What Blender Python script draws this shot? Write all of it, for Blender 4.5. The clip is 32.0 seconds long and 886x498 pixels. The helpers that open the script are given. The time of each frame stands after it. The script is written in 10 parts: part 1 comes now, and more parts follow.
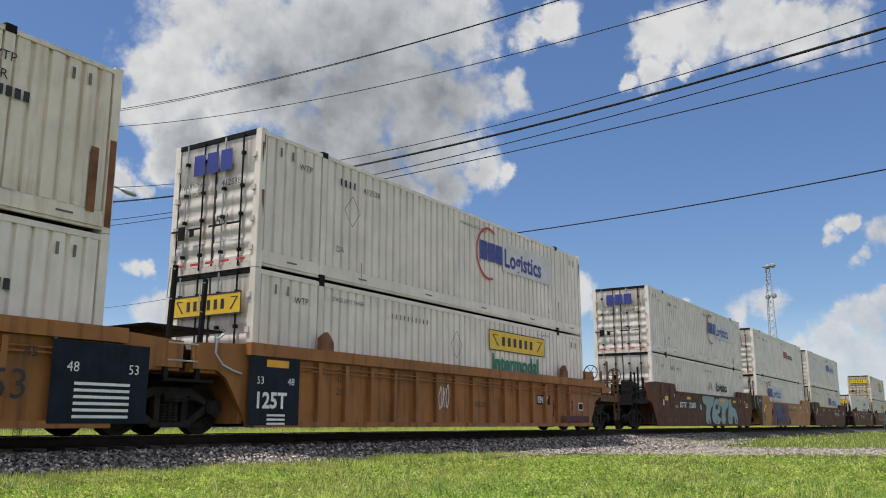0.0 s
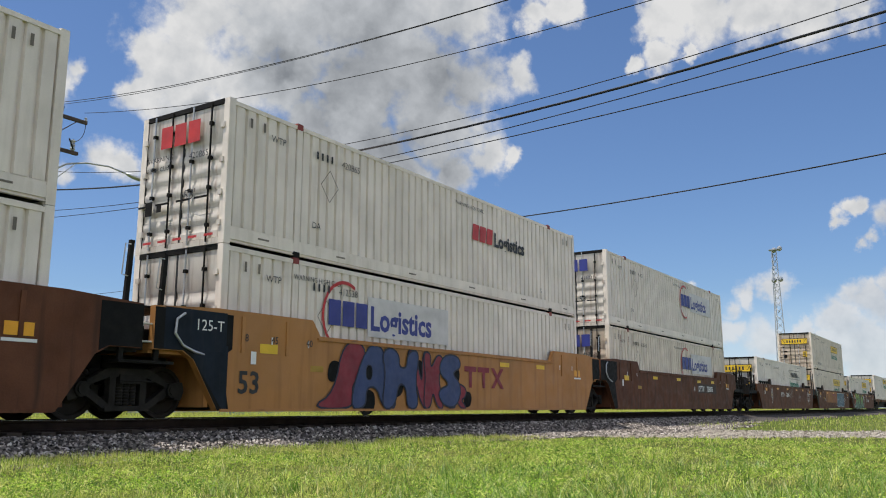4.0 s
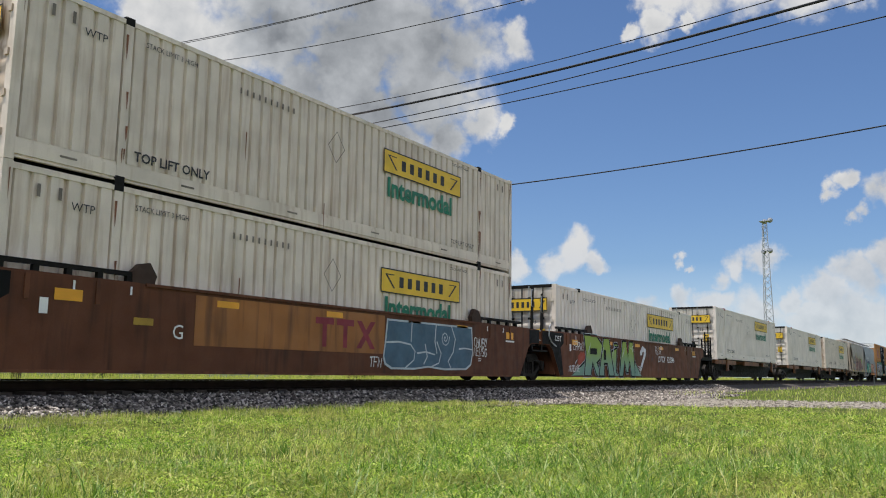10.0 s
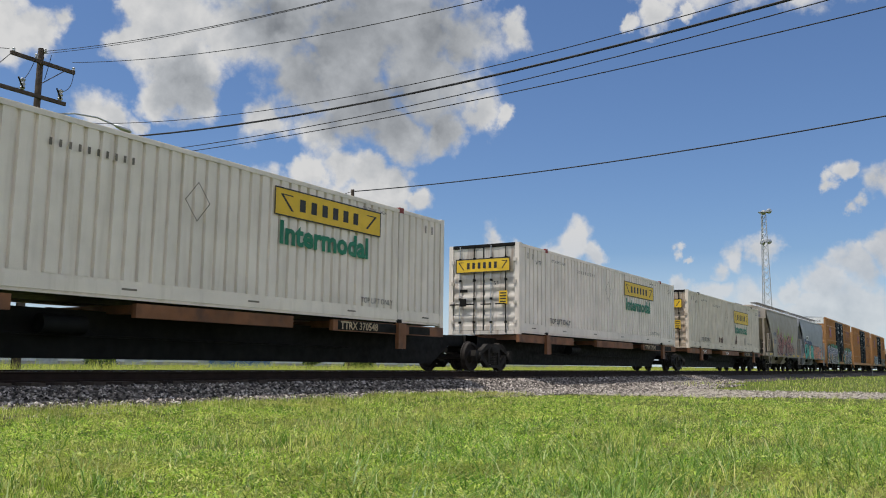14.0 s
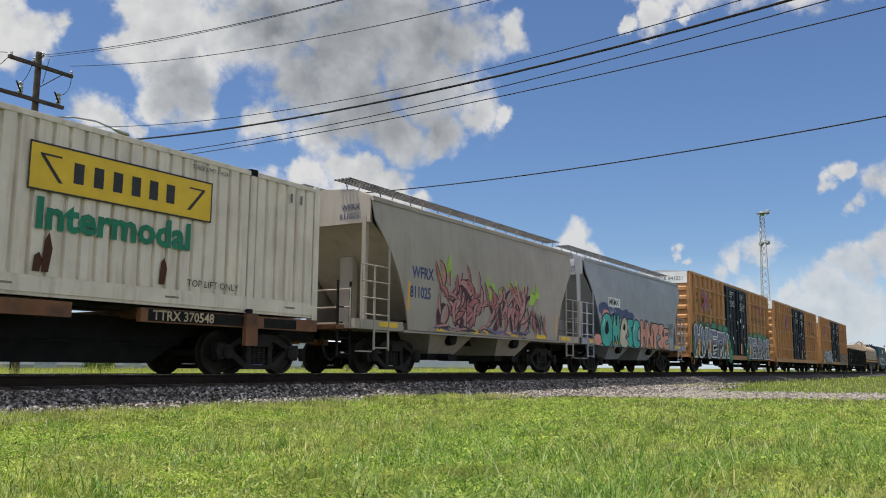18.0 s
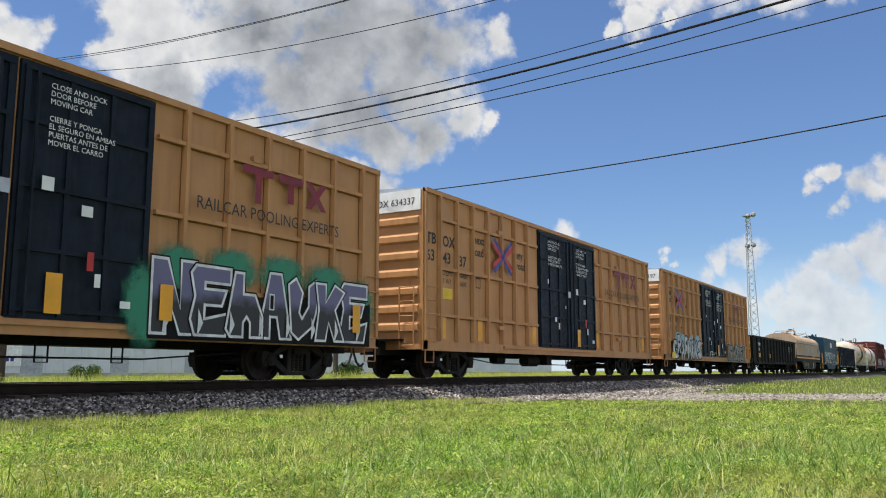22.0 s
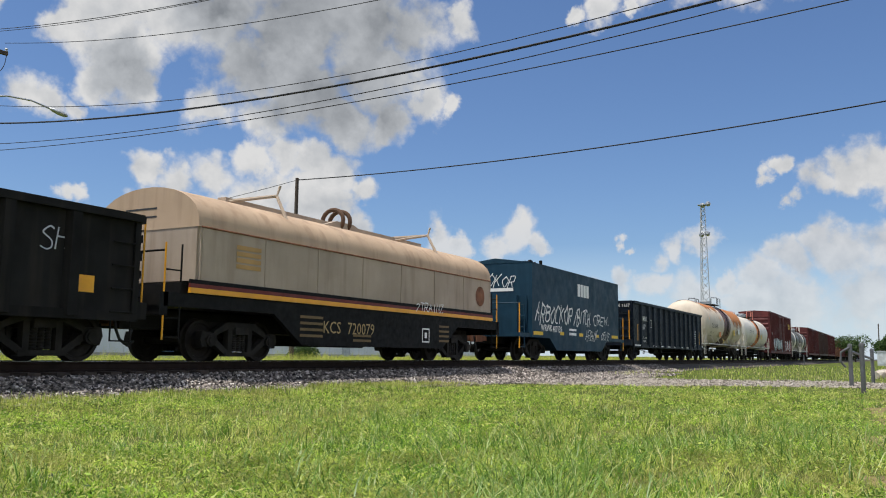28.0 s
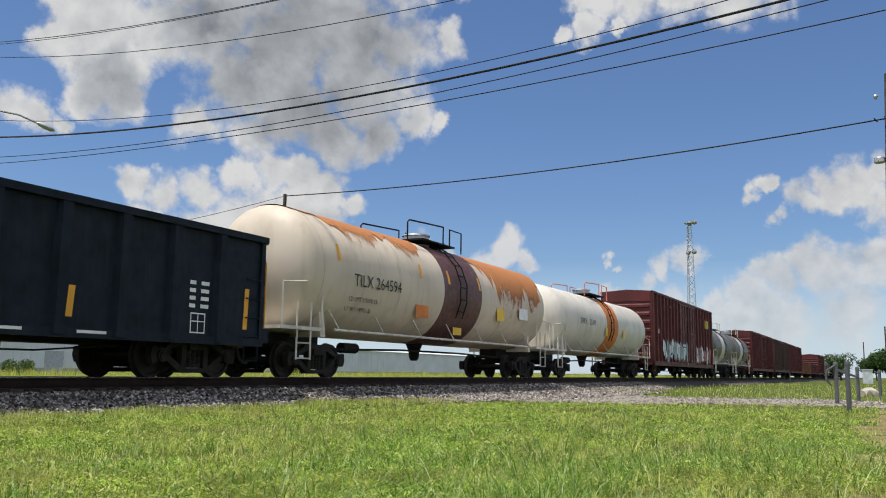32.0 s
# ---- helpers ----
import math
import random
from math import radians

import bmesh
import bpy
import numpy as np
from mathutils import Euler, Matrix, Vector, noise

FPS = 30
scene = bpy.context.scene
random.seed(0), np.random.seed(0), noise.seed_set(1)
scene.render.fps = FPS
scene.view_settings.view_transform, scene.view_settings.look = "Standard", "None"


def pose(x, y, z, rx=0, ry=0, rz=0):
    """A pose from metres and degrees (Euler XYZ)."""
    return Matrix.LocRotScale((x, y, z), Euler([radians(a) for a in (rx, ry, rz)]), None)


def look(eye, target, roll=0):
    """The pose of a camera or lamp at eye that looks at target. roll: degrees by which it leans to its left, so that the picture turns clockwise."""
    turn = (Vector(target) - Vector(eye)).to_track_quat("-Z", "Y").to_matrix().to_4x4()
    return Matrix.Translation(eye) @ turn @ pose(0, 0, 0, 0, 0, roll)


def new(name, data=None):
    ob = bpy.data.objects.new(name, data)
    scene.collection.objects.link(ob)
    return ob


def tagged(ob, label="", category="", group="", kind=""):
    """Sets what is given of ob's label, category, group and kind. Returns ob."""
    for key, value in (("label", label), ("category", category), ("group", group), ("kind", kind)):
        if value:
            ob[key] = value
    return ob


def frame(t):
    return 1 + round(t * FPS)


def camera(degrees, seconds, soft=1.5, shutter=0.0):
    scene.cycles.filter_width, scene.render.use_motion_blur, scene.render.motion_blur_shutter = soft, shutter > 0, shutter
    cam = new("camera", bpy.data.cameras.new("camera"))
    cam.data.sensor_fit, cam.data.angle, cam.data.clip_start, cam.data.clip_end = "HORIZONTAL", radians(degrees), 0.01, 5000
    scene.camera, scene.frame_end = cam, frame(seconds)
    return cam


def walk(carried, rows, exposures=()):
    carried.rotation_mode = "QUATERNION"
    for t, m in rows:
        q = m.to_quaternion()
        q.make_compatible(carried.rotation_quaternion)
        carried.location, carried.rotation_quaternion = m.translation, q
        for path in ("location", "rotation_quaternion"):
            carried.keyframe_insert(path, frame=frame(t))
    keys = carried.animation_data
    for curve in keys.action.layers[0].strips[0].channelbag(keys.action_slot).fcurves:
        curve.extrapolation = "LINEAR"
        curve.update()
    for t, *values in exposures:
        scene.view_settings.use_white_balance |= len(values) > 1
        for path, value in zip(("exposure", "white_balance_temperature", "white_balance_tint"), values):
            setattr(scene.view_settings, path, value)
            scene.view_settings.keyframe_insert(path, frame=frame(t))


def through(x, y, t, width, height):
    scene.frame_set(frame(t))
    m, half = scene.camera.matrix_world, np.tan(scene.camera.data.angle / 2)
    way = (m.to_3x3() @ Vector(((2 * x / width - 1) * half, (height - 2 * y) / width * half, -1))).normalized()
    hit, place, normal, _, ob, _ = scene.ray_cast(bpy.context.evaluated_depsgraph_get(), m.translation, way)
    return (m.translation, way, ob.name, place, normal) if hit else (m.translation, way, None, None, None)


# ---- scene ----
cam = camera(55.55, 32.0, soft=1.05)
EYE = (0.0, 0.0, 0.19)          # rail top is z = 0, the track runs along x
PATH = [
    (0.0, pose(*EYE, 101.78, -0.03, -57.52)),
    (0.5, pose(*EYE, 101.66, -0.22, -57.52)),
    (1.0, pose(*EYE, 101.48, -0.52, -57.27)),
    (1.5, pose(*EYE, 101.28, -0.70, -56.79)),
    (2.0, pose(*EYE, 101.14, -0.65, -56.42)),
    (2.5, pose(*EYE, 101.08, -0.43, -56.39)),
    (3.0, pose(*EYE, 101.03, -0.18, -56.64)),
    (3.5, pose(*EYE, 100.91, -0.02, -56.95)),
    (4.0, pose(*EYE, 100.69, 0.02, -57.12)),
    (4.5, pose(*EYE, 100.43, 0.06, -57.14)),
    (6.5, pose(*EYE, 99.87, 0.02, -57.05)),
    (7.0, pose(*EYE, 99.68, -0.12, -57.17)),
    (7.5, pose(*EYE, 99.46, -0.24, -57.33)),
    (8.0, pose(*EYE, 99.23, -0.35, -57.53)),
    (8.5, pose(*EYE, 99.02, -0.45, -57.70)),
    (9.0, pose(*EYE, 98.83, -0.54, -57.77)),
    (9.5, pose(*EYE, 98.63, -0.66, -57.81)),
    (10.0, pose(*EYE, 98.41, -0.75, -57.84)),
    (10.5, pose(*EYE, 98.19, -0.81, -57.90)),
    (11.0, pose(*EYE, 98.03, -0.85, -57.98)),
    (11.5, pose(*EYE, 97.92, -0.87, -58.07)),
    (12.0, pose(*EYE, 97.86, -0.90, -58.09)),
    (12.5, pose(*EYE, 97.82, -0.92, -58.05)),
    (13.0, pose(*EYE, 97.78, -0.89, -57.98)),
    (13.5, pose(*EYE, 97.77, -0.82, -57.92)),
    (14.0, pose(*EYE, 97.79, -0.73, -57.90)),
    (14.5, pose(*EYE, 97.82, -0.66, -57.90)),
    (16.5, pose(*EYE, 97.94, -0.64, -57.85)),
    (17.0, pose(*EYE, 97.95, -0.58, -57.89)),
    (17.5, pose(*EYE, 97.94, -0.54, -57.93)),
    (18.0, pose(*EYE, 97.94, -0.50, -57.96)),
    (18.5, pose(*EYE, 97.94, -0.48, -58.00)),
    (19.0, pose(*EYE, 97.96, -0.46, -58.09)),
    (19.5, pose(*EYE, 97.99, -0.41, -58.21)),
    (20.0, pose(*EYE, 98.04, -0.33, -58.35)),
    (20.5, pose(*EYE, 98.10, -0.27, -58.48)),
    (21.0, pose(*EYE, 98.17, -0.18, -58.56)),
    (21.5, pose(*EYE, 98.23, -0.07, -58.64)),
    (22.0, pose(*EYE, 98.26, 0.02, -58.72)),
    (22.5, pose(*EYE, 98.28, 0.08, -58.79)),
    (23.0, pose(*EYE, 98.31, 0.15, -58.86)),
    (23.5, pose(*EYE, 98.37, 0.19, -58.91)),
    (24.0, pose(*EYE, 98.42, 0.23, -58.93)),
    (24.5, pose(*EYE, 98.46, 0.28, -58.92)),
    (25.0, pose(*EYE, 98.46, 0.35, -58.93)),
    (25.5, pose(*EYE, 98.39, 0.43, -58.99)),
    (27.5, pose(*EYE, 96.97, -0.67, -60.54)),
    (28.0, pose(*EYE, 97.15, -0.63, -61.65)),
    (28.5, pose(*EYE, 97.41, -0.58, -62.68)),
    (29.0, pose(*EYE, 97.70, -0.52, -63.42)),
    (29.5, pose(*EYE, 97.93, -0.52, -63.72)),
    (30.0, pose(*EYE, 98.02, -0.63, -63.70)),
    (30.5, pose(*EYE, 98.05, -0.77, -63.54)),
    (31.0, pose(*EYE, 98.10, -0.80, -63.28)),
    (31.5, pose(*EYE, 98.19, -0.76, -62.91)),
    (32.0, pose(*EYE, 98.30, -0.79, -62.51)),
]
walk(cam, PATH, ((0.0, 0.35), (2.0, 0.40), (7.0, 0.42), (8.0, 0.35), (9.6, 0.34), (11.0, 0.42), (13.0, 0.24), (16.5, 0.30), (19.0, 0.38), (22.0, 0.54), (25.0, 0.49), (28.0, 0.36), (30.0, 0.31), (32.0, 0.30)))
CLOUD_GREAT = [(38.8, 21.5, 3.7), (36.6, 20.1, 1.9), (40.1, 18.8, 2.7), (38.8, 17.1, 1.6), (40.9, 16.9, 1.6), (43.3, 21.6, 3.1), (46.3, 21.6, 4.0), (47.3, 18.4, 3.5), (51.1, 21.2, 4.8), (52.0, 17.9, 4.0), (55.8, 22.1, 4.5), (56.7, 18.8, 4.0), (59.5, 21.8, 2.8), (62.5, 22.3, 1.6), (60.3, 17.2, 1.7), (62.0, 16.7, 0.9), (58.0, 16.0, 1.9), (54.4, 15.7, 2.3), (45.5, 15.9, 2.0), (48.9, 15.3, 2.3), (44.2, 25.6, 5.0), (52.1, 27.2, 6.1), (59.0, 26.7, 3.8), (39.7, 25.3, 3.8), (63.5, 25.8, 1.4), (36.6, 22.5, 1.6)]
CLOUD_PUFFS = [(42.0, 11.7, 1.6), (44.0, 10.9, 1.7), (46.0, 11.6, 2.1), (48.3, 12.7, 1.7), (50.6, 13.1, 1.7), (52.7, 12.9, 1.5), (54.5, 12.4, 1.6), (56.1, 11.2, 1.2), (49.1, 10.3, 3.0), (52.6, 10.0, 3.1), (46.2, 9.0, 2.6), (55.2, 8.3, 1.7), (40.7, 8.7, 1.5), (38.6, 7.3, 1.6), (42.5, 8.4, 2.2), (40.8, 6.3, 2.2), (44.4, 6.6, 3.0), (49.3, 6.8, 3.4), (66.7, 8.2, 1.6), (65.2, 7.7, 1.1), (68.0, 7.6, 1.0), (61.3, 7.9, 1.4), (62.4, 7.4, 1.0), (73.3, 7.8, 0.6), (74.0, 7.3, 0.4)]
CLOUD_WEST = [(30.7, 19.9, 2.0), (28.8, 20.1, 2.8), (31.9, 20.8, 1.2), (34.0, 15.6, 1.8), (35.7, 15.5, 1.6), (32.1, 14.6, 1.4), (37.2, 15.0, 0.9), (29.8, 13.9, 1.4), (37.3, 9.6, 0.8), (27.4, 14.3, 2.0)]
CLOUD_HIGH = [(72.4, 24.9, 2.0), (75.4, 25.3, 2.6), (78.4, 25.6, 3.0), (82.2, 24.7, 2.6), (70.9, 22.4, 0.7), (72.6, 22.8, 1.2), (65.7, 26.8, 1.5), (64.7, 26.0, 0.9), (85.2, 24.3, 2.0), (74.5, 22.9, 0.6)]
CLOUD_EAST = [(85.7, 11.0, 1.6), (87.7, 11.3, 1.8), (89.3, 11.7, 2.1), (90.6, 12.4, 1.4), (82.6, 11.5, 0.7), (83.7, 12.1, 0.8), (84.3, 10.1, 0.8), (91.1, 10.2, 2.0), (85.9, 7.5, 2.0), (84.1, 6.5, 1.9), (82.3, 5.3, 1.6), (87.5, 6.7, 2.5), (90.0, 6.9, 2.6), (81.2, 3.6, 1.5), (84.0, 3.6, 2.9), (88.3, 3.9, 3.1)]
CLOUD_FAR_EAST = [(77.1, 7.0, 1.6), (78.9, 7.2, 1.4), (75.9, 6.5, 1.1), (73.7, 5.0, 1.2), (75.7, 4.7, 1.4), (78.1, 4.0, 2.2), (71.5, 4.2, 1.4), (80.3, 5.1, 1.1)]
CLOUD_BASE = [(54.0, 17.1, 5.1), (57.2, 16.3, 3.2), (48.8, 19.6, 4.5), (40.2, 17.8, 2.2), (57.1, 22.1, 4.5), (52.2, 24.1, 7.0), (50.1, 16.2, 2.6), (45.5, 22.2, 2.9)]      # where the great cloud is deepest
SUN_TO = Vector((-0.24, 0.20, 1.0)).normalized()      # towards the sun


def sun_and_sky():
    world = bpy.data.worlds.new("sky")
    scene.world = world
    world.use_nodes = True
    nt = world.node_tree
    nt.nodes.clear()
    N, L = nt.nodes.new, nt.links.new

    def math_node(op, a, b=None, c=None, clamp=False):
        n = N("ShaderNodeMath")
        n.operation, n.use_clamp = op, clamp
        for i, v in enumerate((a, b, c)):
            if v is None:
                continue
            if isinstance(v, (int, float)):
                n.inputs[i].default_value = v
            else:
                L(v, n.inputs[i])
        return n.outputs[0]

    out, coord = N("ShaderNodeOutputWorld"), N("ShaderNodeTexCoord")
    ray = N("ShaderNodeVectorMath")
    ray.operation = "NORMALIZE"
    L(coord.outputs["Generated"], ray.inputs[0])
    ray = ray.outputs[0]

    def fbm(scale, detail, rough, off):
        m = N("ShaderNodeMapping")
        m.inputs["Location"].default_value = off
        L(ray, m.inputs[0])
        n = N("ShaderNodeTexNoise")
        n.inputs["Scale"].default_value, n.inputs["Detail"].default_value, n.inputs["Roughness"].default_value = scale, detail, rough
        L(m.outputs[0], n.inputs["Vector"])
        return n
    # puffs: a cauliflower field, looked up at the ray and a little way towards the light
    def nudged(by):
        n = N("ShaderNodeVectorMath")
        n.operation = "ADD"
        L(ray, n.inputs[0])
        n.inputs[1].default_value = by
        return n.outputs[0]

    def puffs(at):
        warp = N("ShaderNodeTexNoise")
        warp.inputs["Scale"].default_value, warp.inputs["Detail"].default_value, warp.inputs["Roughness"].default_value = 17.0, 5.0, 0.60
        L(at, warp.inputs["Vector"])
        bend = N("ShaderNodeVectorMath")
        bend.operation = "MULTIPLY_ADD"
        L(warp.outputs["Color"], bend.inputs[0])
        bend.inputs[1].default_value = (0.062, 0.062, 0.062)
        L(at, bend.inputs[2])
        total = None
        for scale, amount in ((11.0, 0.60), (27.0, 0.34), (66.0, 0.17)):
            v = N("ShaderNodeTexVoronoi")
            v.feature = "SMOOTH_F1"
            v.inputs["Scale"].default_value, v.inputs["Smoothness"].default_value = scale, 0.45
            L(bend.outputs[0], v.inputs["Vector"])
            piece_ = math_node("MULTIPLY", math_node("SUBTRACT", 0.42, v.outputs["Distance"]), amount)
            total = piece_ if total is None else math_node("ADD", total, piece_)
        return total, bend.outputs[0]
    puff, bent = puffs(ray)
    puff_sunward = puffs(nudged((-0.007, 0.001, 0.011)))[0]
    centre = N("ShaderNodeVectorMath")
    centre.operation = "ADD"
    L(bent, centre.inputs[0])
    centre.inputs[1].default_value = (-0.031, -0.031, -0.031)
    bent = centre.outputs[0]

    def heap_of(lobes, soft):
        total = None
        for az, el, half in lobes:
            a, e = radians(az), radians(el)
            d = N("ShaderNodeVectorMath")
            d.operation = "DISTANCE"
            L(bent, d.inputs[0])
            d.inputs[1].default_value = (math.sin(a) * math.cos(e), math.cos(a) * math.cos(e), math.sin(e))
            lobe = math_node("MULTIPLY_ADD", d.outputs["Value"], -1.0 / radians(half), 1.0)
            total = lobe if total is None else math_node("SMOOTH_MAX", total, lobe, soft)
        return total
    # heaps of cumulus: each lobe is a direction (azimuth, elevation) and a half width in degrees
    body = None
    for heap in (CLOUD_GREAT, CLOUD_PUFFS, CLOUD_WEST, CLOUD_EAST, CLOUD_FAR_EAST, CLOUD_HIGH):
        h = heap_of(heap, 0.10)
        body = h if body is None else math_node("MAXIMUM", body, h)
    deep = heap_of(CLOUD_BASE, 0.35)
    # elsewhere in the sky, out of view, added clouds carry on the weather
    z = N("ShaderNodeSeparateXYZ")
    L(ray, z.inputs[0])
    ahead = math_node("ADD", math_node("MULTIPLY", z.outputs["X"], 0.85), math_node("MULTIPLY", z.outputs["Y"], 0.53))
    behind = math_node("MULTIPLY", math_node("SUBTRACT", 0.72, ahead), 4.0, clamp=True)
    field = fbm(2.6, 5.0, 0.55, (4.0, 1.0, 2.0))
    other = math_node("MULTIPLY", math_node("SUBTRACT", field.outputs["Fac"], 0.47), 4.0)
    other = math_node("SUBTRACT", math_node("MULTIPLY", math_node("ADD", other, 1.0), behind), 1.0)
    mass = math_node("MAXIMUM", body, other)
    fine = fbm(30.0, 8.0, 0.62, (0.2, 0.9, 3.1))
    ragged = math_node("MULTIPLY", math_node("SUBTRACT", fine.outputs["Fac"], 0.5), 1.0)
    body = math_node("ADD", math_node("ADD", mass, math_node("MULTIPLY", puff, 1.15)), ragged)
    cover = N("ShaderNodeMapRange")
    cover.interpolation_type = "SMOOTHSTEP"
    L(body, cover.inputs["Value"])
    cover.inputs["From Min"].default_value, cover.inputs["From Max"].default_value = -0.16, 0.44
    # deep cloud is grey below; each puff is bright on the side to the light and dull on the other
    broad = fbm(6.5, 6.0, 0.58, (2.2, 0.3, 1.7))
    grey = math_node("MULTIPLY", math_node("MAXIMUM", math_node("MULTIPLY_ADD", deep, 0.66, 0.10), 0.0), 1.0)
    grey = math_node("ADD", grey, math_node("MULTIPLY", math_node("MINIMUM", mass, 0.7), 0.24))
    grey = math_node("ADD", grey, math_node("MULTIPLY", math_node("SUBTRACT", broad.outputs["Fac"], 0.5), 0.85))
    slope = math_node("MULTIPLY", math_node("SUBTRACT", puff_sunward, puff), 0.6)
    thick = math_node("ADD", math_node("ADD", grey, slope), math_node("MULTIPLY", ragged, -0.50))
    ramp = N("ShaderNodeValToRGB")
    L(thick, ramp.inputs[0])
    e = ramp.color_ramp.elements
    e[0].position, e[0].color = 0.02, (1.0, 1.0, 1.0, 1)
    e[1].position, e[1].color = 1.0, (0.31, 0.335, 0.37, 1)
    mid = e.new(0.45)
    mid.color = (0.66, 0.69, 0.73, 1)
    sky = N("ShaderNodeTexSky")
    sky.sky_type, sky.sun_disc = "NISHITA", False
    sky.sun_elevation, sky.sun_rotation = math.asin(SUN_TO.z), math.atan2(SUN_TO.x, SUN_TO.y)
    sky.air_density, sky.dust_density, sky.ozone_density = 1.0, 0.6, 1.6
    blue = N("ShaderNodeVectorMath")
    blue.operation = "MULTIPLY"
    L(sky.outputs[0], blue.inputs[0])
    blue.inputs[1].default_value = (SKY_STRENGTH * 0.82, SKY_STRENGTH * 0.98, SKY_STRENGTH * 1.22)
    haze = N("ShaderNodeMapRange")
    L(z.outputs["Z"], haze.inputs["Value"])
    haze.inputs["From Min"].default_value, haze.inputs["From Max"].default_value = 0.0, 0.13
    haze.inputs["To Min"].default_value, haze.inputs["To Max"].default_value = 0.55, 0.0
    mist = N("ShaderNodeMix")
    mist.data_type = "RGBA"
    L(haze.outputs[0], mist.inputs["Factor"])
    L(blue.outputs[0], mist.inputs["A"])
    mist.inputs["B"].default_value = (0.62, 0.72, 0.84, 1)
    # unseen clouds that face the sun are brightened to fill the shaded near sides
    front = math_node("MULTIPLY_ADD", behind, UNSEEN_FILL - CLOUD, CLOUD)
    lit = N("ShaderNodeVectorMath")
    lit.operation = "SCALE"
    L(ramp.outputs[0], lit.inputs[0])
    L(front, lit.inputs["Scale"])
    mix = N("ShaderNodeMix")
    mix.data_type = "RGBA"
    low = N("ShaderNodeMapRange")
    L(z.outputs["Z"], low.inputs["Value"])
    for k, v in zip(("From Min", "From Max", "To Min", "To Max"), (0.02, 0.17, 0.55, 1.0)):
        low.inputs[k].default_value = v
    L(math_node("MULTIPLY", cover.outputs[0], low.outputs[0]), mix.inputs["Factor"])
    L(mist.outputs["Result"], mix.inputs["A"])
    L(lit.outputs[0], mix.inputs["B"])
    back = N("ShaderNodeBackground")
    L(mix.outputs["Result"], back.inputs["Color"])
    back.inputs["Strength"].default_value = 1.0
    L(back.outputs[0], out.inputs[0])
    lamp = bpy.data.lights.new("sun", "SUN")
    lamp.energy, lamp.angle, lamp.color = SUN_STRENGTH, radians(0.5), (1.0, 0.95, 0.87)
    ob = new("sun", lamp)
    ob.matrix_world = look(SUN_TO * 60, (0, 0, 0))


SKY_STRENGTH, SUN_STRENGTH = 0.075, 4.0
# cloud brightness ahead, and the raised one of the unseen clouds behind
CLOUD, UNSEEN_FILL = 0.555, 1.35
sun_and_sky()

# ---- materials ----
MATS = {}


def mat(name, col, rough=0.6, metal=0.0, var=0.18, scale=2.5, dirt=None, amount=0.35, streak=False, bump=0.15, fine=60.0, each=0.0, spec=0.32):
    """A painted or raw surface: broad fading, stains or runs of a second colour, fine relief; each: how much one object differs from the next."""
    if name in MATS:
        return MATS[name]
    m = MATS[name] = bpy.data.materials.new(name)
    m.use_nodes = True
    nt = m.node_tree
    N, L = nt.nodes.new, nt.links.new
    b = nt.nodes["Principled BSDF"]
    tc = N("ShaderNodeTexCoord")
    info = N("ShaderNodeObjectInfo")
    move = N("ShaderNodeVectorMath")
    move.operation = "MULTIPLY_ADD"
    L(info.outputs["Random"], move.inputs[0])
    move.inputs[1].default_value = (37.0, 19.0, 23.0)
    L(tc.outputs["Object"], move.inputs[2])

    def tex(sc, detail, stretch=(1, 1, 1)):
        mp = N("ShaderNodeMapping")
        mp.inputs["Scale"].default_value = stretch
        L(move.outputs[0], mp.inputs[0])
        n = N("ShaderNodeTexNoise")
        n.inputs["Scale"].default_value, n.inputs["Detail"].default_value = sc, detail
        L(mp.outputs[0], n.inputs["Vector"])
        return n.outputs["Fac"]

    def ranged(v, a, c, lo, hi):
        r = N("ShaderNodeMapRange")
        L(v, r.inputs["Value"])
        for k, x in zip(("From Min", "From Max", "To Min", "To Max"), (a, c, lo, hi)):
            r.inputs[k].default_value = x
        return r.outputs[0]
    fade = ranged(tex(scale, 4), 0.3, 0.7, 1 - var, 1 + var)
    grain = ranged(tex(fine, 3), 0.3, 0.7, 1 - var * 0.35, 1 + var * 0.35)
    k = N("ShaderNodeMath")
    k.operation = "MULTIPLY"
    L(fade, k.inputs[0]), L(grain, k.inputs[1])
    val = k.outputs[0]
    if each:
        k2 = N("ShaderNodeMath")
        k2.operation = "MULTIPLY"
        L(val, k2.inputs[0])
        L(ranged(info.outputs["Random"], 0, 1, 1 - each, 1 + each), k2.inputs[1])
        val = k2.outputs[0]
    base = N("ShaderNodeVectorMath")
    base.operation = "SCALE"
    base.inputs[0].default_value = col
    L(val, base.inputs["Scale"])
    colour = base.outputs[0]
    if dirt:
        t = tex(scale * 1.7, 6, (3.0, 3.0, 0.28) if streak else (1, 1, 1))
        f = ranged(t, 0.50, 0.72, 0.0, amount)
        mx = N("ShaderNodeMix")
        mx.data_type = "RGBA"
        L(f, mx.inputs["Factor"]), L(colour, mx.inputs["A"])
        mx.inputs["B"].default_value = (*dirt, 1)
        colour = mx.outputs["Result"]
    L(colour, b.inputs["Base Color"])
    L(ranged(tex(scale * 3, 4), 0.3, 0.7, max(0.05, rough - 0.12), min(1, rough + 0.12)), b.inputs["Roughness"])
    b.inputs["Metallic"].default_value = metal
    b.inputs["Specular IOR Level"].default_value = spec
    if bump:
        bp = N("ShaderNodeBump")
        bp.inputs["Strength"].default_value, bp.inputs["Distance"].default_value = bump, 0.01
        L(tex(fine * 0.5, 5), bp.inputs["Height"])
        L(bp.outputs[0], b.inputs["Normal"])
    return m


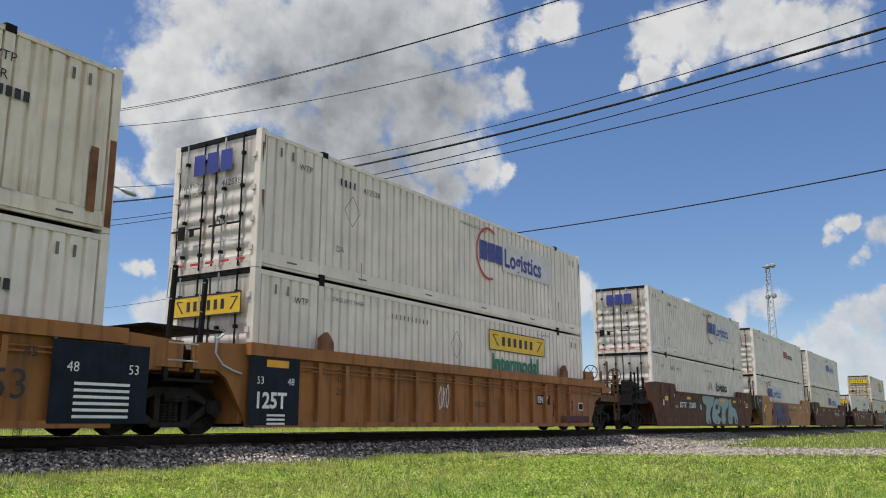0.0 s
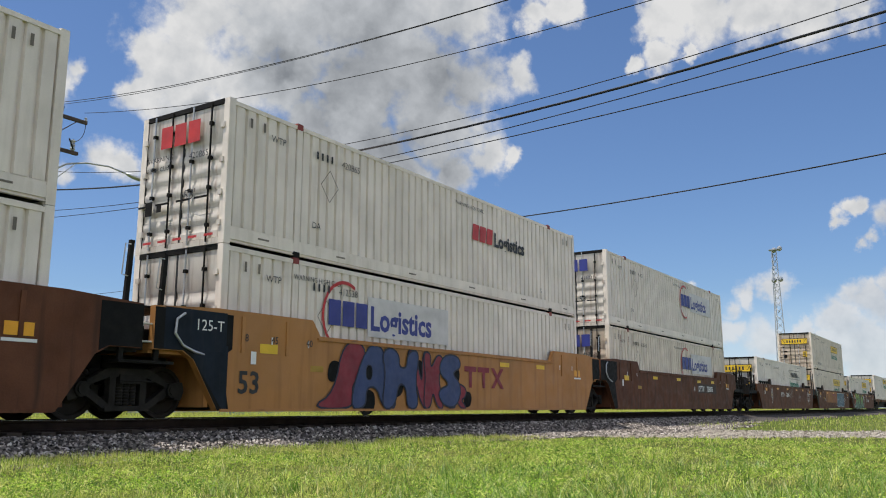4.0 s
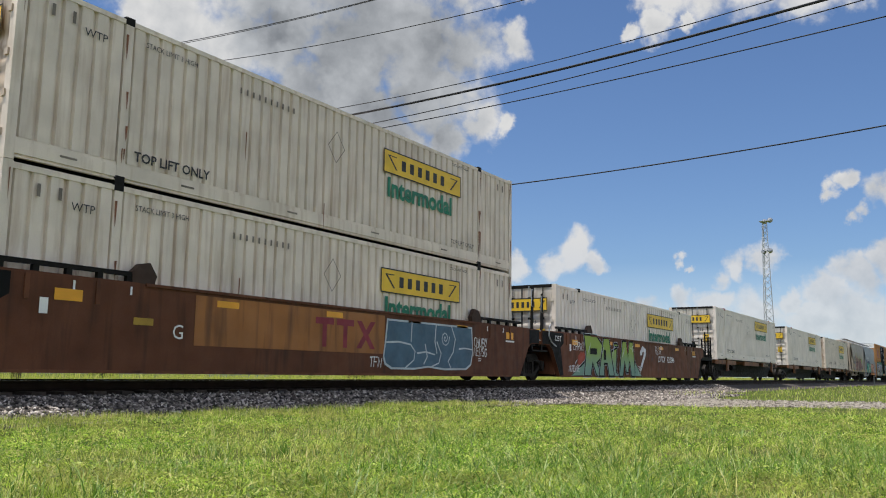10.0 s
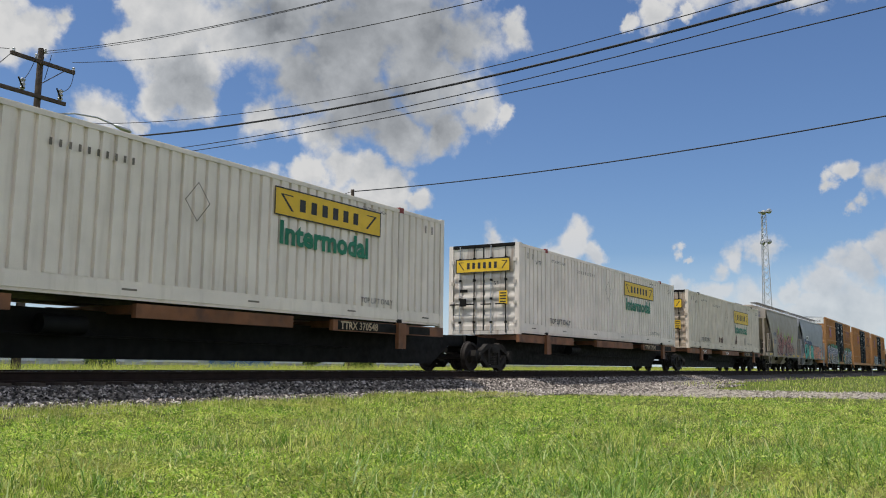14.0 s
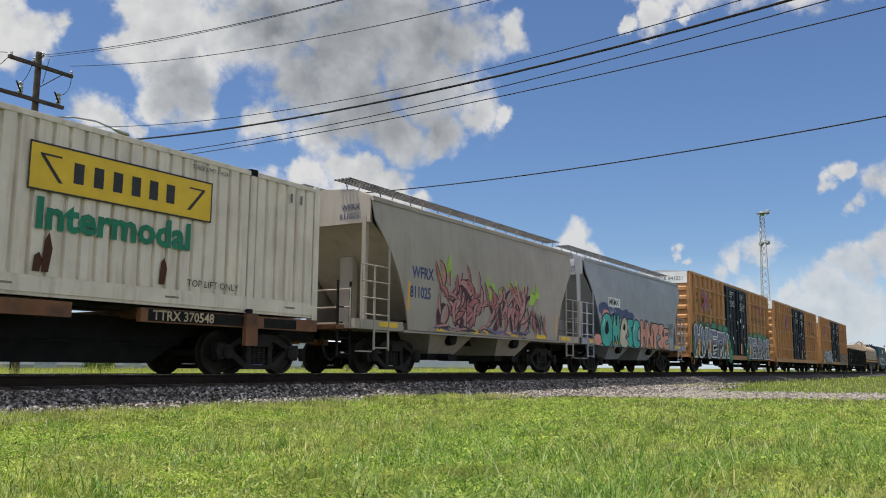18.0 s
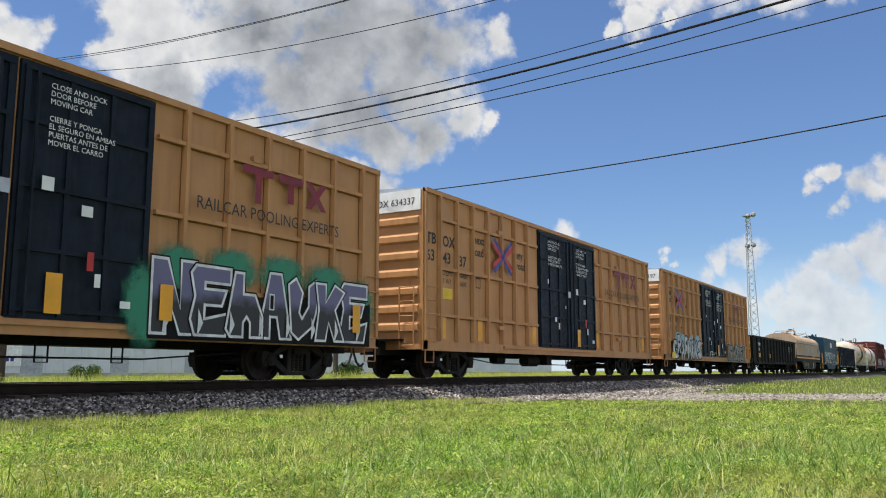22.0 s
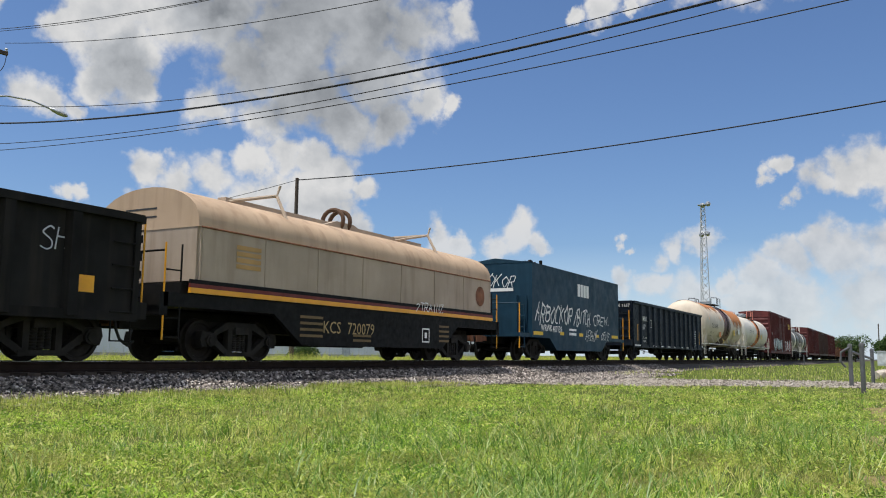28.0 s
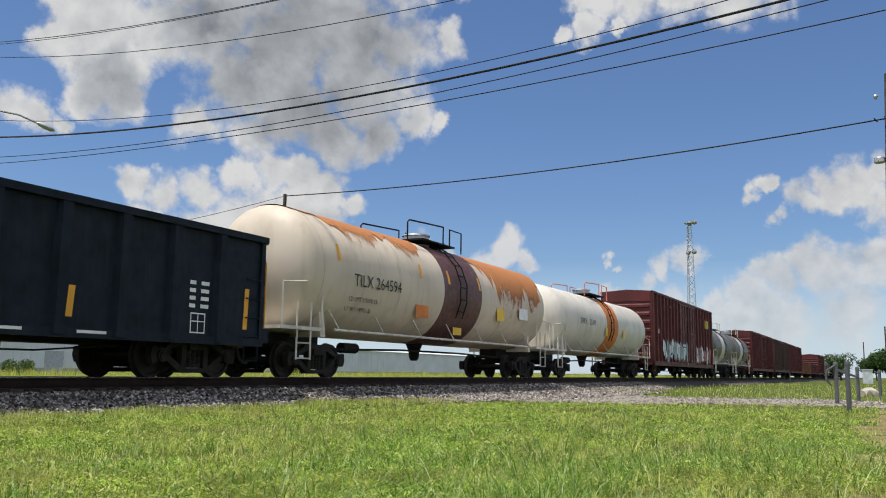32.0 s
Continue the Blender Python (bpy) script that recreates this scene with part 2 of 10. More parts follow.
WHITE = mat("container_white", (0.72, 0.645, 0.57), 0.5, dirt=(0.42, 0.35, 0.27), amount=0.30, streak=True, var=0.10, scale=1.2, each=0.05)
DOORWHITE = mat("door_white", (0.60, 0.55, 0.49), 0.4, dirt=(0.24, 0.13, 0.07), amount=0.6, streak=True, var=0.12, scale=1.5)
WHITE_OLD = mat("weathered_container_white", (0.67, 0.585, 0.49), 0.55, dirt=(0.36, 0.24, 0.15), amount=0.45, streak=True, var=0.12, scale=1.4, each=0.04)
DOOR_OLD = mat("rust_stained_door", (0.48, 0.39, 0.30), 0.5, dirt=(0.19, 0.085, 0.04), amount=0.85, streak=True, var=0.15, scale=1.8)
STEEL_DARK = mat("dark_fittings", (0.011, 0.010, 0.009), 0.7, var=0.3, spec=0.12)
RUBBER = mat("black_gasket", (0.03, 0.03, 0.03), 0.8)
BROWN = mat("brown_paint", (0.118, 0.046, 0.024), 0.65, dirt=(0.040, 0.022, 0.015), amount=0.75, streak=True, var=0.25, scale=1.1, each=0.12, spec=0.15)
TAN = mat("tan_paint", (0.29, 0.118, 0.034), 0.65, dirt=(0.085, 0.038, 0.019), amount=0.75, streak=True, var=0.18, scale=1.0)
TAN_BRIGHT = mat("ochre_tan_paint", (0.375, 0.172, 0.052), 0.6, dirt=(0.20, 0.085, 0.030), amount=0.55, streak=True, var=0.12, scale=0.8)
YELLOW = mat("yellow_paint", (0.70, 0.45, 0.03), 0.5, var=0.1)
ORANGE = mat("orange_reflector", (0.72, 0.33, 0.02), 0.4, var=0.1)
BLACK = mat("black_paint", (0.008, 0.008, 0.008), 0.65, var=0.3, dirt=(0.022, 0.018, 0.015), amount=0.3, spec=0.1)
BLUEBLACK = mat("blue_black_paint", (0.0085, 0.0135, 0.022), 0.55, var=0.3, dirt=(0.022, 0.025, 0.030), amount=0.4, streak=True, spec=0.12)
TRUCK = mat("truck_casting", (0.020, 0.018, 0.016), 0.8, var=0.4, dirt=(0.055, 0.043, 0.034), amount=0.25, spec=0.15)
TYRE = mat("wheel_steel", (0.018, 0.014, 0.012), 0.7, var=0.3, spec=0.2)
RED = mat("red_paint", (0.45, 0.035, 0.035), 0.5)
BLUE = mat("blue_paint", (0.035, 0.045, 0.22), 0.5)
GREEN = mat("green_paint", (0.01, 0.16, 0.085), 0.5)
INK = mat("black_lettering", (0.03, 0.03, 0.032), 0.6)
CHALK = mat("white_lettering", (0.72, 0.72, 0.70), 0.6, var=0.1)
RUST = mat("rust", (0.20, 0.085, 0.045), 0.85, var=0.3, dirt=(0.07, 0.035, 0.02), amount=0.6)
WOOD = mat("pole_wood", (0.075, 0.056, 0.044), 0.9, var=0.3, scale=5, bump=0.5, fine=30)
GALV = mat("galvanised_steel", (0.42, 0.43, 0.44), 0.45, metal=0.7, var=0.15)
WIRE = mat("black_cable", (0.02, 0.02, 0.022), 0.7)

# ---- mesh helpers ----


def box(bm, x0, x1, y0, y1, z0, z1):
    v = [bm.verts.new((x, y, z)) for x in (x0, x1) for y in (y0, y1) for z in (z0, z1)]
    for f in ((0, 1, 3, 2), (4, 6, 7, 5), (0, 4, 5, 1), (2, 3, 7, 6), (0, 2, 6, 4), (1, 5, 7, 3)):
        bm.faces.new([v[i] for i in f])
    return bm


def prism(bm, poly, axis, lo, hi):
    """The polygon pushed along an axis: x takes (y, z), y takes (x, z), z takes (x, y)."""
    def at(p, h):
        return {"x": (h, p[0], p[1]), "y": (p[0], h, p[1]), "z": (p[0], p[1], h)}[axis]
    a = [bm.verts.new(at(p, lo)) for p in poly]
    b = [bm.verts.new(at(p, hi)) for p in poly]
    n = len(poly)
    faces = [bm.faces.new(a), bm.faces.new(b[::-1])]
    for i in range(n):
        faces.append(bm.faces.new((a[i], b[i], b[(i + 1) % n], a[(i + 1) % n])))
    bmesh.ops.recalc_face_normals(bm, faces=faces)
    return bm


def rod(bm, p, q, r, n=8, r2=None, caps=True):
    p, q = Vector(p), Vector(q)
    d = (q - p).normalized()
    s = d.orthogonal().normalized()
    t = d.cross(s)
    r2 = r if r2 is None else r2
    a = [bm.verts.new(p + (s * math.cos(6.28319 * i / n) + t * math.sin(6.28319 * i / n)) * r) for i in range(n)]
    b = [bm.verts.new(q + (s * math.cos(6.28319 * i / n) + t * math.sin(6.28319 * i / n)) * r2) for i in range(n)]
    for i in range(n):
        bm.faces.new((a[i], a[(i + 1) % n], b[(i + 1) % n], b[i]))
    if caps:
        bm.faces.new(a[::-1]), bm.faces.new(b)
    return bm


def tube(bm, pts, r, n=6):
    """One bent bar through the points."""
    pts = [Vector(p) for p in pts]
    last = None
    ref = None
    for i, p in enumerate(pts):
        d = (pts[min(i + 1, len(pts) - 1)] - pts[max(i - 1, 0)]).normalized()
        if ref is None:
            ref = d.orthogonal().normalized()
        ref = (ref - d * ref.dot(d)).normalized()
        t = d.cross(ref)
        ring = [bm.verts.new(p + (ref * math.cos(6.28319 * k / n) + t * math.sin(6.28319 * k / n)) * r) for k in range(n)]
        if last:
            for k in range(n):
                bm.faces.new((last[k], last[(k + 1) % n], ring[(k + 1) % n], ring[k]))
        else:
            bm.faces.new(ring[::-1])
        last = ring
    bm.faces.new(last)
    return bm


def lathe(bm, prof, n=24, axis="y", c=(0, 0, 0)):
    """Turns a profile of (along, radius) round an axis."""
    rings = []
    for h, r in prof:
        ring = []
        for i in range(n):
            a = 6.2831853 * i / n
            u, w = r * math.cos(a), r * math.sin(a)
            co = {"y": (u, h, w), "x": (h, u, w), "z": (u, w, h)}[axis]
            ring.append(bm.verts.new((co[0] + c[0], co[1] + c[1], co[2] + c[2])))
        rings.append(ring)
    fs = []
    for a, b in zip(rings, rings[1:]):
        for i in range(n):
            fs.append(bm.faces.new((a[i], a[(i + 1) % n], b[(i + 1) % n], b[i])))
    fs += [bm.faces.new(rings[0]), bm.faces.new(rings[-1])]
    bmesh.ops.recalc_face_normals(bm, faces=fs)
    return bm


def mesh_from(bm, name, material):
    me = bpy.data.meshes.new(name)
    bm.to_mesh(me)
    bm.free()
    me.materials.append(material)
    me.polygons.foreach_set("use_smooth", [True] * len(me.polygons))
    me.set_sharp_from_angle(angle=radians(32))
    return me


def part(name, bm, material, parent, label="", at=None):
    ob = new(name, mesh_from(bm, name, material))
    ob.parent = parent
    if at is not None:
        ob.matrix_basis = at
    return tagged(ob, label) if label else ob


KEPT = {}


def shared(name, key, build, material, parent, label="", at=None):
    """A part whose mesh is made once and used again by its like."""
    k = (key, material.name)
    if k not in KEPT:
        KEPT[k] = mesh_from(build(bmesh.new()), name, material)
    ob = new(name, KEPT[k])
    ob.parent = parent
    if at is not None:
        ob.matrix_basis = at
    return tagged(ob, label) if label else ob


def thing(name, label, category, group="", kind=""):
    return tagged(new(name), label, category, group, kind)


GLYPHS = {}


def lettering(body, size, material, parent, x, y, z, face="side", bold=0.0, wide=1.0, align="LEFT", name="lettering", tilt=0.0, italic=0.0):
    """Flat letters 5 mm proud: on a side that looks towards -y, or an end that looks towards -x."""
    k = (body, size, bold, wide, align, face, material.name, italic)
    if k not in GLYPHS:
        cu = bpy.data.curves.new("letters", "FONT")
        cu.body, cu.size, cu.align_x, cu.offset, cu.resolution_u, cu.shear = body, size, align, bold * size, 2, italic
        ob = bpy.data.objects.new("letters", cu)
        me = bpy.data.meshes.new_from_object(ob)
        bpy.data.objects.remove(ob)
        me.transform(Matrix.Diagonal((wide, 1, 1, 1)))
        me.transform(Matrix(((1, 0, 0, 0), (0, 0, 0, 0), (0, 1, 0, 0), (0, 0, 0, 1))) if face == "side" else Matrix(((0, 0, 0, 0), (-1, 0, 0, 0), (0, 1, 0, 0), (0, 0, 0, 1))))
        me.materials.clear()
        me.materials.append(material)
        GLYPHS[k] = me
    ob = new(name, GLYPHS[k])
    ob.parent = parent
    ob.matrix_basis = pose(x, y, z, 0, tilt, 0)
    return ob


APART = {"sign_block", "stencil", "owner_block", "number_block", "end_block", "logo_block", "mark_block", "reflective_tape", "decal", "caution_line", "placard", "notice_line", "door_notice_line"}


def flat(name, polys, material, parent, x, y, z, face="side", label=""):
    """Flat painted shapes from (across, up) outlines, on the same faces as lettering."""
    if name in APART and len(polys) > 1:
        for i, p in enumerate(polys):
            off = 0.0006 * (i % 4)
            ob = flat(name, [p], material, parent, x - (0 if face == "side" else off), y - (off if face == "side" else 0), z, face, label)
        return ob
    bm = bmesh.new()
    for i, p in enumerate(polys):
        lift = 0.0004 * (i % 5)
        bm.faces.new([bm.verts.new((a, -lift, b) if face == "side" else (-lift, -a, b)) for a, b in p])
    return part(name, bm, material, parent, label, pose(x, y, z))


def rect(x0, x1, z0, z1, lean=0.0):
    return [(x0, z0), (x1, z0), (x1 + lean, z1), (x0 + lean, z1)]


def bars(x, z, n, h, w, gap, lean=0.0):
    """n plain blocks in a row."""
    return [rect(x + i * (w + gap), x + i * (w + gap) + w, z, z + h, lean) for i in range(n)]
# ---- the track and the land ----
TRACK_Y = 13.25
GROUND = -0.58


def setting(name, bm, material, label=""):
    ob = new(name, mesh_from(bm, name, material))
    return tagged(ob, label, name.replace("_", " "), "", "structure")


def level(x, y):
    return GROUND + 0.05 * noise.noise((x * 0.21, y * 0.21, 0)) + 0.025 * noise.noise((x * 0.8, y * 0.8, 4))


def land():
    m = mat("turf", (0.07, 0.095, 0.015), 0.95, var=0.40, scale=0.9, dirt=(0.17, 0.14, 0.06), amount=0.6, bump=0.8, fine=18, spec=0.1)
    bm = bmesh.new()
    xs = sorted([-3000, -1200, -500, -220, -110] + [-60 + 2.0 * i for i in range(30)] + [0.5 * i for i in range(80)] + [40 + 2.0 * i for i in range(61)] + [170, 230, 320, 500, 900, 1600, 3000])
    ys = sorted([-3000, -1200, -400, -120, -60, -40, -30] + [-24 + 2.0 * i for i in range(11)] + [-2 + 0.5 * i for i in range(64)] + [32, 36, 40, 50, 70, 110, 200, 400, 900, 1800, 3000])
    grid = [[bm.verts.new((x, y, level(x, y))) for y in ys] for x in xs]
    for i in range(len(xs) - 1):
        for j in range(len(ys) - 1):
            bm.faces.new((grid[i][j], grid[i + 1][j], grid[i + 1][j + 1], grid[i][j + 1]))
    return setting("ground", bm, m, "rough mown grass ground with dry brown patches")


BED = [(-2.72, -0.57), (-2.05, -0.42), (-1.6, -0.29), (-1.3, -0.25), (-0.85, -0.22), (0.85, -0.22), (1.3, -0.25), (1.6, -0.29), (2.05, -0.42), (2.72, -0.57)]


def bed_height(y):
    d = y - TRACK_Y
    for (a, p), (b, q) in zip(BED, BED[1:]):
        if a <= d <= b:
            return p + (q - p) * (d - a) / (b - a)
    return GROUND


def track():
    stone = mat("ballast", (0.085, 0.075, 0.067), 0.95, var=0.5, scale=11, dirt=(0.03, 0.025, 0.022), amount=0.85, bump=1.0, fine=14, spec=0.1)
    bm = bmesh.new()
    xs = [-80 + 0.4 * i for i in range(700)] + [200 + 8 * i for i in range(101)]
    last = None
    for x in xs:
        cur = [bm.verts.new((x, TRACK_Y + y + (0.12 * noise.noise((x * 0.4, y, 0)) if abs(y) > 1.6 else 0), z + 0.03 * noise.noise((x * 2.1, y * 3, 1)))) for y, z in BED]
        if last:
            for i in range(len(BED) - 1):
                bm.faces.new((last[i], cur[i], cur[i + 1], last[i + 1]))
        last = cur
    setting("ballast", bm, stone, "grey crushed stone ballast bed under the rails")
    steel = mat("rail_steel", (0.022, 0.014, 0.011), 0.85, var=0.3, spec=0.15)
    shine = mat("rail_head", (0.5, 0.5, 0.5), 0.25, metal=1.0, var=0.1)
    prof = [(-0.07, -0.172), (0.07, -0.172), (0.07, -0.155), (0.012, -0.135), (0.012, -0.045), (0.036, -0.03), (0.036, -0.004), (0.026, 0), (-0.026, 0), (-0.036, -0.004), (-0.036, -0.03), (-0.012, -0.045), (-0.012, -0.135), (-0.07, -0.155)]
    for side in (-1, 1):
        r = thing("rail", "rusty steel rail with a polished running head", "rail", "rails of the track", "structure")
        part("rail_profile", prism(bmesh.new(), [(y + TRACK_Y + side * 0.755, z) for y, z in prof], "x", -80, 1000), steel, r)
        part("running_head", box(bmesh.new(), -80, 1000, TRACK_Y + side * 0.755 - 0.022, TRACK_Y + side * 0.755 + 0.022, 0.0, 0.002), shine, r)
    tie_wood = mat("creosoted_wood", (0.055, 0.042, 0.034), 0.95, var=0.35, scale=6)
    ties = thing("crossties", "dark creosoted wooden crossties sunk in the ballast", "crossties", "", "structure")
    for i in range(250):
        shared("tie", ("tie",), lambda bm: box(bm, -0.115, 0.115, -1.28, 1.28, -0.35, -0.168), tie_wood, ties, "", pose(-30 + i * 0.53, TRACK_Y, 0))


def bare_mesh(name, verts, loops, counts, material):
    """A mesh straight from arrays: all corners, loop by loop, and the corners of each face."""
    me = bpy.data.meshes.new(name)
    me.vertices.add(len(verts))
    me.vertices.foreach_set("co", np.asarray(verts, np.float32).ravel())
    me.loops.add(len(loops))
    me.loops.foreach_set("vertex_index", np.asarray(loops, np.int32))
    me.polygons.add(len(counts))
    starts = np.concatenate([[0], np.cumsum(counts)[:-1]])
    me.polygons.foreach_set("loop_start", starts.astype(np.int32))
    me.materials.append(material)
    me.update(calc_edges=True)
    me.validate()
    return me


def island_mat(name, stops, rough, through=0.0, patch=None):
    """Colour by piece, from a ramp; through: how much light passes; patch: a second colour in broad patches."""
    m = bpy.data.materials.new(name)
    m.use_nodes = True
    nt = m.node_tree
    N, L = nt.nodes.new, nt.links.new
    b, out = nt.nodes["Principled BSDF"], nt.nodes["Material Output"]
    geo, ramp = N("ShaderNodeNewGeometry"), N("ShaderNodeValToRGB")
    L(geo.outputs["Random Per Island"], ramp.inputs[0])
    e = ramp.color_ramp.elements
    e[0].position, e[0].color = stops[0][0], (*stops[0][1], 1)
    e[1].position, e[1].color = stops[-1][0], (*stops[-1][1], 1)
    for p, c in stops[1:-1]:
        e.new(p).color = (*c, 1)
    colour = ramp.outputs[0]
    if patch:
        tc, n, r, mx = N("ShaderNodeTexCoord"), N("ShaderNodeTexNoise"), N("ShaderNodeMapRange"), N("ShaderNodeMix")
        n.inputs["Scale"].default_value, n.inputs["Detail"].default_value = 0.9, 5.0
        L(tc.outputs["Object"], n.inputs["Vector"])
        L(n.outputs["Fac"], r.inputs["Value"])
        r.inputs["From Min"].default_value, r.inputs["From Max"].default_value, r.inputs["To Max"].default_value = 0.46, 0.68, 0.50
        mx.data_type = "RGBA"
        L(r.outputs[0], mx.inputs["Factor"]), L(colour, mx.inputs["A"])
        mx.inputs["B"].default_value = (*patch, 1)
        colour = mx.outputs["Result"]
        # lusher and poorer spots a hand or two across
        n2, r2, sc = N("ShaderNodeTexNoise"), N("ShaderNodeMapRange"), N("ShaderNodeVectorMath")
        n2.inputs["Scale"].default_value, n2.inputs["Detail"].default_value = 3.2, 4.0
        L(tc.outputs["Object"], n2.inputs["Vector"])
        L(n2.outputs["Fac"], r2.inputs["Value"])
        for k, v in zip(("From Min", "From Max", "To Min", "To Max"), (0.32, 0.68, 0.60, 1.55)):
            r2.inputs[k].default_value = v
        sc.operation = "SCALE"
        L(colour, sc.inputs[0]), L(r2.outputs[0], sc.inputs["Scale"])
        colour = sc.outputs[0]
    L(colour, b.inputs["Base Color"])
    b.inputs["Roughness"].default_value = rough
    b.inputs["Specular IOR Level"].default_value = 0.18
    if through:
        t, mix = N("ShaderNodeBsdfTranslucent"), N("ShaderNodeMixShader")
        L(colour, t.inputs["Color"])
        mix.inputs[0].default_value = through
        L(b.outputs[0], mix.inputs[1]), L(t.outputs[0], mix.inputs[2])
        L(mix.outputs[0], out.inputs["Surface"])
    return m


def road_edge(y):
    """Where the mown grass gives way to the gravel drive."""
    return 24.2 - 0.045 * np.maximum(0.0, y) ** 2 - 0.1 * np.maximum(0.0, y - 6)


def on_gravel(x, y):
    return (x > road_edge(y)) & (x < 30.5 + 0.4 * np.maximum(0, y - 6.5) ** 1.5) & (y < 10.9)


def blades(name, label, n, ring, az, height, width, bend, material, seed, keep=None, base=None):
    """Grass: n bent blades strewn round the eye between two distances."""
    rng = np.random.default_rng(seed)
    r = ring[0] * (ring[1] / ring[0]) ** rng.random(n) if base is None else None
    if base is None:
        a = np.radians(az[0] + (az[1] - az[0]) * rng.random(n))
        x, y = r * np.sin(a), r * np.cos(a)
    else:
        x, y = base
        r = np.hypot(x, y)
    ok = keep(x, y) if keep else np.ones(len(x), bool)
    x, y, r = x[ok], y[ok], r[ok]
    n = len(x)
    if ring and height[1] < 0.2:
        # two thirds stand in small clumps
        pull = rng.random(n) < 0.66
        step = 0.13 + 0.012 * r
        gx, gy = np.floor(x / step), np.floor(y / step)
        ox, oy = np.sin(gx * 12.99 + gy * 78.23) * 43758.5, np.sin(gx * 39.35 + gy * 11.14) * 24634.6
        cx_, cy_ = (gx + ox - np.floor(ox)) * step, (gy + oy - np.floor(oy)) * step
        x, y = np.where(pull, cx_ + (x - cx_) * 0.42, x), np.where(pull, cy_ + (y - cy_) * 0.42, y)
    patch = 0.5 + 0.5 * np.sin(x * 1.7 + 1.3 * np.sin(y * 1.1)) * np.sin(y * 2.1 + np.sin(x * 0.9))
    h = height[0] + (height[1] - height[0]) * rng.random(n) ** 2 * (0.45 + 0.9 * patch)
    w = np.maximum(width, r * 0.00042) * (0.7 + 0.6 * rng.random(n))
    t = rng.random(n) * 6.283
    lean = bend * h * (0.4 + rng.random(n))
    z = np.array([level(p, q) for p, q in zip(x, y)]) - 0.01
    rise = np.clip((y - 9.2) / 1.2, 0, 1) * 0.06
    z = z + rise
    cx, cy = np.cos(t), np.sin(t)
    lx, ly = np.cos(t + 1.57), np.sin(t + 1.57)
    v = np.empty((n, 5, 3))
    for k, (up, out, half) in enumerate(((0, 0, 1), (0, 0, -1), (0.6, 0.35, 0.75), (0.6, 0.35, -0.75), (1.0, 1.0, 0))):
        v[:, k, 0] = x + lx * lean * out + cx * w * half / 2
        v[:, k, 1] = y + ly * lean * out + cy * w * half / 2
        v[:, k, 2] = z + h * up
    i = np.arange(n)[:, None] * 5
    loops = (i + np.array([[0, 1, 3, 2, 2, 3, 4]])).ravel()
    counts = np.tile([4, 3], n)
    ob = new(name, bare_mesh(name, v.reshape(-1, 3), loops, counts, material))
    return tagged(ob, label, "grass", "", "stuff")


def bare_edge(x):
    """The mown turf ends here towards the trodden ground by the drive."""
    return 0.35 - 0.004 * (x - 14.0) ** 2 + 0.22 * np.sin(x * 2.3) + 0.12 * np.sin(x * 6.1)


def near_turf(x, y):
    worn = (x > 5.5) & (x < 24.5) & (y < bare_edge(x)) & (y > -9)
    return grown(x, y) & ~(worn & (np.sin(x * 91.7 + y * 47.3) * np.sin(x * 37.1 - y * 83.9) < 0.45))


def grown(x, y):
    edge = TRACK_Y - 2.55 + 0.18 * np.sin(x * 1.3) + 0.1 * np.sin(x * 4.1)
    return (y < edge) & ~((x > road_edge(y)) & (x < 30.5 + 0.4 * np.maximum(0, y - 6.5) ** 1.5))


land()
track()
GRASS = island_mat("grass_blades", [(0.0, (0.035, 0.075, 0.008)), (0.30, (0.20, 0.315, 0.032)), (0.55, (0.40, 0.50, 0.075)), (0.80, (0.58, 0.62, 0.19)), (1.0, (0.74, 0.64, 0.36))], 0.55, 0.5, (0.46, 0.40, 0.14))
STRAW = island_mat("weed_blades", [(0.0, (0.28, 0.36, 0.04)), (0.5, (0.50, 0.54, 0.08)), (1.0, (0.66, 0.60, 0.20))], 0.6, 0.55)
LEAF = island_mat("clover_leaves", [(0.0, (0.018, 0.055, 0.006)), (0.35, (0.12, 0.25, 0.016)), (0.70, (0.33, 0.48, 0.05)), (1.0, (0.58, 0.56, 0.22))], 0.45, 0.5, (0.36, 0.33, 0.09))
blades("grass", "short mown green grass with dry blades", 250000, (3.4, 27.0), (18, 104), (0.03, 0.115), 0.0046, 0.75, GRASS, 1, near_turf)
blades("grass", "short mown green grass round the viewer", 45000, (0.9, 24.0), (104, 378), (0.03, 0.115), 0.0062, 0.75, GRASS, 6, near_turf)
def thinned(x, y):
    """The longer grass thins out gradually towards the drive."""
    az = np.degrees(np.arctan2(x, y))
    h = np.sin(x * 127.1 + y * 311.7) * 43758.5
    return (h - np.floor(h)) < np.clip((az - 46) / 20 + 0.12 * np.sin(x * 2.1 + y), 0.0, 1.0)


LONG = island_mat("long_blades", [(0.0, (0.05, 0.12, 0.015)), (0.45, (0.125, 0.235, 0.03)), (0.8, (0.26, 0.38, 0.09)), (1.0, (0.56, 0.60, 0.30))], 0.35, 0.35)
blades("long_grass", "longer arching green grass blades", 13000, (3.4, 11.0), (46, 97), (0.10, 0.30), 0.0075, 1.3, LONG, 2, lambda x, y: near_turf(x, y) & (np.sin(x * 0.9) * np.sin(y * 1.3 + 1) > -0.1) & thinned(x, y))
blades("verge_grass", "upright pale green grass along the ballast", 16000, None, None, (0.06, 0.16), 0.0045, 0.35, GRASS, 3, near_turf, (np.random.default_rng(30).uniform(2, 21, 16000), TRACK_Y - 2.6 - np.random.default_rng(31).random(16000) ** 2 * 1.1))
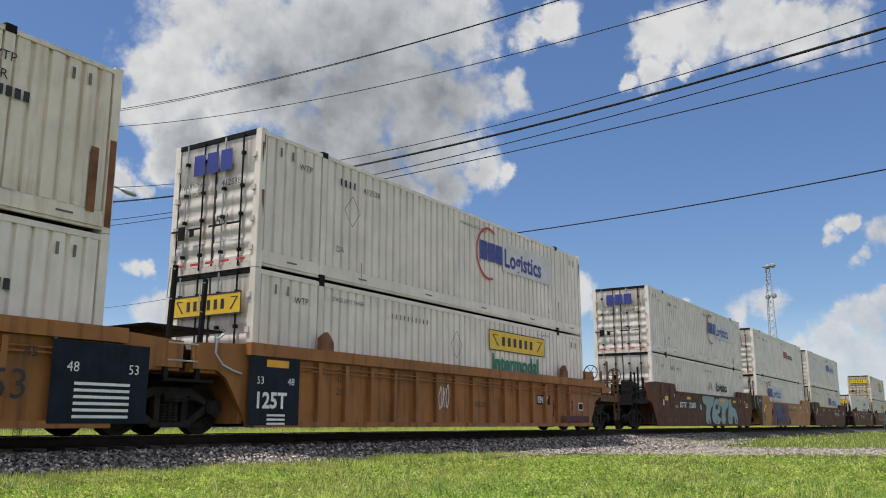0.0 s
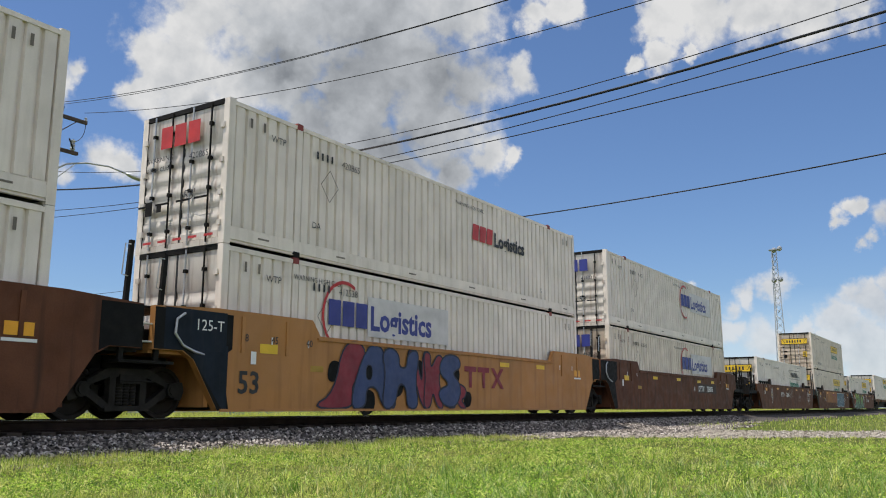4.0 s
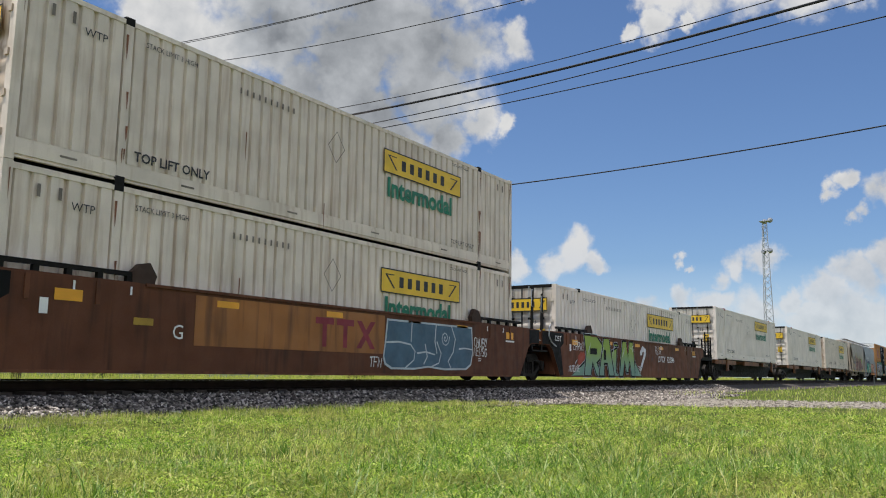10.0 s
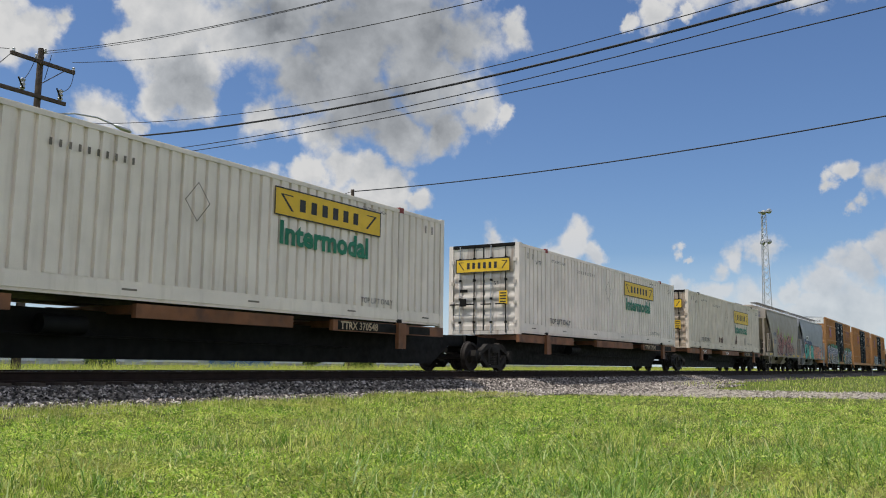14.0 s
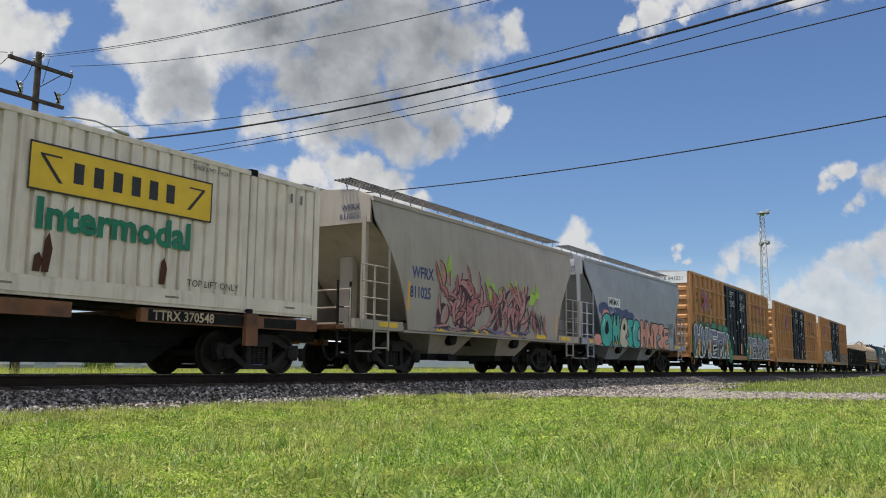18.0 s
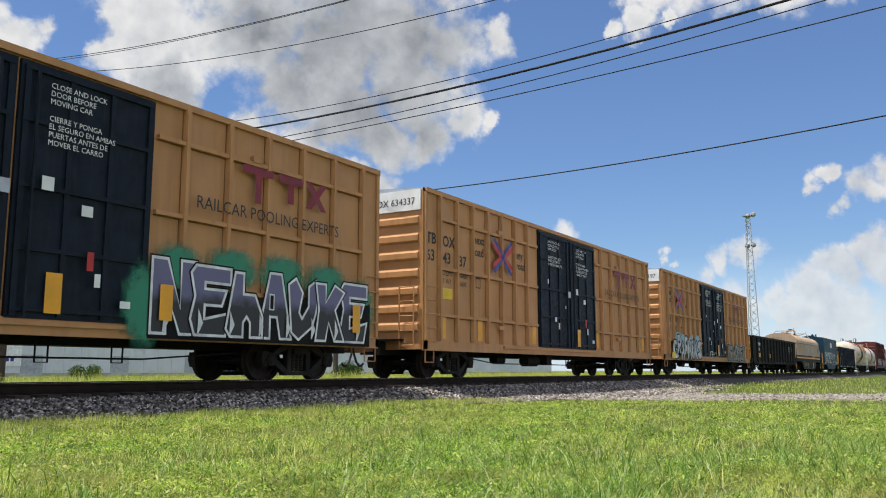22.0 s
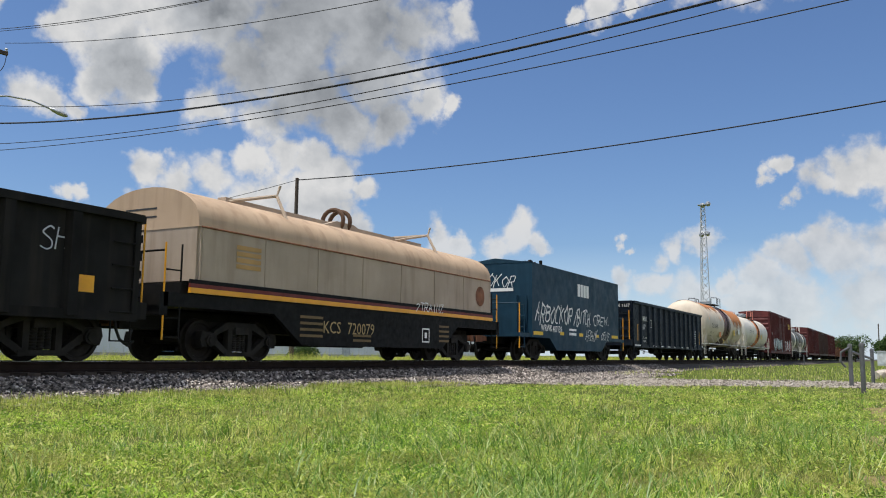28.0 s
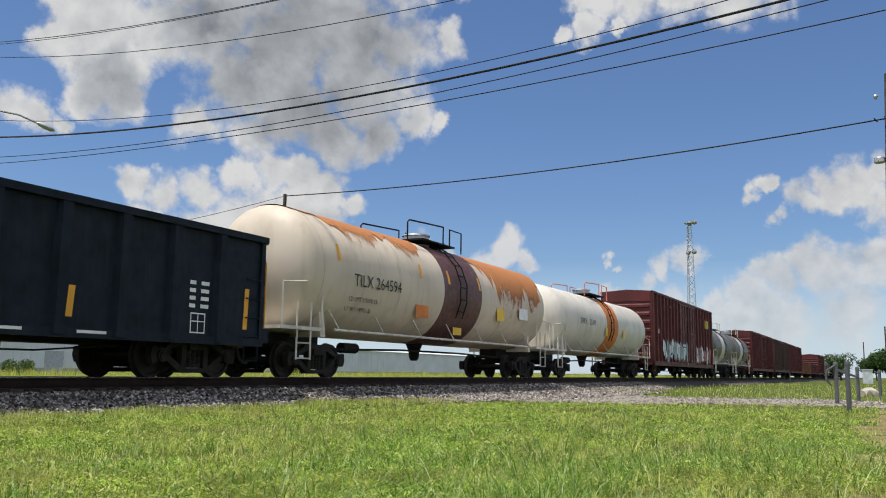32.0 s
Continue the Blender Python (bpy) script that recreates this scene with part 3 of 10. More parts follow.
blades("far_grass", "sparse green grass beyond the gravel drive", 12000, (27.0, 95.0), (62, 98), (0.10, 0.22), 0.01, 0.5, GRASS, 4, lambda x, y: (y < TRACK_Y - 2.6) & ~on_gravel(x, y))
rng_w = np.random.default_rng(8)
wx, wy = rng_w.uniform(2, 95, 100000), 16.4 + rng_w.random(100000) ** 2.0 * 22
blades("trackside_weeds", "tall yellow-green weeds beyond the track", 0, None, None, (0.24, 0.78), 0.011, 0.45, STRAW, 5, lambda x, y: np.sin(x * 0.7) * np.sin(y * 0.5 + 0.2 * x) > -0.55, (wx, wy))


def tufts():
    """Single coarse tufts that stand out of the turf."""
    rng = np.random.default_rng(12)
    for px, py, n, h in ((7.05, 7.7, 34, 0.24), (9.9, 7.2, 26, 0.20), (8.6, 6.4, 22, 0.16), (10.6, 9.0, 26, 0.2), (5.6, 5.0, 24, 0.18), (8.3, 2.2, 40, 0.26), (7.0, 2.6, 30, 0.26), (6.5, 3.3, 30, 0.22), (9.4, 1.4, 30, 0.24), (6.1, 1.5, 30, 0.24), (12.6, 4.4, 26, 0.22), (14.9, 5.6, 26, 0.22)):
        x, y = px + rng.normal(0, 0.07, n), py + rng.normal(0, 0.07, n)
        ob = blades("grass_tuft", "coarse tuft of arching grass in the turf", 0, None, None, (h * 0.5, h * 1.25), 0.008, 0.9, GRASS, int(px * 100), None, (x, y))
        tagged(ob, "", "", "grass tufts")


tufts()


def weed_clumps():
    """Low coarse clumps strewn through the turf."""
    rng = np.random.default_rng(61)
    n, k = 420, 22
    r = 3.6 * (17 / 3.6) ** rng.random(n)
    a = np.radians(25 + 74 * rng.random(n))
    x = (r * np.sin(a))[:, None] + rng.normal(0, 0.05, (n, k)) * (1 + r / 12)[:, None]
    y = (r * np.cos(a))[:, None] + rng.normal(0, 0.05, (n, k)) * (1 + r / 12)[:, None]
    blades("weed_clumps", "coarse dark green clumps strewn through the turf", 0, None, None, (0.06, 0.20), 0.009, 0.9, LONG, 62, near_turf, (x.ravel(), y.ravel()))


weed_clumps()


def bare_ground():
    m = mat("trodden_earth", (0.20, 0.155, 0.075), 0.95, var=0.35, scale=2.0, dirt=(0.15, 0.16, 0.035), amount=0.8, bump=0.9, fine=20, spec=0.1)
    bm = bmesh.new()
    last = None
    for i in range(77):
        x = 5.5 + i * 0.25
        top = float(bare_edge(x)) + 0.1
        cur = [bm.verts.new((x, top + (-9 - top) * (j / 14) ** 1.5, level(x, top + (-9 - top) * (j / 14) ** 1.5) + (0.012 if 0 < j < 14 and 0 < i < 76 else -0.03))) for j in range(15)]
        if last:
            for j in range(14):
                bm.faces.new((last[j], last[j + 1], cur[j + 1], cur[j]))
        last = cur
    setting("bare_ground", bm, m, "trodden brown earth with thin grass beside the drive")


bare_ground()


def clover():
    rng = np.random.default_rng(21)
    n = 270000
    r = 3.4 * (20 / 3.4) ** rng.random(n)
    a = np.radians(20 + 78 * rng.random(n))
    x, y = r * np.sin(a), r * np.cos(a)
    ok = near_turf(x, y) & (np.sin(x * 1.1 + 2) * np.sin(y * 1.4 + 0.6 * x) + rng.normal(0, 0.45, n) > -0.12)
    x, y, r = x[ok], y[ok], r[ok]
    n = len(x)
    s = (0.0035 + 0.0055 * rng.random(n) ** 2) * (1 + r / 16)
    z = np.array([level(p, q) for p, q in zip(x, y)]) + 0.03 + 0.06 * rng.random(n)
    t = rng.random(n) * 6.283
    tilt = rng.uniform(-0.85, 0.85, (n, 2))
    v = np.empty((n, 4, 3))
    for k in range(4):
        dx, dy = s * np.cos(t + 1.5708 * k) * (2.0 if k % 2 else 0.62), s * np.sin(t + 1.5708 * k) * (2.0 if k % 2 else 0.62)
        v[:, k, 0], v[:, k, 1] = x + dx, y + dy
        v[:, k, 2] = z + tilt[:, 0] * dx + tilt[:, 1] * dy
    ob = new("clover", bare_mesh("clover", v.reshape(-1, 3), np.arange(4 * n), np.full(n, 4), LEAF))
    tagged(ob, "patches of small broad green leaves in the turf", "clover", "", "stuff")


clover()


def stones(name, label, x, y, z, size, seed, stops):
    """Crushed stone: jittered eight-faced lumps."""
    rng = np.random.default_rng(seed)
    n = len(x)
    base = np.array([(1, 0, 0), (-1, 0, 0), (0, 1, 0), (0, -1, 0), (0, 0, 1), (0, 0, -1), (0.6, 0.6, 0.55), (-0.6, -0.6, 0.5)])[:6]
    v = base[None] * (size[:, None, None]) * rng.uniform(0.55, 1.15, (n, 6, 1)) + rng.normal(0, 0.16, (n, 6, 3)) * size[:, None, None]
    ang = rng.random(n) * 6.283
    til = rng.normal(0, 0.6, n)
    c, s, ct, st = np.cos(ang), np.sin(ang), np.cos(til), np.sin(til)
    p = v.copy()
    yy, zz = v[..., 1] * ct[:, None] - v[..., 2] * st[:, None], v[..., 1] * st[:, None] + v[..., 2] * ct[:, None]
    p[..., 0], p[..., 1], p[..., 2] = v[..., 0] * c[:, None] - yy * s[:, None], v[..., 0] * s[:, None] + yy * c[:, None], zz * 0.8
    p += np.stack([x, y, z], 1)[:, None]
    tri = np.array([(0, 2, 4), (2, 1, 4), (1, 3, 4), (3, 0, 4), (2, 0, 5), (1, 2, 5), (3, 1, 5), (0, 3, 5)]).ravel()
    loops = (np.arange(n)[:, None] * 6 + tri[None]).ravel()
    m = MATS.get(name) or island_mat(name, stops, 0.9)
    MATS[name] = m
    ob = new(name, bare_mesh(name, p.reshape(-1, 3), loops, np.full(n * 8, 3), m))
    return tagged(ob, label, "crushed stone", "", "stuff")


def ballast_stones():
    rng = np.random.default_rng(40)
    n = 46000
    x = 1.0 + 46 * rng.random(n) ** 1.5
    y = TRACK_Y - 2.95 + 1.75 * rng.random(n)
    z = np.array([bed_height(q) for q in y]) + rng.uniform(-0.012, 0.022, n)
    greys = [(0.0, (0.018, 0.016, 0.014)), (0.35, (0.085, 0.074, 0.066)), (0.65, (0.20, 0.175, 0.155)), (0.88, (0.38, 0.335, 0.30)), (1.0, (0.62, 0.57, 0.52))]
    stones("ballast_stones", "loose grey and pinkish crushed stones on the shoulder", x, y, z, 0.022 + 0.026 * rng.random(n) + x * 0.0004, 41, greys)
    n = 15000
    x = 12 + 26 * rng.random(n) ** 0.8
    y = TRACK_Y - 2.7 - 2.2 * rng.random(n) ** 1.5 * np.clip((x - 13) / 12, 0.1, 1.0)
    z = np.array([level(p, q) for p, q in zip(x, y)]) + rng.uniform(0.0, 0.03, n)
    stones("ballast_stones", "crushed stones strewn out from the ballast", x, y, z, 0.024 + 0.024 * rng.random(n) + x * 0.0004, 45, greys)
    n = 9000
    x = 1.0 + 60 * rng.random(n)
    y = TRACK_Y - 0.68 + 2.1 * rng.random(n)
    stones("ballast_stones", "crushed stones between the rails", x, y, np.full(n, -0.17), 0.03 + 0.02 * rng.random(n), 42, greys)
    n = 16000
    x, y = rng.uniform(18, 46, n), rng.uniform(-3, 11, n)
    ok = on_gravel(x, y)
    x, y = x[ok], y[ok]
    z = np.array([level(p, q) for p, q in zip(x, y)]) + 0.018
    stones("drive_gravel", "pale loose gravel on the drive", x, y, z, 0.018 + 0.03 * np.random.default_rng(43).random(len(x)), 44, [(0.0, (0.10, 0.085, 0.07)), (0.5, (0.27, 0.24, 0.205)), (1.0, (0.50, 0.46, 0.40))])


ballast_stones()


def drive():
    pale = mat("pale_gravel", (0.27, 0.235, 0.195), 0.95, var=0.3, scale=2.2, dirt=(0.13, 0.13, 0.05), amount=0.8, bump=0.8, fine=24)
    bm = bmesh.new()
    last = None
    for i in range(60):
        y = -18 + i * 0.49
        a, b = road_edge(y) + 0.25 * noise.noise((y, 0, 3)), 30.5 + 0.4 * max(0, y - 6.5) ** 1.5 + 0.3 * noise.noise((y, 5, 3))
        cur = [bm.verts.new((a + (b - a) * k / 12, y, level(a + (b - a) * k / 12, y) + (0.012 if 0 < k < 12 else -0.03))) for k in range(13)]
        if last:
            for k in range(12):
                bm.faces.new((last[k], last[k + 1], cur[k + 1], cur[k]))
        last = cur
    setting("gravel_drive", bm, pale, "pale worn gravel drive leading to the track")


drive()

# ---- poles, wires, mast ----
P1, P2, P3, P4, P5, P6 = (17.5, 28.9), (38.1, 30.3), (35.9, -0.5), (42.5, 73.6), (12.5, -26.0), (-14.0, 46.0)


def pole(p, top, r0, r1, label, lean=(0, 0)):
    ob = thing("utility_pole", label, "utility pole", "utility poles")
    ob.location = (p[0], p[1], GROUND)
    part("shaft", rod(bmesh.new(), (0, 0, -0.3), (lean[0], lean[1], top - GROUND), r0, 16, r1), WOOD, ob)
    return ob


pole_1 = pole(P1, 11.69, 0.165, 0.11, "dark wooden utility pole with crossarms, cut-outs and street lamp")
pole_2 = pole(P2, 10.25, 0.15, 0.10, "slim grey wooden utility pole beyond the track")
pole_3 = pole((P3[0], P3[1] + 0.25), 11.95, 0.20, 0.13, "brown wooden utility pole beside the gravel drive", (0, -0.47))
pole(P4, 10.2, 0.15, 0.10, "distant weathered wooden utility pole")
pole(P5, 12.8, 0.19, 0.13, "wooden utility pole at the roadside")
pole(P6, 11.6, 0.17, 0.12, "wooden utility pole far beyond the track")
for p, h in (((150.0, -0.3), 8.2), ((210.0, 4.0), 8.0), ((190.0, 60.0), 9.5)):
    pole(p, h, 0.14, 0.10, "thin distant wooden utility pole")


def dress_pole(ob):
    g = -GROUND
    part("crossarm", prism(bmesh.new(), [(-1.25, -0.05), (1.30, -0.05), (1.30, 0.06), (-1.25, 0.06)], "z", 11.05 + g, 11.18 + g), WOOD, ob, "weathered wooden crossarm", pose(0, -0.18, 0, 0, 0, 0))
    part("crossarm", prism(bmesh.new(), [(-2.0, -0.05), (1.0, -0.05), (1.0, 0.06), (-2.0, 0.06)], "z", 9.72 + g, 9.85 + g), WOOD, ob, "weathered wooden crossarm", pose(0, -0.2, 0))
    for x in (-1.9, -0.75, 0.75):
        cut = new("cut_out")
        cut.parent = ob
        cut.location = (x, -0.24, 9.85 + g)
        part("insulator", lathe(bmesh.new(), [(0.0, 0.05), (0.08, 0.10), (0.14, 0.06), (0.22, 0.10), (0.30, 0.06), (0.38, 0.10), (0.44, 0.05)], 12, "z"), GALV, cut)
        part("fuse_tube", rod(bmesh.new(), (-0.04, -0.1, 0.04), (-0.34, -0.28, 0.34), 0.03, 8), STEEL_DARK, cut)
    for x, z in ((-1.15, 11.25), (-0.28, 11.3), (1.25, 11.25), (0.05, 11.60)):
        part("insulator", lathe(bmesh.new(), [(z + g - 0.1, 0.03), (z + g - 0.05, 0.06), (z + g, 0.04), (z + g + 0.04, 0.06), (z + g + 0.08, 0.02)], 10, "z", (x, -0.18, 0)), GALV, ob)
    for a, b, c in (((-1.15, -0.2, 11.2), (-1.6, -0.1, 10.6), (-1.9, -0.24, 10.25)), ((-0.3, -0.2, 11.2), (-0.5, -0.1, 10.4), (-0.75, -0.24, 10.25)), ((1.25, -0.2, 11.2), (1.35, -0.1, 10.4), (0.75, -0.24, 10.2)), ((0.3, -0.2, 11.5), (0.25, -0.1, 10.9), (0.1, -0.2, 10.5)), ((-1.9, -0.3, 10.2), (-2.4, -0.2, 10.0), (-2.1, -0.2, 9.8))):
        pts = [Vector(a).lerp(Vector(b), s).lerp(Vector(b).lerp(Vector(c), s), s) + Vector((0, 0, g)) for s in [k / 8 for k in range(9)]]
        part("jumper_wire", tube(bmesh.new(), pts, 0.013, 5), WIRE, ob)
    part("brace", rod(bmesh.new(), (0.9, -0.2, 11.08 + g), (0, -0.1, 10.3 + g), 0.02, 6), WOOD, ob)
    arm = [(0.12, -0.1, 8.95), (0.5, -0.35, 9.25), (1.1, -0.7, 9.38), (1.8, -1.1, 9.34), (2.35, -1.45, 9.12)]
    lamp = new("street_lamp")
    lamp.parent = ob
    part("lamp_arm", tube(bmesh.new(), [(a, b, c + g) for a, b, c in arm], 0.035, 8), GALV, lamp)
    part("arm_brace", rod(bmesh.new(), (0.1, -0.1, 8.5 + g), (0.75, -0.5, 9.28 + g), 0.018, 6), GALV, lamp)
    head = bmesh.new()
    lathe(head, [(0.0, 0.05), (0.12, 0.12), (0.35, 0.17), (0.58, 0.14), (0.68, 0.05)], 14, "x")
    part("lamp_head", head, GALV, lamp, "grey cobra-head street lamp", Matrix.LocRotScale((2.3, -1.42, 9.14 + g), Euler((0, radians(18), radians(-31))), (1, 0.85, 0.6)))
    part("conduit", rod(bmesh.new(), (-0.2, -0.05, 0), (-0.14, -0.05, 9.3 + g), 0.025, 8), STEEL_DARK, ob)


dress_pole(pole_1)
part("pole_band", lathe(bmesh.new(), [(9.0, 0.185), (9.02, 0.20), (9.18, 0.20), (9.2, 0.185)], 16, "z"), GALV, pole_3, "pale metal band round the pole")
part("conduit", rod(bmesh.new(), (-0.20, 0, 0), (-0.15, -0.33, 9.0), 0.025, 8), WOOD, pole_3)
part("insulator", lathe(bmesh.new(), [(11.5, 0.05), (11.6, 0.09), (11.7, 0.05)], 10, "z", (-0.2, 0, 0)), GALV, pole_3)
part("bracket", rod(bmesh.new(), (-0.1, 0, 10.62), (-0.45, 0.1, 10.66), 0.025, 6), STEEL_DARK, pole_3)
part("insulator", lathe(bmesh.new(), [(10.55, 0.04), (10.62, 0.08), (10.7, 0.05), (10.78, 0.08), (10.85, 0.03)], 10, "z"), GALV, pole_2)


def span(a, b, sag, r, label="black overhead cable sagging between utility poles"):
    pts = []
    for i in range(41):
        s = i / 40
        p = Vector(a).lerp(Vector(b), s)
        p.z -= 4 * sag * s * (1 - s)
        pts.append(p)
    return tagged(new("overhead_wire", mesh_from(tube(bmesh.new(), pts, r, 6), "overhead_wire", WIRE)), label, "overhead wire", "overhead wires")


# from the pole with the crossarms over the track to the roadside pole
for xo, z1, z2, sag, r in ((0.05, 11.60, 11.6, 2.47, 0.011), (0.12, 11.54, 11.56, 2.40, 0.009), (1.30, 11.57, 11.57, 2.94, 0.011), (0.18, 8.93, 12.48, 3.73, 0.010), (0.18, 8.21, 10.72, 2.78, 0.026), (0.18, 7.41, 10.21, 2.32, 0.011), (0.18, 7.14, 8.33, 1.62, 0.011)):
    span((P1[0] + xo, P1[1], z1), (P5[0] + (0.0 if xo < 1 else 0.5), P5[1], z2), sag, r)
span((P3[0] - 0.16, P3[1] - 0.15, 10.12), (P2[0], P2[1], 10.14), 0.42, 0.029)
span((P2[0], P2[1], 10.14), (P4[0], P4[1], 10.1), 1.1, 0.016)
for xo, z1 in ((-1.2, 11.3), (-1.9, 9.95), (-0.75, 9.95), (0.0, 8.1), (0.0, 7.6), (0.0, 7.4)):
    span((P1[0] + xo, P1[1], z1), (P6[0] + xo * 0.3, P6[1], z1 - 0.3), 0.9, 0.012)
for z in (10.3, 8.8):
    span((P3[0] + 0.16, P3[1], z), (P3[0] + 50, P3[1] - 8, z - 0.3), 0.8, 0.012)
tagged(pole((P3[0] + 50, P3[1] - 8), 11.0, 0.17, 0.12, "wooden utility pole along the road"))


def mast():
    ob = thing("lattice_tower", "tall grey steel lattice mast with floodlights", "lattice tower")
    d = 150.0
    a = radians(78.9)
    ob.location = (d * math.sin(a), d * math.cos(a), GROUND)
    top = 26.9
    base_r, top_r = 1.15, 0.42

    def leg(i, z):
        r = base_r + (top_r - base_r) * z / top
        return Vector((r * math.cos(2.0944 * i + 0.5), r * math.sin(2.0944 * i + 0.5), z))
    for i in range(3):
        part("leg", rod(bmesh.new(), leg(i, 0), leg(i, top), 0.07, 6), GALV, ob)
        z = 0.0
        while z < top - 0.8:
            h = 1.5 - 0.6 * z / top
            part("brace", rod(bmesh.new(), leg(i, z), leg((i + 1) % 3, min(top, z + h)), 0.032, 4), GALV, ob)
            part("brace", rod(bmesh.new(), leg((i + 1) % 3, z), leg(i, min(top, z + h)), 0.032, 4), GALV, ob)
            z += h
    for z, off in ((top, 0.0), (top + 0.2, 0.9), (top - 5.0, 0.7), (top - 5.1, -0.3)):
        part("floodlight", lathe(bmesh.new(), [(-0.35, 0.2), (0.1, 0.42), (0.3, 0.45)], 14, "x", (0.2, -off, z)), GALV, ob)
    part("platform", box(bmesh.new(), -0.7, 0.7, -0.7, 0.7, top - 0.1, top), GALV, ob)


mast()


# ---- beside the drive and beyond ----
POST_GREY = mat("weathered_post_grey", (0.10, 0.105, 0.11), 0.6, var=0.25, dirt=(0.07, 0.05, 0.04), amount=0.4)


def bollard(x, y, h, label="galvanised steel bollard post beside the drive"):
    ob = thing("bollard", label, "bollard", "posts beside the drive")
    ob.location = (x, y, GROUND)
    part("post", rod(bmesh.new(), (0, 0, -0.1), (0, 0, h - 0.05), 0.055, 14), POST_GREY, ob)
    part("cap", lathe(bmesh.new(), [(h - 0.06, 0.062), (h - 0.02, 0.062), (h + 0.02, 0.05), (h + 0.035, 0.02)], 14, "z"), POST_GREY, ob)
    return ob


post_a = bollard(25.5, 1.2, 1.15)
bollard(22.3, 0.8, 1.12)
bollard(30.3, 0.8, 1.08)
bollard(35.2, 0.2, 1.03)
bollard(110.0, 10.2, 1.1, "short white marker post near the track")
part("latch", tube(bmesh.new(), [(-0.05, 0.02, 1.08), (-0.12, 0.22, 0.95), (-0.12, 0.24, 0.70), (-0.05, 0.12, 0.55)], 0.03, 8), POST_GREY, post_a)
gate = thing("gate_bar", "galvanised swing gate bar between two posts", "gate bar")
gate.location = (25.5, 1.2, GROUND)
part("bar", rod(bmesh.new(), (0.0, 0.0, 0.98), (4.8, -0.4, 0.78), 0.035, 10), POST_GREY, gate)


def rock(x, y, s, label):
    rng = random.Random(int(x * 10))
    bm = bmesh.new()
    bmesh.ops.create_icosphere(bm, subdivisions=2, radius=1.0)
    for v in bm.verts:
        k = 1 + 0.35 * noise.noise(v.co * 1.4 + Vector((x, y, 0)))
        v.co = Vector((v.co.x * s * 1.5 * k, v.co.y * s * k, v.co.z * s * 0.62 * k))
    ob = new("rock", mesh_from(bm, "rock", mat("pale_rock", (0.42, 0.37, 0.31), 0.9, var=0.3, scale=5, bump=0.6, fine=20)))
    ob.location = (x, y, GROUND + s * 0.3)
    tagged(ob, label, "rock", "rocks by the drive")


rock(38.5, 0.6, 0.42, "pale limestone boulder beside the drive")
rock(37.4, -0.35, 0.26, "small tan boulder at the pole's foot")
rock(41.0, -0.5, 0.3, "broken pale rock in the grass")


def cabinet():
    ob = thing("utility_cabinet", "pale grey steel utility cabinet in the grass", "cabinet")
    ob.location = (120.0, 2.0, GROUND)
    m = mat("pale_grey_steel", (0.52, 0.55, 0.57), 0.5)
    part("body", box(bmesh.new(), -0.6, 0.6, -0.58, 0.58, 0, 1.72), m, ob)
    part("roof", box(bmesh.new(), -0.68, 0.68, -0.66, 0.66, 1.72, 1.82), m, ob)
    part("door", box(bmesh.new(), -0.62, -0.60, -0.46, 0.46, 0.15, 1.62), m, ob)


cabinet()


def dumpster():
    ob = thing("dumpster", "blue ribbed steel roll-off dumpster beyond the track", "dumpster")
    ob.location = (56.5, 57.6, GROUND)
    ob.rotation_euler = (0, 0, radians(-45))
    m = mat("dumpster_blue", (0.035, 0.11, 0.30), 0.5, var=0.2, dirt=(0.10, 0.12, 0.16), amount=0.4)
    part("body", box(bmesh.new(), -2.75, 2.75, -1.1, 1.1, 0.15, 1.25), m, ob)
    part("rim", box(bmesh.new(), -2.8, 2.8, -1.16, 1.16, 1.2, 1.32), m, ob)
    for i in range(10):
        part("rib", box(bmesh.new(), -2.65 + i * 0.58, -2.55 + i * 0.58, -1.18, -1.1, 0.15, 1.22), m, ob)


dumpster()


def warehouse():
    ob = thing("warehouse", "long low pale grey metal warehouse beyond the field", "warehouse")
    ob.location = (30.0, 118.0, GROUND)
    m = mat("pale_metal_siding", (0.58, 0.60, 0.62), 0.55, var=0.08, scale=0.3, dirt=(0.42, 0.42, 0.42), amount=0.3, streak=True)
    part("wall", box(bmesh.new(), -75, 235, 0, 30, 0, 5.8), m, ob)
    part("roof", prism(bmesh.new(), [(-0.6, 5.8), (30.6, 5.8), (15, 6.9)], "x", -75.5, 235.5), m, ob)
    part("plinth", box(bmesh.new(), -75.05, 235.05, -0.06, 0, 0, 0.5), mat("grey_concrete", (0.30, 0.29, 0.28), 0.9), ob)
    for i in range(14):
        part("loading_door", box(bmesh.new(), -64 + i * 15.5, -60.5 + i * 15.5, -0.08, 0, 0.0, 3.2), mat("dull_door_grey", (0.36, 0.38, 0.40), 0.6), ob)
    for i in range(80):
        part("siding_rib", box(bmesh.new(), -74.5 + i * 3.0, -74.38 + i * 3.0, -0.05, 0, 0.5, 5.8), m, ob)
    sign = part("sign_board", box(bmesh.new(), 36.0, 44.5, -0.12, 0, 1.5, 5.3), mat("white_sign_board", (0.75, 0.75, 0.74), 0.5), ob, "white sign board with a red emblem")
    for k in range(4):
        part("emblem_bar", prism(bmesh.new(), [(38.2 + 0.5 * k, 3.3), (39.3 + 0.5 * k, 3.3), (40.3 + 0.5 * k, 4.7), (39.6 + 0.5 * k, 4.7)], "y", -0.15, -0.125 - 0.002 * k), RED, sign)
    for k in range(7):
        part("sign_bar", box(bmesh.new(), 38.0 + 0.8 * k, 38.55 + 0.8 * k, -0.14, -0.125, 2.2, 2.8), BLUE, sign)


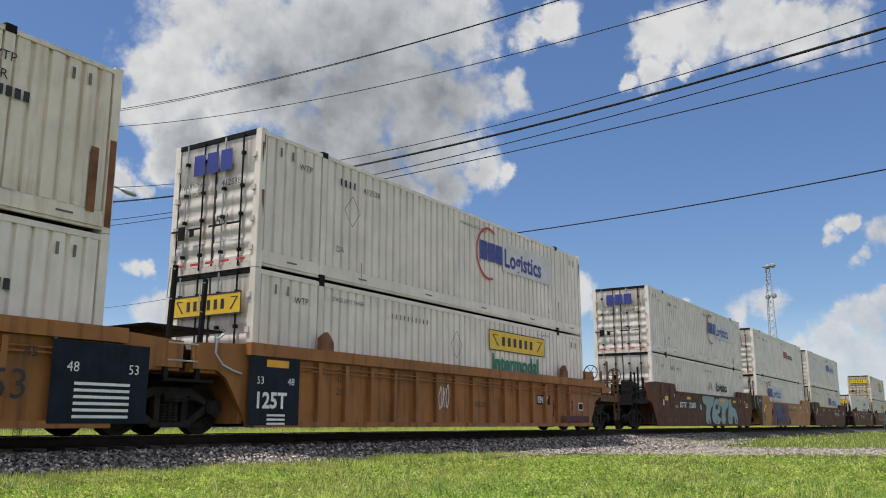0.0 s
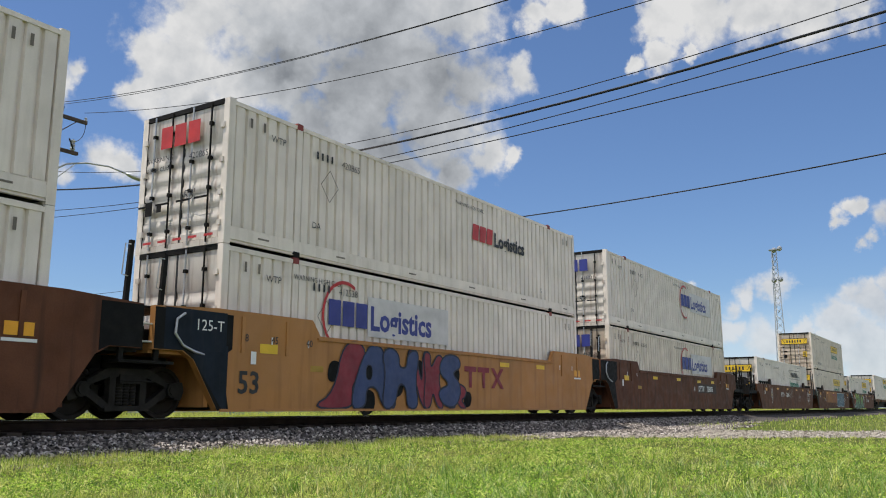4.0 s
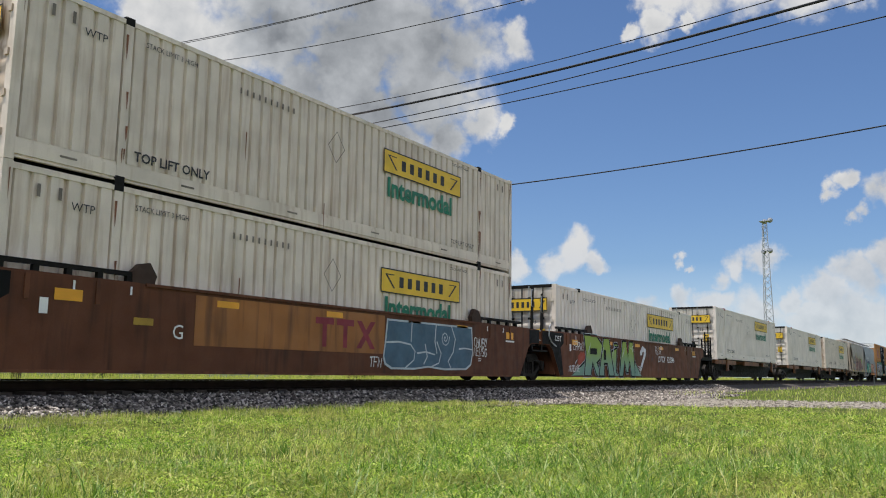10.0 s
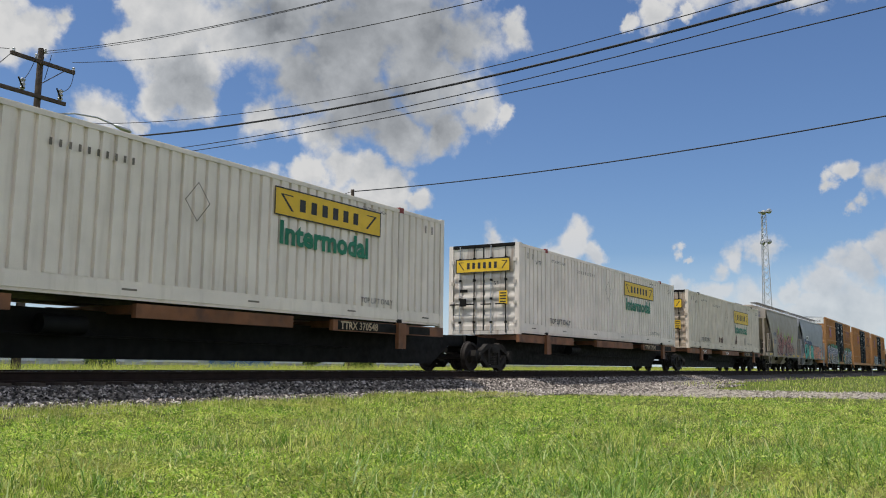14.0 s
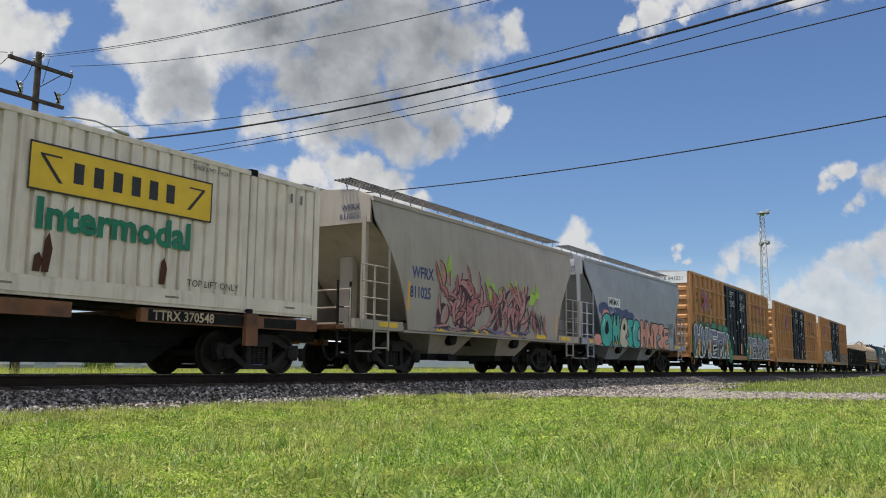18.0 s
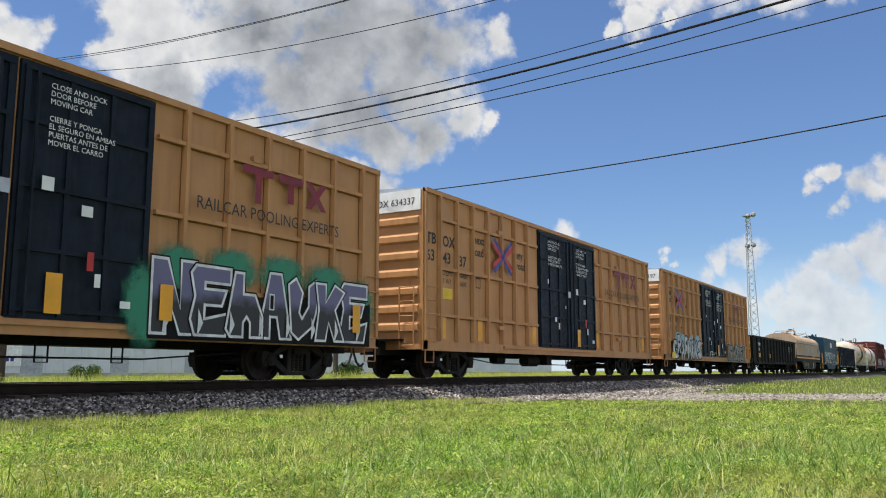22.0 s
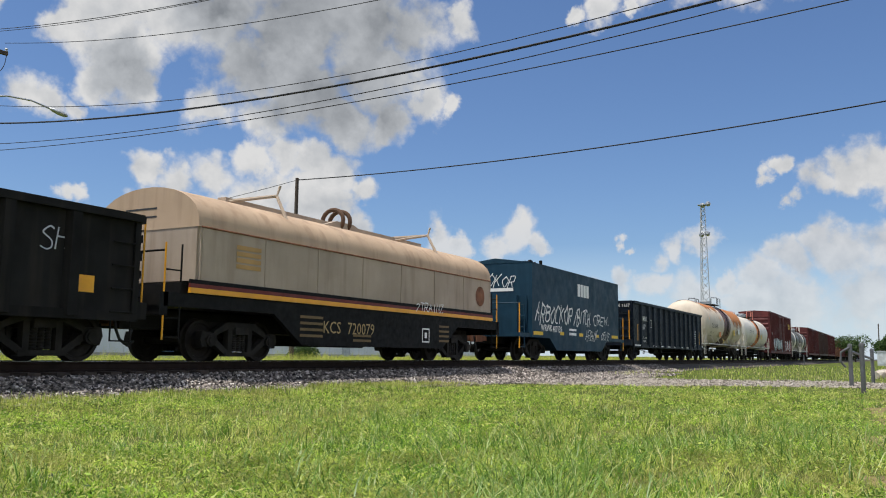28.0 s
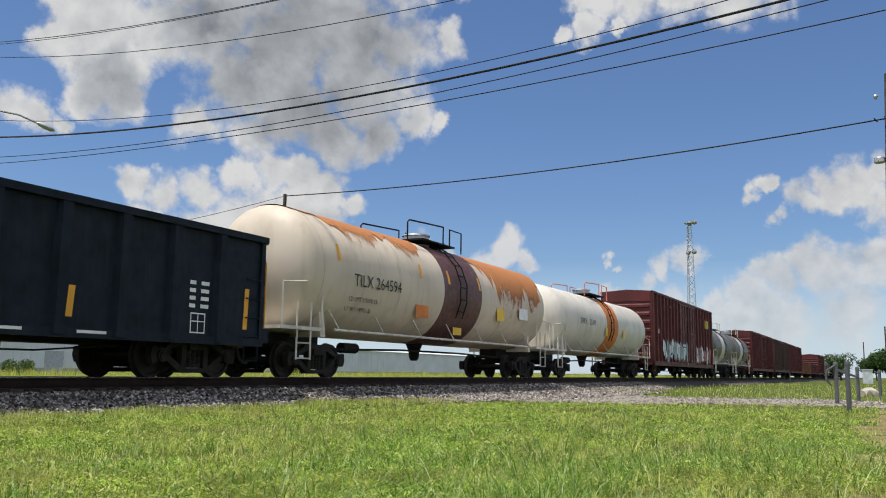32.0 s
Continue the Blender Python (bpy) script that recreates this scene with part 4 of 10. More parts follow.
warehouse()


def make_tree(x, y, h, w, seed, label, low=0.25):
    """A broad crown of leaf clumps on limbs and a tapered trunk."""
    rng = random.Random(seed)
    ob = thing("tree", label, "tree", "trees on the skyline")
    ob.location = (x, y, GROUND)
    part("trunk", rod(bmesh.new(), (0, 0, -0.2), (0.1, 0, h * 0.55), h * 0.035, 8, h * 0.018), WOOD, ob)
    for i in range(5):
        a = i * 1.26 + rng.random()
        part("limb", rod(bmesh.new(), (0.05, 0, h * (0.3 + 0.05 * i)), (w * 0.34 * math.cos(a), w * 0.34 * math.sin(a), h * (0.55 + 0.06 * i)), h * 0.014, 6, h * 0.005), WOOD, ob)
    nr = np.random.default_rng(seed)
    n = 2600
    lobes = [(rng.uniform(-0.34, 0.34) * w, rng.uniform(-0.34, 0.34) * w, h * rng.uniform(0.45, 0.80), rng.uniform(0.16, 0.27) * w) for _ in range(9)]
    pick = nr.integers(0, 9, n)
    c = np.array(lobes)[pick]
    d = nr.normal(0, 1, (n, 3))
    d /= np.linalg.norm(d, axis=1)[:, None]
    rad = c[:, 3] * (0.65 + 0.45 * nr.random(n))
    p = c[:, :3] + d * rad[:, None] * np.array([1, 1, 0.8])
    p[:, 2] = np.maximum(p[:, 2], h * low)
    s = 0.035 * h * (0.6 + 0.8 * nr.random(n))
    u = nr.normal(0, 1, (n, 3))
    u /= np.linalg.norm(u, axis=1)[:, None]
    q = np.cross(u, d)
    v = np.stack([p + u * s[:, None], p + q * s[:, None] * 0.8, p - u * s[:, None], p - q * s[:, None] * 0.8], 1)
    crown = new("crown", bare_mesh("crown", v.reshape(-1, 3), np.arange(4 * n), np.full(n, 4), FOLIAGE))
    crown.parent = ob
    return ob


FOLIAGE = island_mat("foliage", [(0.0, (0.020, 0.045, 0.012)), (0.5, (0.045, 0.085, 0.022)), (1.0, (0.085, 0.13, 0.035))], 0.6, 0.25)
for x, y, h, w, k in ((148, -1.0, 6.0, 7.0, 1), (156, -6.0, 7.0, 9.0, 2), (150, 0.8, 4.6, 5.0, 3), (225, 9.5, 6.2, 9.0, 4), (232, 15.0, 5.4, 8.0, 5), (240, 2.0, 6.4, 9.0, 6), (236, -8.0, 7.5, 10.0, 7), (170, -14.0, 8.0, 10.0, 8)):
    make_tree(x, y, h, w, k, "dark green leafy tree on the skyline", 0.12)
for x, y, h, w, k in ((57.0, 49.5, 1.6, 1.8, 11), (43.0, 33.5, 1.3, 2.2, 12), (60.0, 46.0, 1.2, 2.0, 13), (30.5, 42.0, 1.2, 2.0, 14)):
    tagged(make_tree(x, y, h, w, k, "low dark shrub beyond the track", 0.05), "", "shrub", "shrubs beyond the track")
# ---- the train ----
SPEED = 11.05            # metres a second, towards -x
MOVERS = []              # (thing, place along the train, height)
WHEELS = []              # wheelsets that roll, with their rest pose


def on_train(ob, u, z=0.0):
    ob.location = (u, TRACK_Y, z)
    MOVERS.append((ob, u, z))
    return ob


# -- trucks --
def make_truck(parent, x, r=0.42, name="truck"):
    """A three-piece freight truck: two wheelsets, two cast side frames, springs, bolster."""
    t = new(name)
    t.parent = parent
    t.location = (x, 0, 0)

    def wheelset(bm):
        for s in (-1, 1):
            y = s * 0.72
            lathe(bm, [(y - 0.03 * s, 0.10), (y - 0.05 * s, 0.16), (y, 0.20), (y + 0.01 * s, r - 0.09), (y - 0.03 * s, r - 0.07), (y - 0.05 * s, r + 0.028), (y - 0.02 * s, r + 0.025), (y, r), (y + 0.085 * s, r - 0.006), (y + 0.085 * s, r - 0.07), (y + 0.05 * s, r - 0.09), (y + 0.03 * s, 0.20), (y + 0.09 * s, 0.15), (y + 0.09 * s, 0.10)], 28, "y")
        rod(bm, (0, -1.02, 0), (0, 1.02, 0), 0.075, 10)
        for i in range(3):
            a = 2.094 * i
            rod(bm, (0.06 * math.cos(a), -1.07, 0.06 * math.sin(a)), (0.06 * math.cos(a), 1.07, 0.06 * math.sin(a)), 0.016, 6)
        return bm
    for dx in (-0.89, 0.89):
        w = shared("wheelset", ("wheelset", r), wheelset, TYRE, t, "rolling steel wheels on an axle", pose(dx, 0, r))
        WHEELS.append((w, dx, r))

    def frame_mesh(bm):
        # top chord, tension legs, columns: a window is left for the springs
        prism(bm, [(-0.78, 0.60), (-0.42, 0.80), (0.42, 0.80), (0.78, 0.60), (0.78, 0.50), (0.36, 0.66), (-0.36, 0.66), (-0.78, 0.50)], "y", -0.075, 0.075)
        for s in (-1, 1):
            prism(bm, [(s * 0.70, 0.56), (s * 1.12, 0.60), (s * 1.16, 0.44), (s * 1.10, 0.28), (s * 0.96, 0.30), (s * 0.98, 0.46), (s * 0.78, 0.42)], "y", -0.08, 0.08)
            prism(bm, [(s * 0.80, 0.52), (s * 0.92, 0.44), (s * 0.42, 0.12), (s * 0.34, 0.20)], "y", -0.07, 0.07)
            prism(bm, [(s * 0.36, 0.70), (s * 0.24, 0.70), (s * 0.24, 0.16), (s * 0.36, 0.16)], "y", -0.07, 0.07)
            rod(bm, (s * 0.89, -0.13, r), (s * 0.89, 0.06, r), 0.125, 14)
            rod(bm, (s * 0.89, -0.15, r), (s * 0.89, -0.13, r), 0.085, 12)
        box(bm, -0.44, 0.44, -0.09, 0.09, 0.10, 0.19)
        return bm
    for s in (-1, 1):
        shared("side_frame", ("side_frame", r, s), frame_mesh, TRUCK, t, "", pose(0, s * 1.0, r - 0.42))

    def spring(bm):
        return lathe(bm, [(0.20 + 0.025 * i, 0.072 if i % 2 else 0.056) for i in range(15)], 10, "z")
    for s in (-1, 1):
        for dx in (-0.13, 0.0, 0.13):
            shared("spring", ("spring",), spring, TRUCK, t, "", pose(dx, s * 1.0, r - 0.42))
    shared("bolster", ("bolster",), lambda bm: box(box(bm, -0.2, 0.2, -1.12, 1.12, 0.55, 0.70), -0.3, 0.3, -0.4, 0.4, 0.68, 0.82), TRUCK, t, "", pose(0, 0, r - 0.42))

    def rigging(bm):
        for dx in (-0.42, 0.42):
            box(bm, dx - 0.05, dx + 0.05, -0.8, 0.8, 0.30, 0.40)
            for s in (-1, 1):
                prism(bm, [(dx - 0.03, 0.22), (dx + 0.05, 0.22), (dx + 0.05, 0.56), (dx - 0.03, 0.56)], "y", s * 0.74 - 0.05, s * 0.74 + 0.05)
        return bm
    shared("brake_rigging", ("rigging",), rigging, TRUCK, t)
    return t


def make_coupler(parent, x, s):
    """Coupler with its shank and an air hose hanging by it; s: -1 at the leading end, 1 at the trailing end."""
    def knuckle(bm):
        box(bm, 0, 0.62, -0.09, 0.09, 0.70, 0.88)
        prism(bm, [(0.50, -0.17), (0.80, -0.17), (0.86, -0.05), (0.74, 0.03), (0.86, 0.12), (0.72, 0.20), (0.5, 0.17)], "z", 0.66, 0.95)
        return bm
    shared("coupler", ("coupler",), knuckle, RUST, parent, "", pose(x, 0, 0, 0, 0, 180 if s < 0 else 0))

    def hose(bm):
        pts = [(0.35, -0.35, 0.85), (0.38, -0.36, 0.62), (0.48, -0.36, 0.42), (0.62, -0.34, 0.33), (0.78, -0.3, 0.32), (0.9, -0.26, 0.38)]
        return tube(bm, pts, 0.028, 8)
    shared("air_hose", ("hose",), hose, RUBBER, parent, "", pose(x, 0, 0, 0, 0, 180 if s < 0 else 0))


RED_CASTING = mat("faded_red_casting", (0.22, 0.045, 0.040), 0.7, var=0.25)


# -- containers --
DULL_MARK = mat("grey_brown_mark", (0.17, 0.145, 0.12), 0.7, var=0.3)
CL, CH, CW = 16.154, 2.90, 1.295
def make_container(u, z, label, rear=None, group="domestic containers"):
    """A 53 foot domestic container: sheet-and-post sides, two ribbed doors with lock rods at the leading end."""
    c = thing("container", label, "container", group)
    on_train(c, u, z)
    old = "rust" in label or "weathered" in label
    skin, door_skin = (WHITE_OLD, DOOR_OLD) if old else (WHITE, DOORWHITE)

    def side(bm):
        z0, z1 = 0.36, CH - 0.12
        prof = []
        for a, b in ((0.16, 1.93), (2.09, CL - 2.09), (CL - 1.93, CL - 0.16)):
            n = round((b - a) / 0.285)
            p = (b - a) / n
            run = [(a, 0.036)]
            for i in range(n):
                x = a + i * p
                run += [(x + 0.11 * p, 0.036), (x + 0.18 * p, -0.020), (x + 0.88 * p, -0.020), (x + 0.95 * p, 0.036)]
            prof.append(run + [(b, 0.036)])
        for run in prof:
            lo = [bm.verts.new((x, y, z0)) for x, y in run]
            hi = [bm.verts.new((x, y, z1)) for x, y in run]
            for i in range(len(run) - 1):
                bm.faces.new((lo[i], lo[i + 1], hi[i + 1], hi[i]))
        return bm

    def rail(bm):
        return prism(bm, [(0.04, 0.045), (-0.03, 0.045), (-0.03, 0.06), (0.0, 0.062), (0.0, 0.098), (-0.03, 0.10), (-0.03, 0.30), (-0.012, 0.302), (-0.012, 0.36), (0.04, 0.36)], "x", 0.14, CL - 0.14)
    for s, a in ((-1, 0), (1, 180)):
        at = pose(0 if s < 0 else CL, s * (CW - 0.04), 0, 0, 0, a)
        shared("side_panel", ("cont_side",), side, skin, c, "white corrugated side sheet", at)
        shared("bottom_rail", ("cont_rail",), rail, skin, c, "", at)
        shared("top_rail", ("cont_top",), lambda bm: box(bm, 0.14, CL - 0.14, -0.035, 0.05, CH - 0.12, CH - 0.035), skin, c, "", at)
        for x in (2.01, CL - 2.01):
            xx = x if s < 0 else CL - x
            shared("lifting_post", ("cont_post",), lambda bm: box(bm, -0.08, 0.08, -0.037, 0.05, 0.06, CH - 0.10), skin, c, "", pose(x, s * (CW - 0.04), 0, 0, 0, a))
            for q in (0.0, CH - 0.11):
                shared("casting", ("cont_cast",), lambda bm: box(bm, -0.09, 0.09, -0.042, 0.08, -0.012, 0.122), RED_CASTING if q and (u * 7) % 2 > 1 else STEEL_DARK, c, "worn steel lifting casting", pose(x, s * (CW - 0.04), q, 0, 0, a))
        for x in (0, CL - 0.16):
            shared("corner_post", ("cont_corner",), lambda bm: box(bm, 0, 0.16, -0.08, 0.08, 0.0, CH), skin, c, "", pose(x, s * (CW - 0.08), 0))
    for x in (0.9, 3.3, 6.1, 9.0, 12.1, CL - 1.0):
        shared("rail_slot", ("cont_slot",), lambda bm: box(bm, 0, 0.30, -0.002, 0.004, 0.0, 0.035), DULL_MARK, c, "", pose(x, -CW + 0.007, 0.20))
    shared("roof", ("cont_roof",), lambda bm: box(bm, 0.05, CL - 0.05, -CW + 0.06, CW - 0.06, CH - 0.05, CH - 0.01), skin, c)
    shared("floor", ("cont_floor",), lambda bm: box(bm, 0.05, CL - 0.05, -CW + 0.06, CW - 0.06, 0.10, 0.17), STEEL_DARK, c)
    shared("front_wall", ("cont_front",), lambda bm: box(bm, CL - 0.07, CL - 0.03, -CW + 0.1, CW - 0.1, 0.05, CH - 0.05), skin, c)
    shared("door_header", ("cont_head",), lambda bm: box(bm, -0.005, 0.12, -CW + 0.15, CW - 0.15, CH - 0.10, CH), STEEL_DARK, c)
    shared("door_sill", ("cont_doorsill",), lambda bm: box(bm, -0.005, 0.12, -CW + 0.15, CW - 0.15, 0, 0.12), door_skin, c)

    def leaf(bm):
        z0, z1, w = 0.13, CH - 0.11, 1.10
        prof = [(0.0, z0), (0.0, z0 + 0.14)]
        n = 6
        p = (z1 - z0 - 0.75) / n
        zz = z0 + 0.14
        for i in range(n):
            prof += [(0.0, zz), (0.020, zz + 0.05), (0.020, zz + p * 0.55), (0.0, zz + p * 0.70)]
            zz += p
        prof += [(0.0, z1)]
        a = [bm.verts.new((x + 0.02, -w / 2, q)) for x, q in prof]
        b = [bm.verts.new((x + 0.02, w / 2, q)) for x, q in prof]
        for i in range(len(prof) - 1):
            if (prof[i + 1][1] - prof[i][1]) > 1e-6:
                bm.faces.new((a[i], a[i + 1], b[i + 1], b[i]))
        box(bm, 0.06, 0.08, -w / 2, w / 2, z0, z1)
        return bm
    for s in (-1, 1):
        d = shared("door", ("cont_leaf",), leaf, door_skin, c, "white ribbed steel container door", pose(0, s * 0.575, 0))
        shared("gasket", ("cont_gasket",), lambda bm: box(box(bm, 0.012, 0.05, 0.552, 0.575, 0.12, CH - 0.10), 0.012, 0.05, -0.575, -0.552, 0.12, CH - 0.10), RUBBER, d)
        for yy in (-0.25, 0.28):
            shared("lock_rod", ("cont_rod",), lambda bm: rod(bm, (-0.03, 0, 0.05), (-0.03, 0, CH - 0.04), 0.019, 8), STEEL_DARK if yy < 0 else GALV, d, "", pose(0, yy, 0))

            def grips(bm):
                for q in (0.35, 1.1, 1.7, 2.4):
                    box(bm, -0.055, 0.02, -0.035, 0.035, q, q + 0.07)
                box(bm, -0.06, -0.045, -0.02, 0.36, 0.94, 0.98)
                return bm
            shared("handle", ("cont_handle",), grips, STEEL_DARK, d, "", pose(0, yy, 0))
        for q in (0.35, 0.95, 1.6, 2.3):
            shared("hinge", ("cont_hinge",), lambda bm: box(bm, -0.03, 0.05, -0.05, 0.05, 0, 0.11), door_skin, c, "", pose(0, s * (CW - 0.15), q))
    return c


def logo_ring(c, x, z, big=1.0):
    """A blue block word with a red arc round it: plain shapes in place of the lettered mark."""
    y = -CW - 0.010
    arc_o = [(0.62 * math.cos(a) * 0.95, 0.62 * math.sin(a)) for a in [radians(60 + 12 * i) for i in range(20)]]
    arc_i = [(0.56 * math.cos(a) * 0.95, 0.56 * math.sin(a)) for a in [radians(60 + 12 * i) for i in range(20)]]
    quads = [[arc_o[i], arc_o[i + 1], arc_i[i + 1], arc_i[i]] for i in range(19)]
    flat("logo_arc", [[(a * big, b * big) for a, b in q] for q in quads], RED, c, x, y, z)
    flat("faded_patch", [rect(0.66 * big, 3.35 * big, -0.30 * big, 0.42 * big)], OLD_PATCH, c, x, y + 0.002, z)
    word = bars(-0.42 * big, -0.17 * big, 3, 0.44 * big, 0.32 * big, 0.05 * big)
    flat("logo_block", word, BLUE, c, x, y - 0.003, z)
    lettering("Logistics", 0.60 * big, BLUE, c, x + 0.72 * big, y - 0.003, z - 0.17 * big, bold=0.03, wide=0.97)


def yellow_sign(c, x, z, w, h, face="side", word=True):
    """A yellow plate with a black rim, plain black blocks and scroll ends."""
    y = -CW - 0.010
    at = (x, y, z) if face == "side" else (-0.055, x, z)
    lift = 0.003
    flat("sign_plate", [rect(0, w, 0, h)], YELLOW, c, *at, face, "yellow sign plate")
    t = 0.03
    rim = [rect(0, w, 0, t), rect(0, w, h - t, h), rect(0, t, t, h - t), rect(w - t, w, t, h - t)]
    n = 6
    bw = w * 0.60 / n
    blocks = bars(w * 0.21, h * 0.28, n, h * 0.44, bw * 0.50, bw * 0.50)
    scroll = [rect(w * 0.05, w * 0.15, h * 0.74, h * 0.78), [(w * 0.05, h * 0.74), (w * 0.07, h * 0.74), (w * 0.16, h * 0.22), (w * 0.14, h * 0.22)],
              rect(w * 0.85, w * 0.95, h * 0.74, h * 0.78), [(w * 0.93, h * 0.74), (w * 0.95, h * 0.74), (w * 0.86, h * 0.22), (w * 0.84, h * 0.22)]]
    at2 = (at[0], at[1] - lift, at[2]) if face == "side" else (at[0] - lift, at[1], at[2])
    flat("sign_block", rim + blocks + scroll, INK, c, *at2, face)




def rust_runs(c, seed, n=14):
    """Thin rust streaks below the castings and along the posts of a side."""
    rng = random.Random(seed)
    for i in range(n):
        x = rng.choice((0.1, 2.0, 2.05, CL - 2.0, CL - 1.95, CL - 0.12, rng.uniform(0.5, CL - 0.5)))
        x += rng.uniform(-0.06, 0.06)
        top, l, w = rng.choice((CH - 0.12, CH - 0.3, 1.6, 1.0, 0.6)), rng.uniform(0.15, 0.7), rng.uniform(0.02, 0.06)
        pts = [(-w * 0.5, 0), (w * 0.5, 0), (w * 0.35, -l * 0.5), (w * 0.1, -l), (-w * 0.1, -l * 0.9), (-w * 0.45, -l * 0.4)]
        flat("rust_run", [pts], RUST, c, x, -CW - 0.0085 - 0.0003 * i, top)
# -- painted scrawls --
def ribbon(pts, w0, w1):
    """Quads along a path, tapering."""
    out = []
    n = len(pts)
    side = []
    for i in range(n):
        a, b = pts[max(0, i - 1)], pts[min(n - 1, i + 1)]
        dx, dz = b[0] - a[0], b[1] - a[1]
        l = math.hypot(dx, dz) or 1.0
        w = (w0 + (w1 - w0) * i / (n - 1)) / 2
        side.append(((pts[i][0] - dz / l * w, pts[i][1] + dx / l * w), (pts[i][0] + dz / l * w, pts[i][1] - dx / l * w)))
    for (a, b), (c, d) in zip(side, side[1:]):
        out.append([b, d, c, a])
    return out


def letter_blob(rng, w, h, spiky):
    n = 14 if spiky else 26
    pts = []
    k1, k2, p1, p2 = rng.uniform(0.08, 0.2), rng.uniform(0.05, 0.14), rng.uniform(0, 6), rng.uniform(0, 6)
    for i in range(n):
        a = 6.2832 * i / n
        sq = 1.0 / max(abs(math.cos(a)), abs(math.sin(a))) ** 0.75
        r = sq * (0.82 + k1 * math.sin(2 * a + p1) + k2 * math.sin(3 * a + p2))
        if spiky:
            r *= 1.16 if i % 2 else rng.uniform(0.72, 0.95)
        pts.append((w / 2 * r * math.cos(a), h / 2 * r * math.sin(a)))
    return pts


def piece(parent, x, y, z, w, h, n, fill, edge, seed, spiky=False, second=None, shine=None, cloud=None):
    """A filled graffiti piece: fat letter-like shapes with a rim, cuts and highlights."""
    rng = random.Random(seed)
    if cloud:
        back = []
        for i in range(n * 2 + 1):
            cx, r = w * i / (n * 2), h * rng.uniform(0.25, 0.4)
            back.append([(cx + r * 1.2 * math.cos(6.2832 * j / 12), h * rng.uniform(0.40, 0.62) + r * math.sin(6.2832 * j / 12)) for j in range(12)])
        for i, p in enumerate(back):
            flat("sprayed_cloud", [p], cloud, parent, x, y - 0.0012 * (i % 3), z)
    for i in range(n):
        lw = w / n
        cx, cz = lw * (i + 0.5), h * 0.5 + rng.uniform(-0.05, 0.05) * h
        b = letter_blob(rng, lw * 1.12, h * rng.uniform(0.88, 1.02), spiky)
        tilt = rng.uniform(-0.12, 0.18)
        b = [(a + c * tilt, c) for a, c in b]
        yy = y - 0.005 - 0.004 * (i % 2)
        flat("graffiti_rim", [[(cx + a * 1.10, cz + c * 1.08) for a, c in b]], edge, parent, x, yy, z)
        flat("graffiti_fill", [[(cx + a * 0.97, cz + c * 0.96) for a, c in b]], second if second and i % 2 else fill, parent, x, yy - 0.002, z)
        cuts = []
        for k in range(rng.choice((2, 3))):
            px, pz = cx + rng.uniform(-0.25, 0.25) * lw, cz + rng.uniform(-0.28, 0.28) * h
            ang = rng.choice((1.4, 1.7, 0.4, 2.6))
            ln = rng.uniform(0.12, 0.28) * h
            bend = rng.uniform(-0.4, 0.4)
            cuts += ribbon([(px + math.cos(ang + bend * s) * ln * s, pz + math.sin(ang + bend * s) * ln * s) for s in (0, 0.35, 0.7, 1.0)], 0.07 * h / 0.9, 0.02)
        flat("graffiti_line", cuts, edge, parent, x, yy - 0.004, z)
        if shine:
            px, pz = cx - 0.22 * lw, cz + 0.22 * h
            flat("graffiti_glint", ribbon([(px + 0.10 * lw * math.cos(s), pz + 0.12 * h * math.sin(s)) for s in (3.6, 3.0, 2.4, 1.8)], 0.05 * h, 0.02), shine, parent, x, yy - 0.005, z)


# strokes of hand-sprayed capitals on a grid 6 across and 9 up
STROKES = {"A": "003960 1454", "B": "0009 094958564505 054564624000", "C": "58391805123050", "D": "0009 093966633000", "E": "59090050 0545", "F": "590900 0545", "G": "583918051230515434", "H": "0009 5059 0555", "I": "3039", "K": "0009 5904 2550", "L": "090050", "M": "0009346960", "N": "00095059", "O": "391705133051655739", "P": "0009 094958554404", "R": "0009 094958554404 2450", "S": "583918063553513001", "T": "0969 3930", "U": "090220405259", "V": "093059", "W": "0910355069", "X": "0059 0950", "Y": "0935 593010", "Z": "09590050", "2": "0729585700", "4": "40490353", "=": "0555 0252", ".": "2021", "/": "0069"}
CURVED = "BCDGOPRSU"


def strokes_of(text, w, h, rng, slant=0.12, loose=0.06, track=1.18):
    """Polylines, letter by letter, that fill a width and a height."""
    cell = w / (len(text) * track - (track - 1))
    out = []
    for i, ch in enumerate(text):
        if ch not in STROKES:
            continue
        x0 = i * cell * track
        lift, grow = rng.uniform(-loose, loose) * h, 1 + rng.uniform(-loose, loose)
        letter = []
        for run in STROKES[ch].split():
            p = [(int(run[k]) / 6, int(run[k + 1]) / 9) for k in range(0, len(run), 2)]
            p = [(a + rng.uniform(-1, 1) * loose * 0.6, b + rng.uniform(-1, 1) * loose * 0.6) for a, b in p]
            if ch in CURVED and len(p) > 3:
                fine = []
                for k in range(len(p) - 1):
                    q = [p[max(0, k - 1)], p[k], p[k + 1], p[min(len(p) - 1, k + 2)]]
                    for s in (0.0, 0.33, 0.66):
                        fine.append(tuple(0.5 * (2 * q[1][d] + (q[2][d] - q[0][d]) * s + (2 * q[0][d] - 5 * q[1][d] + 4 * q[2][d] - q[3][d]) * s * s + (3 * q[1][d] - q[0][d] - 3 * q[2][d] + q[3][d]) * s ** 3) for d in (0, 1)))
                p = fine + [p[-1]]
            letter.append([(x0 + a * cell + slant * b * h, lift + b * h * grow) for a, b in p])
        out.append(letter)
    return out


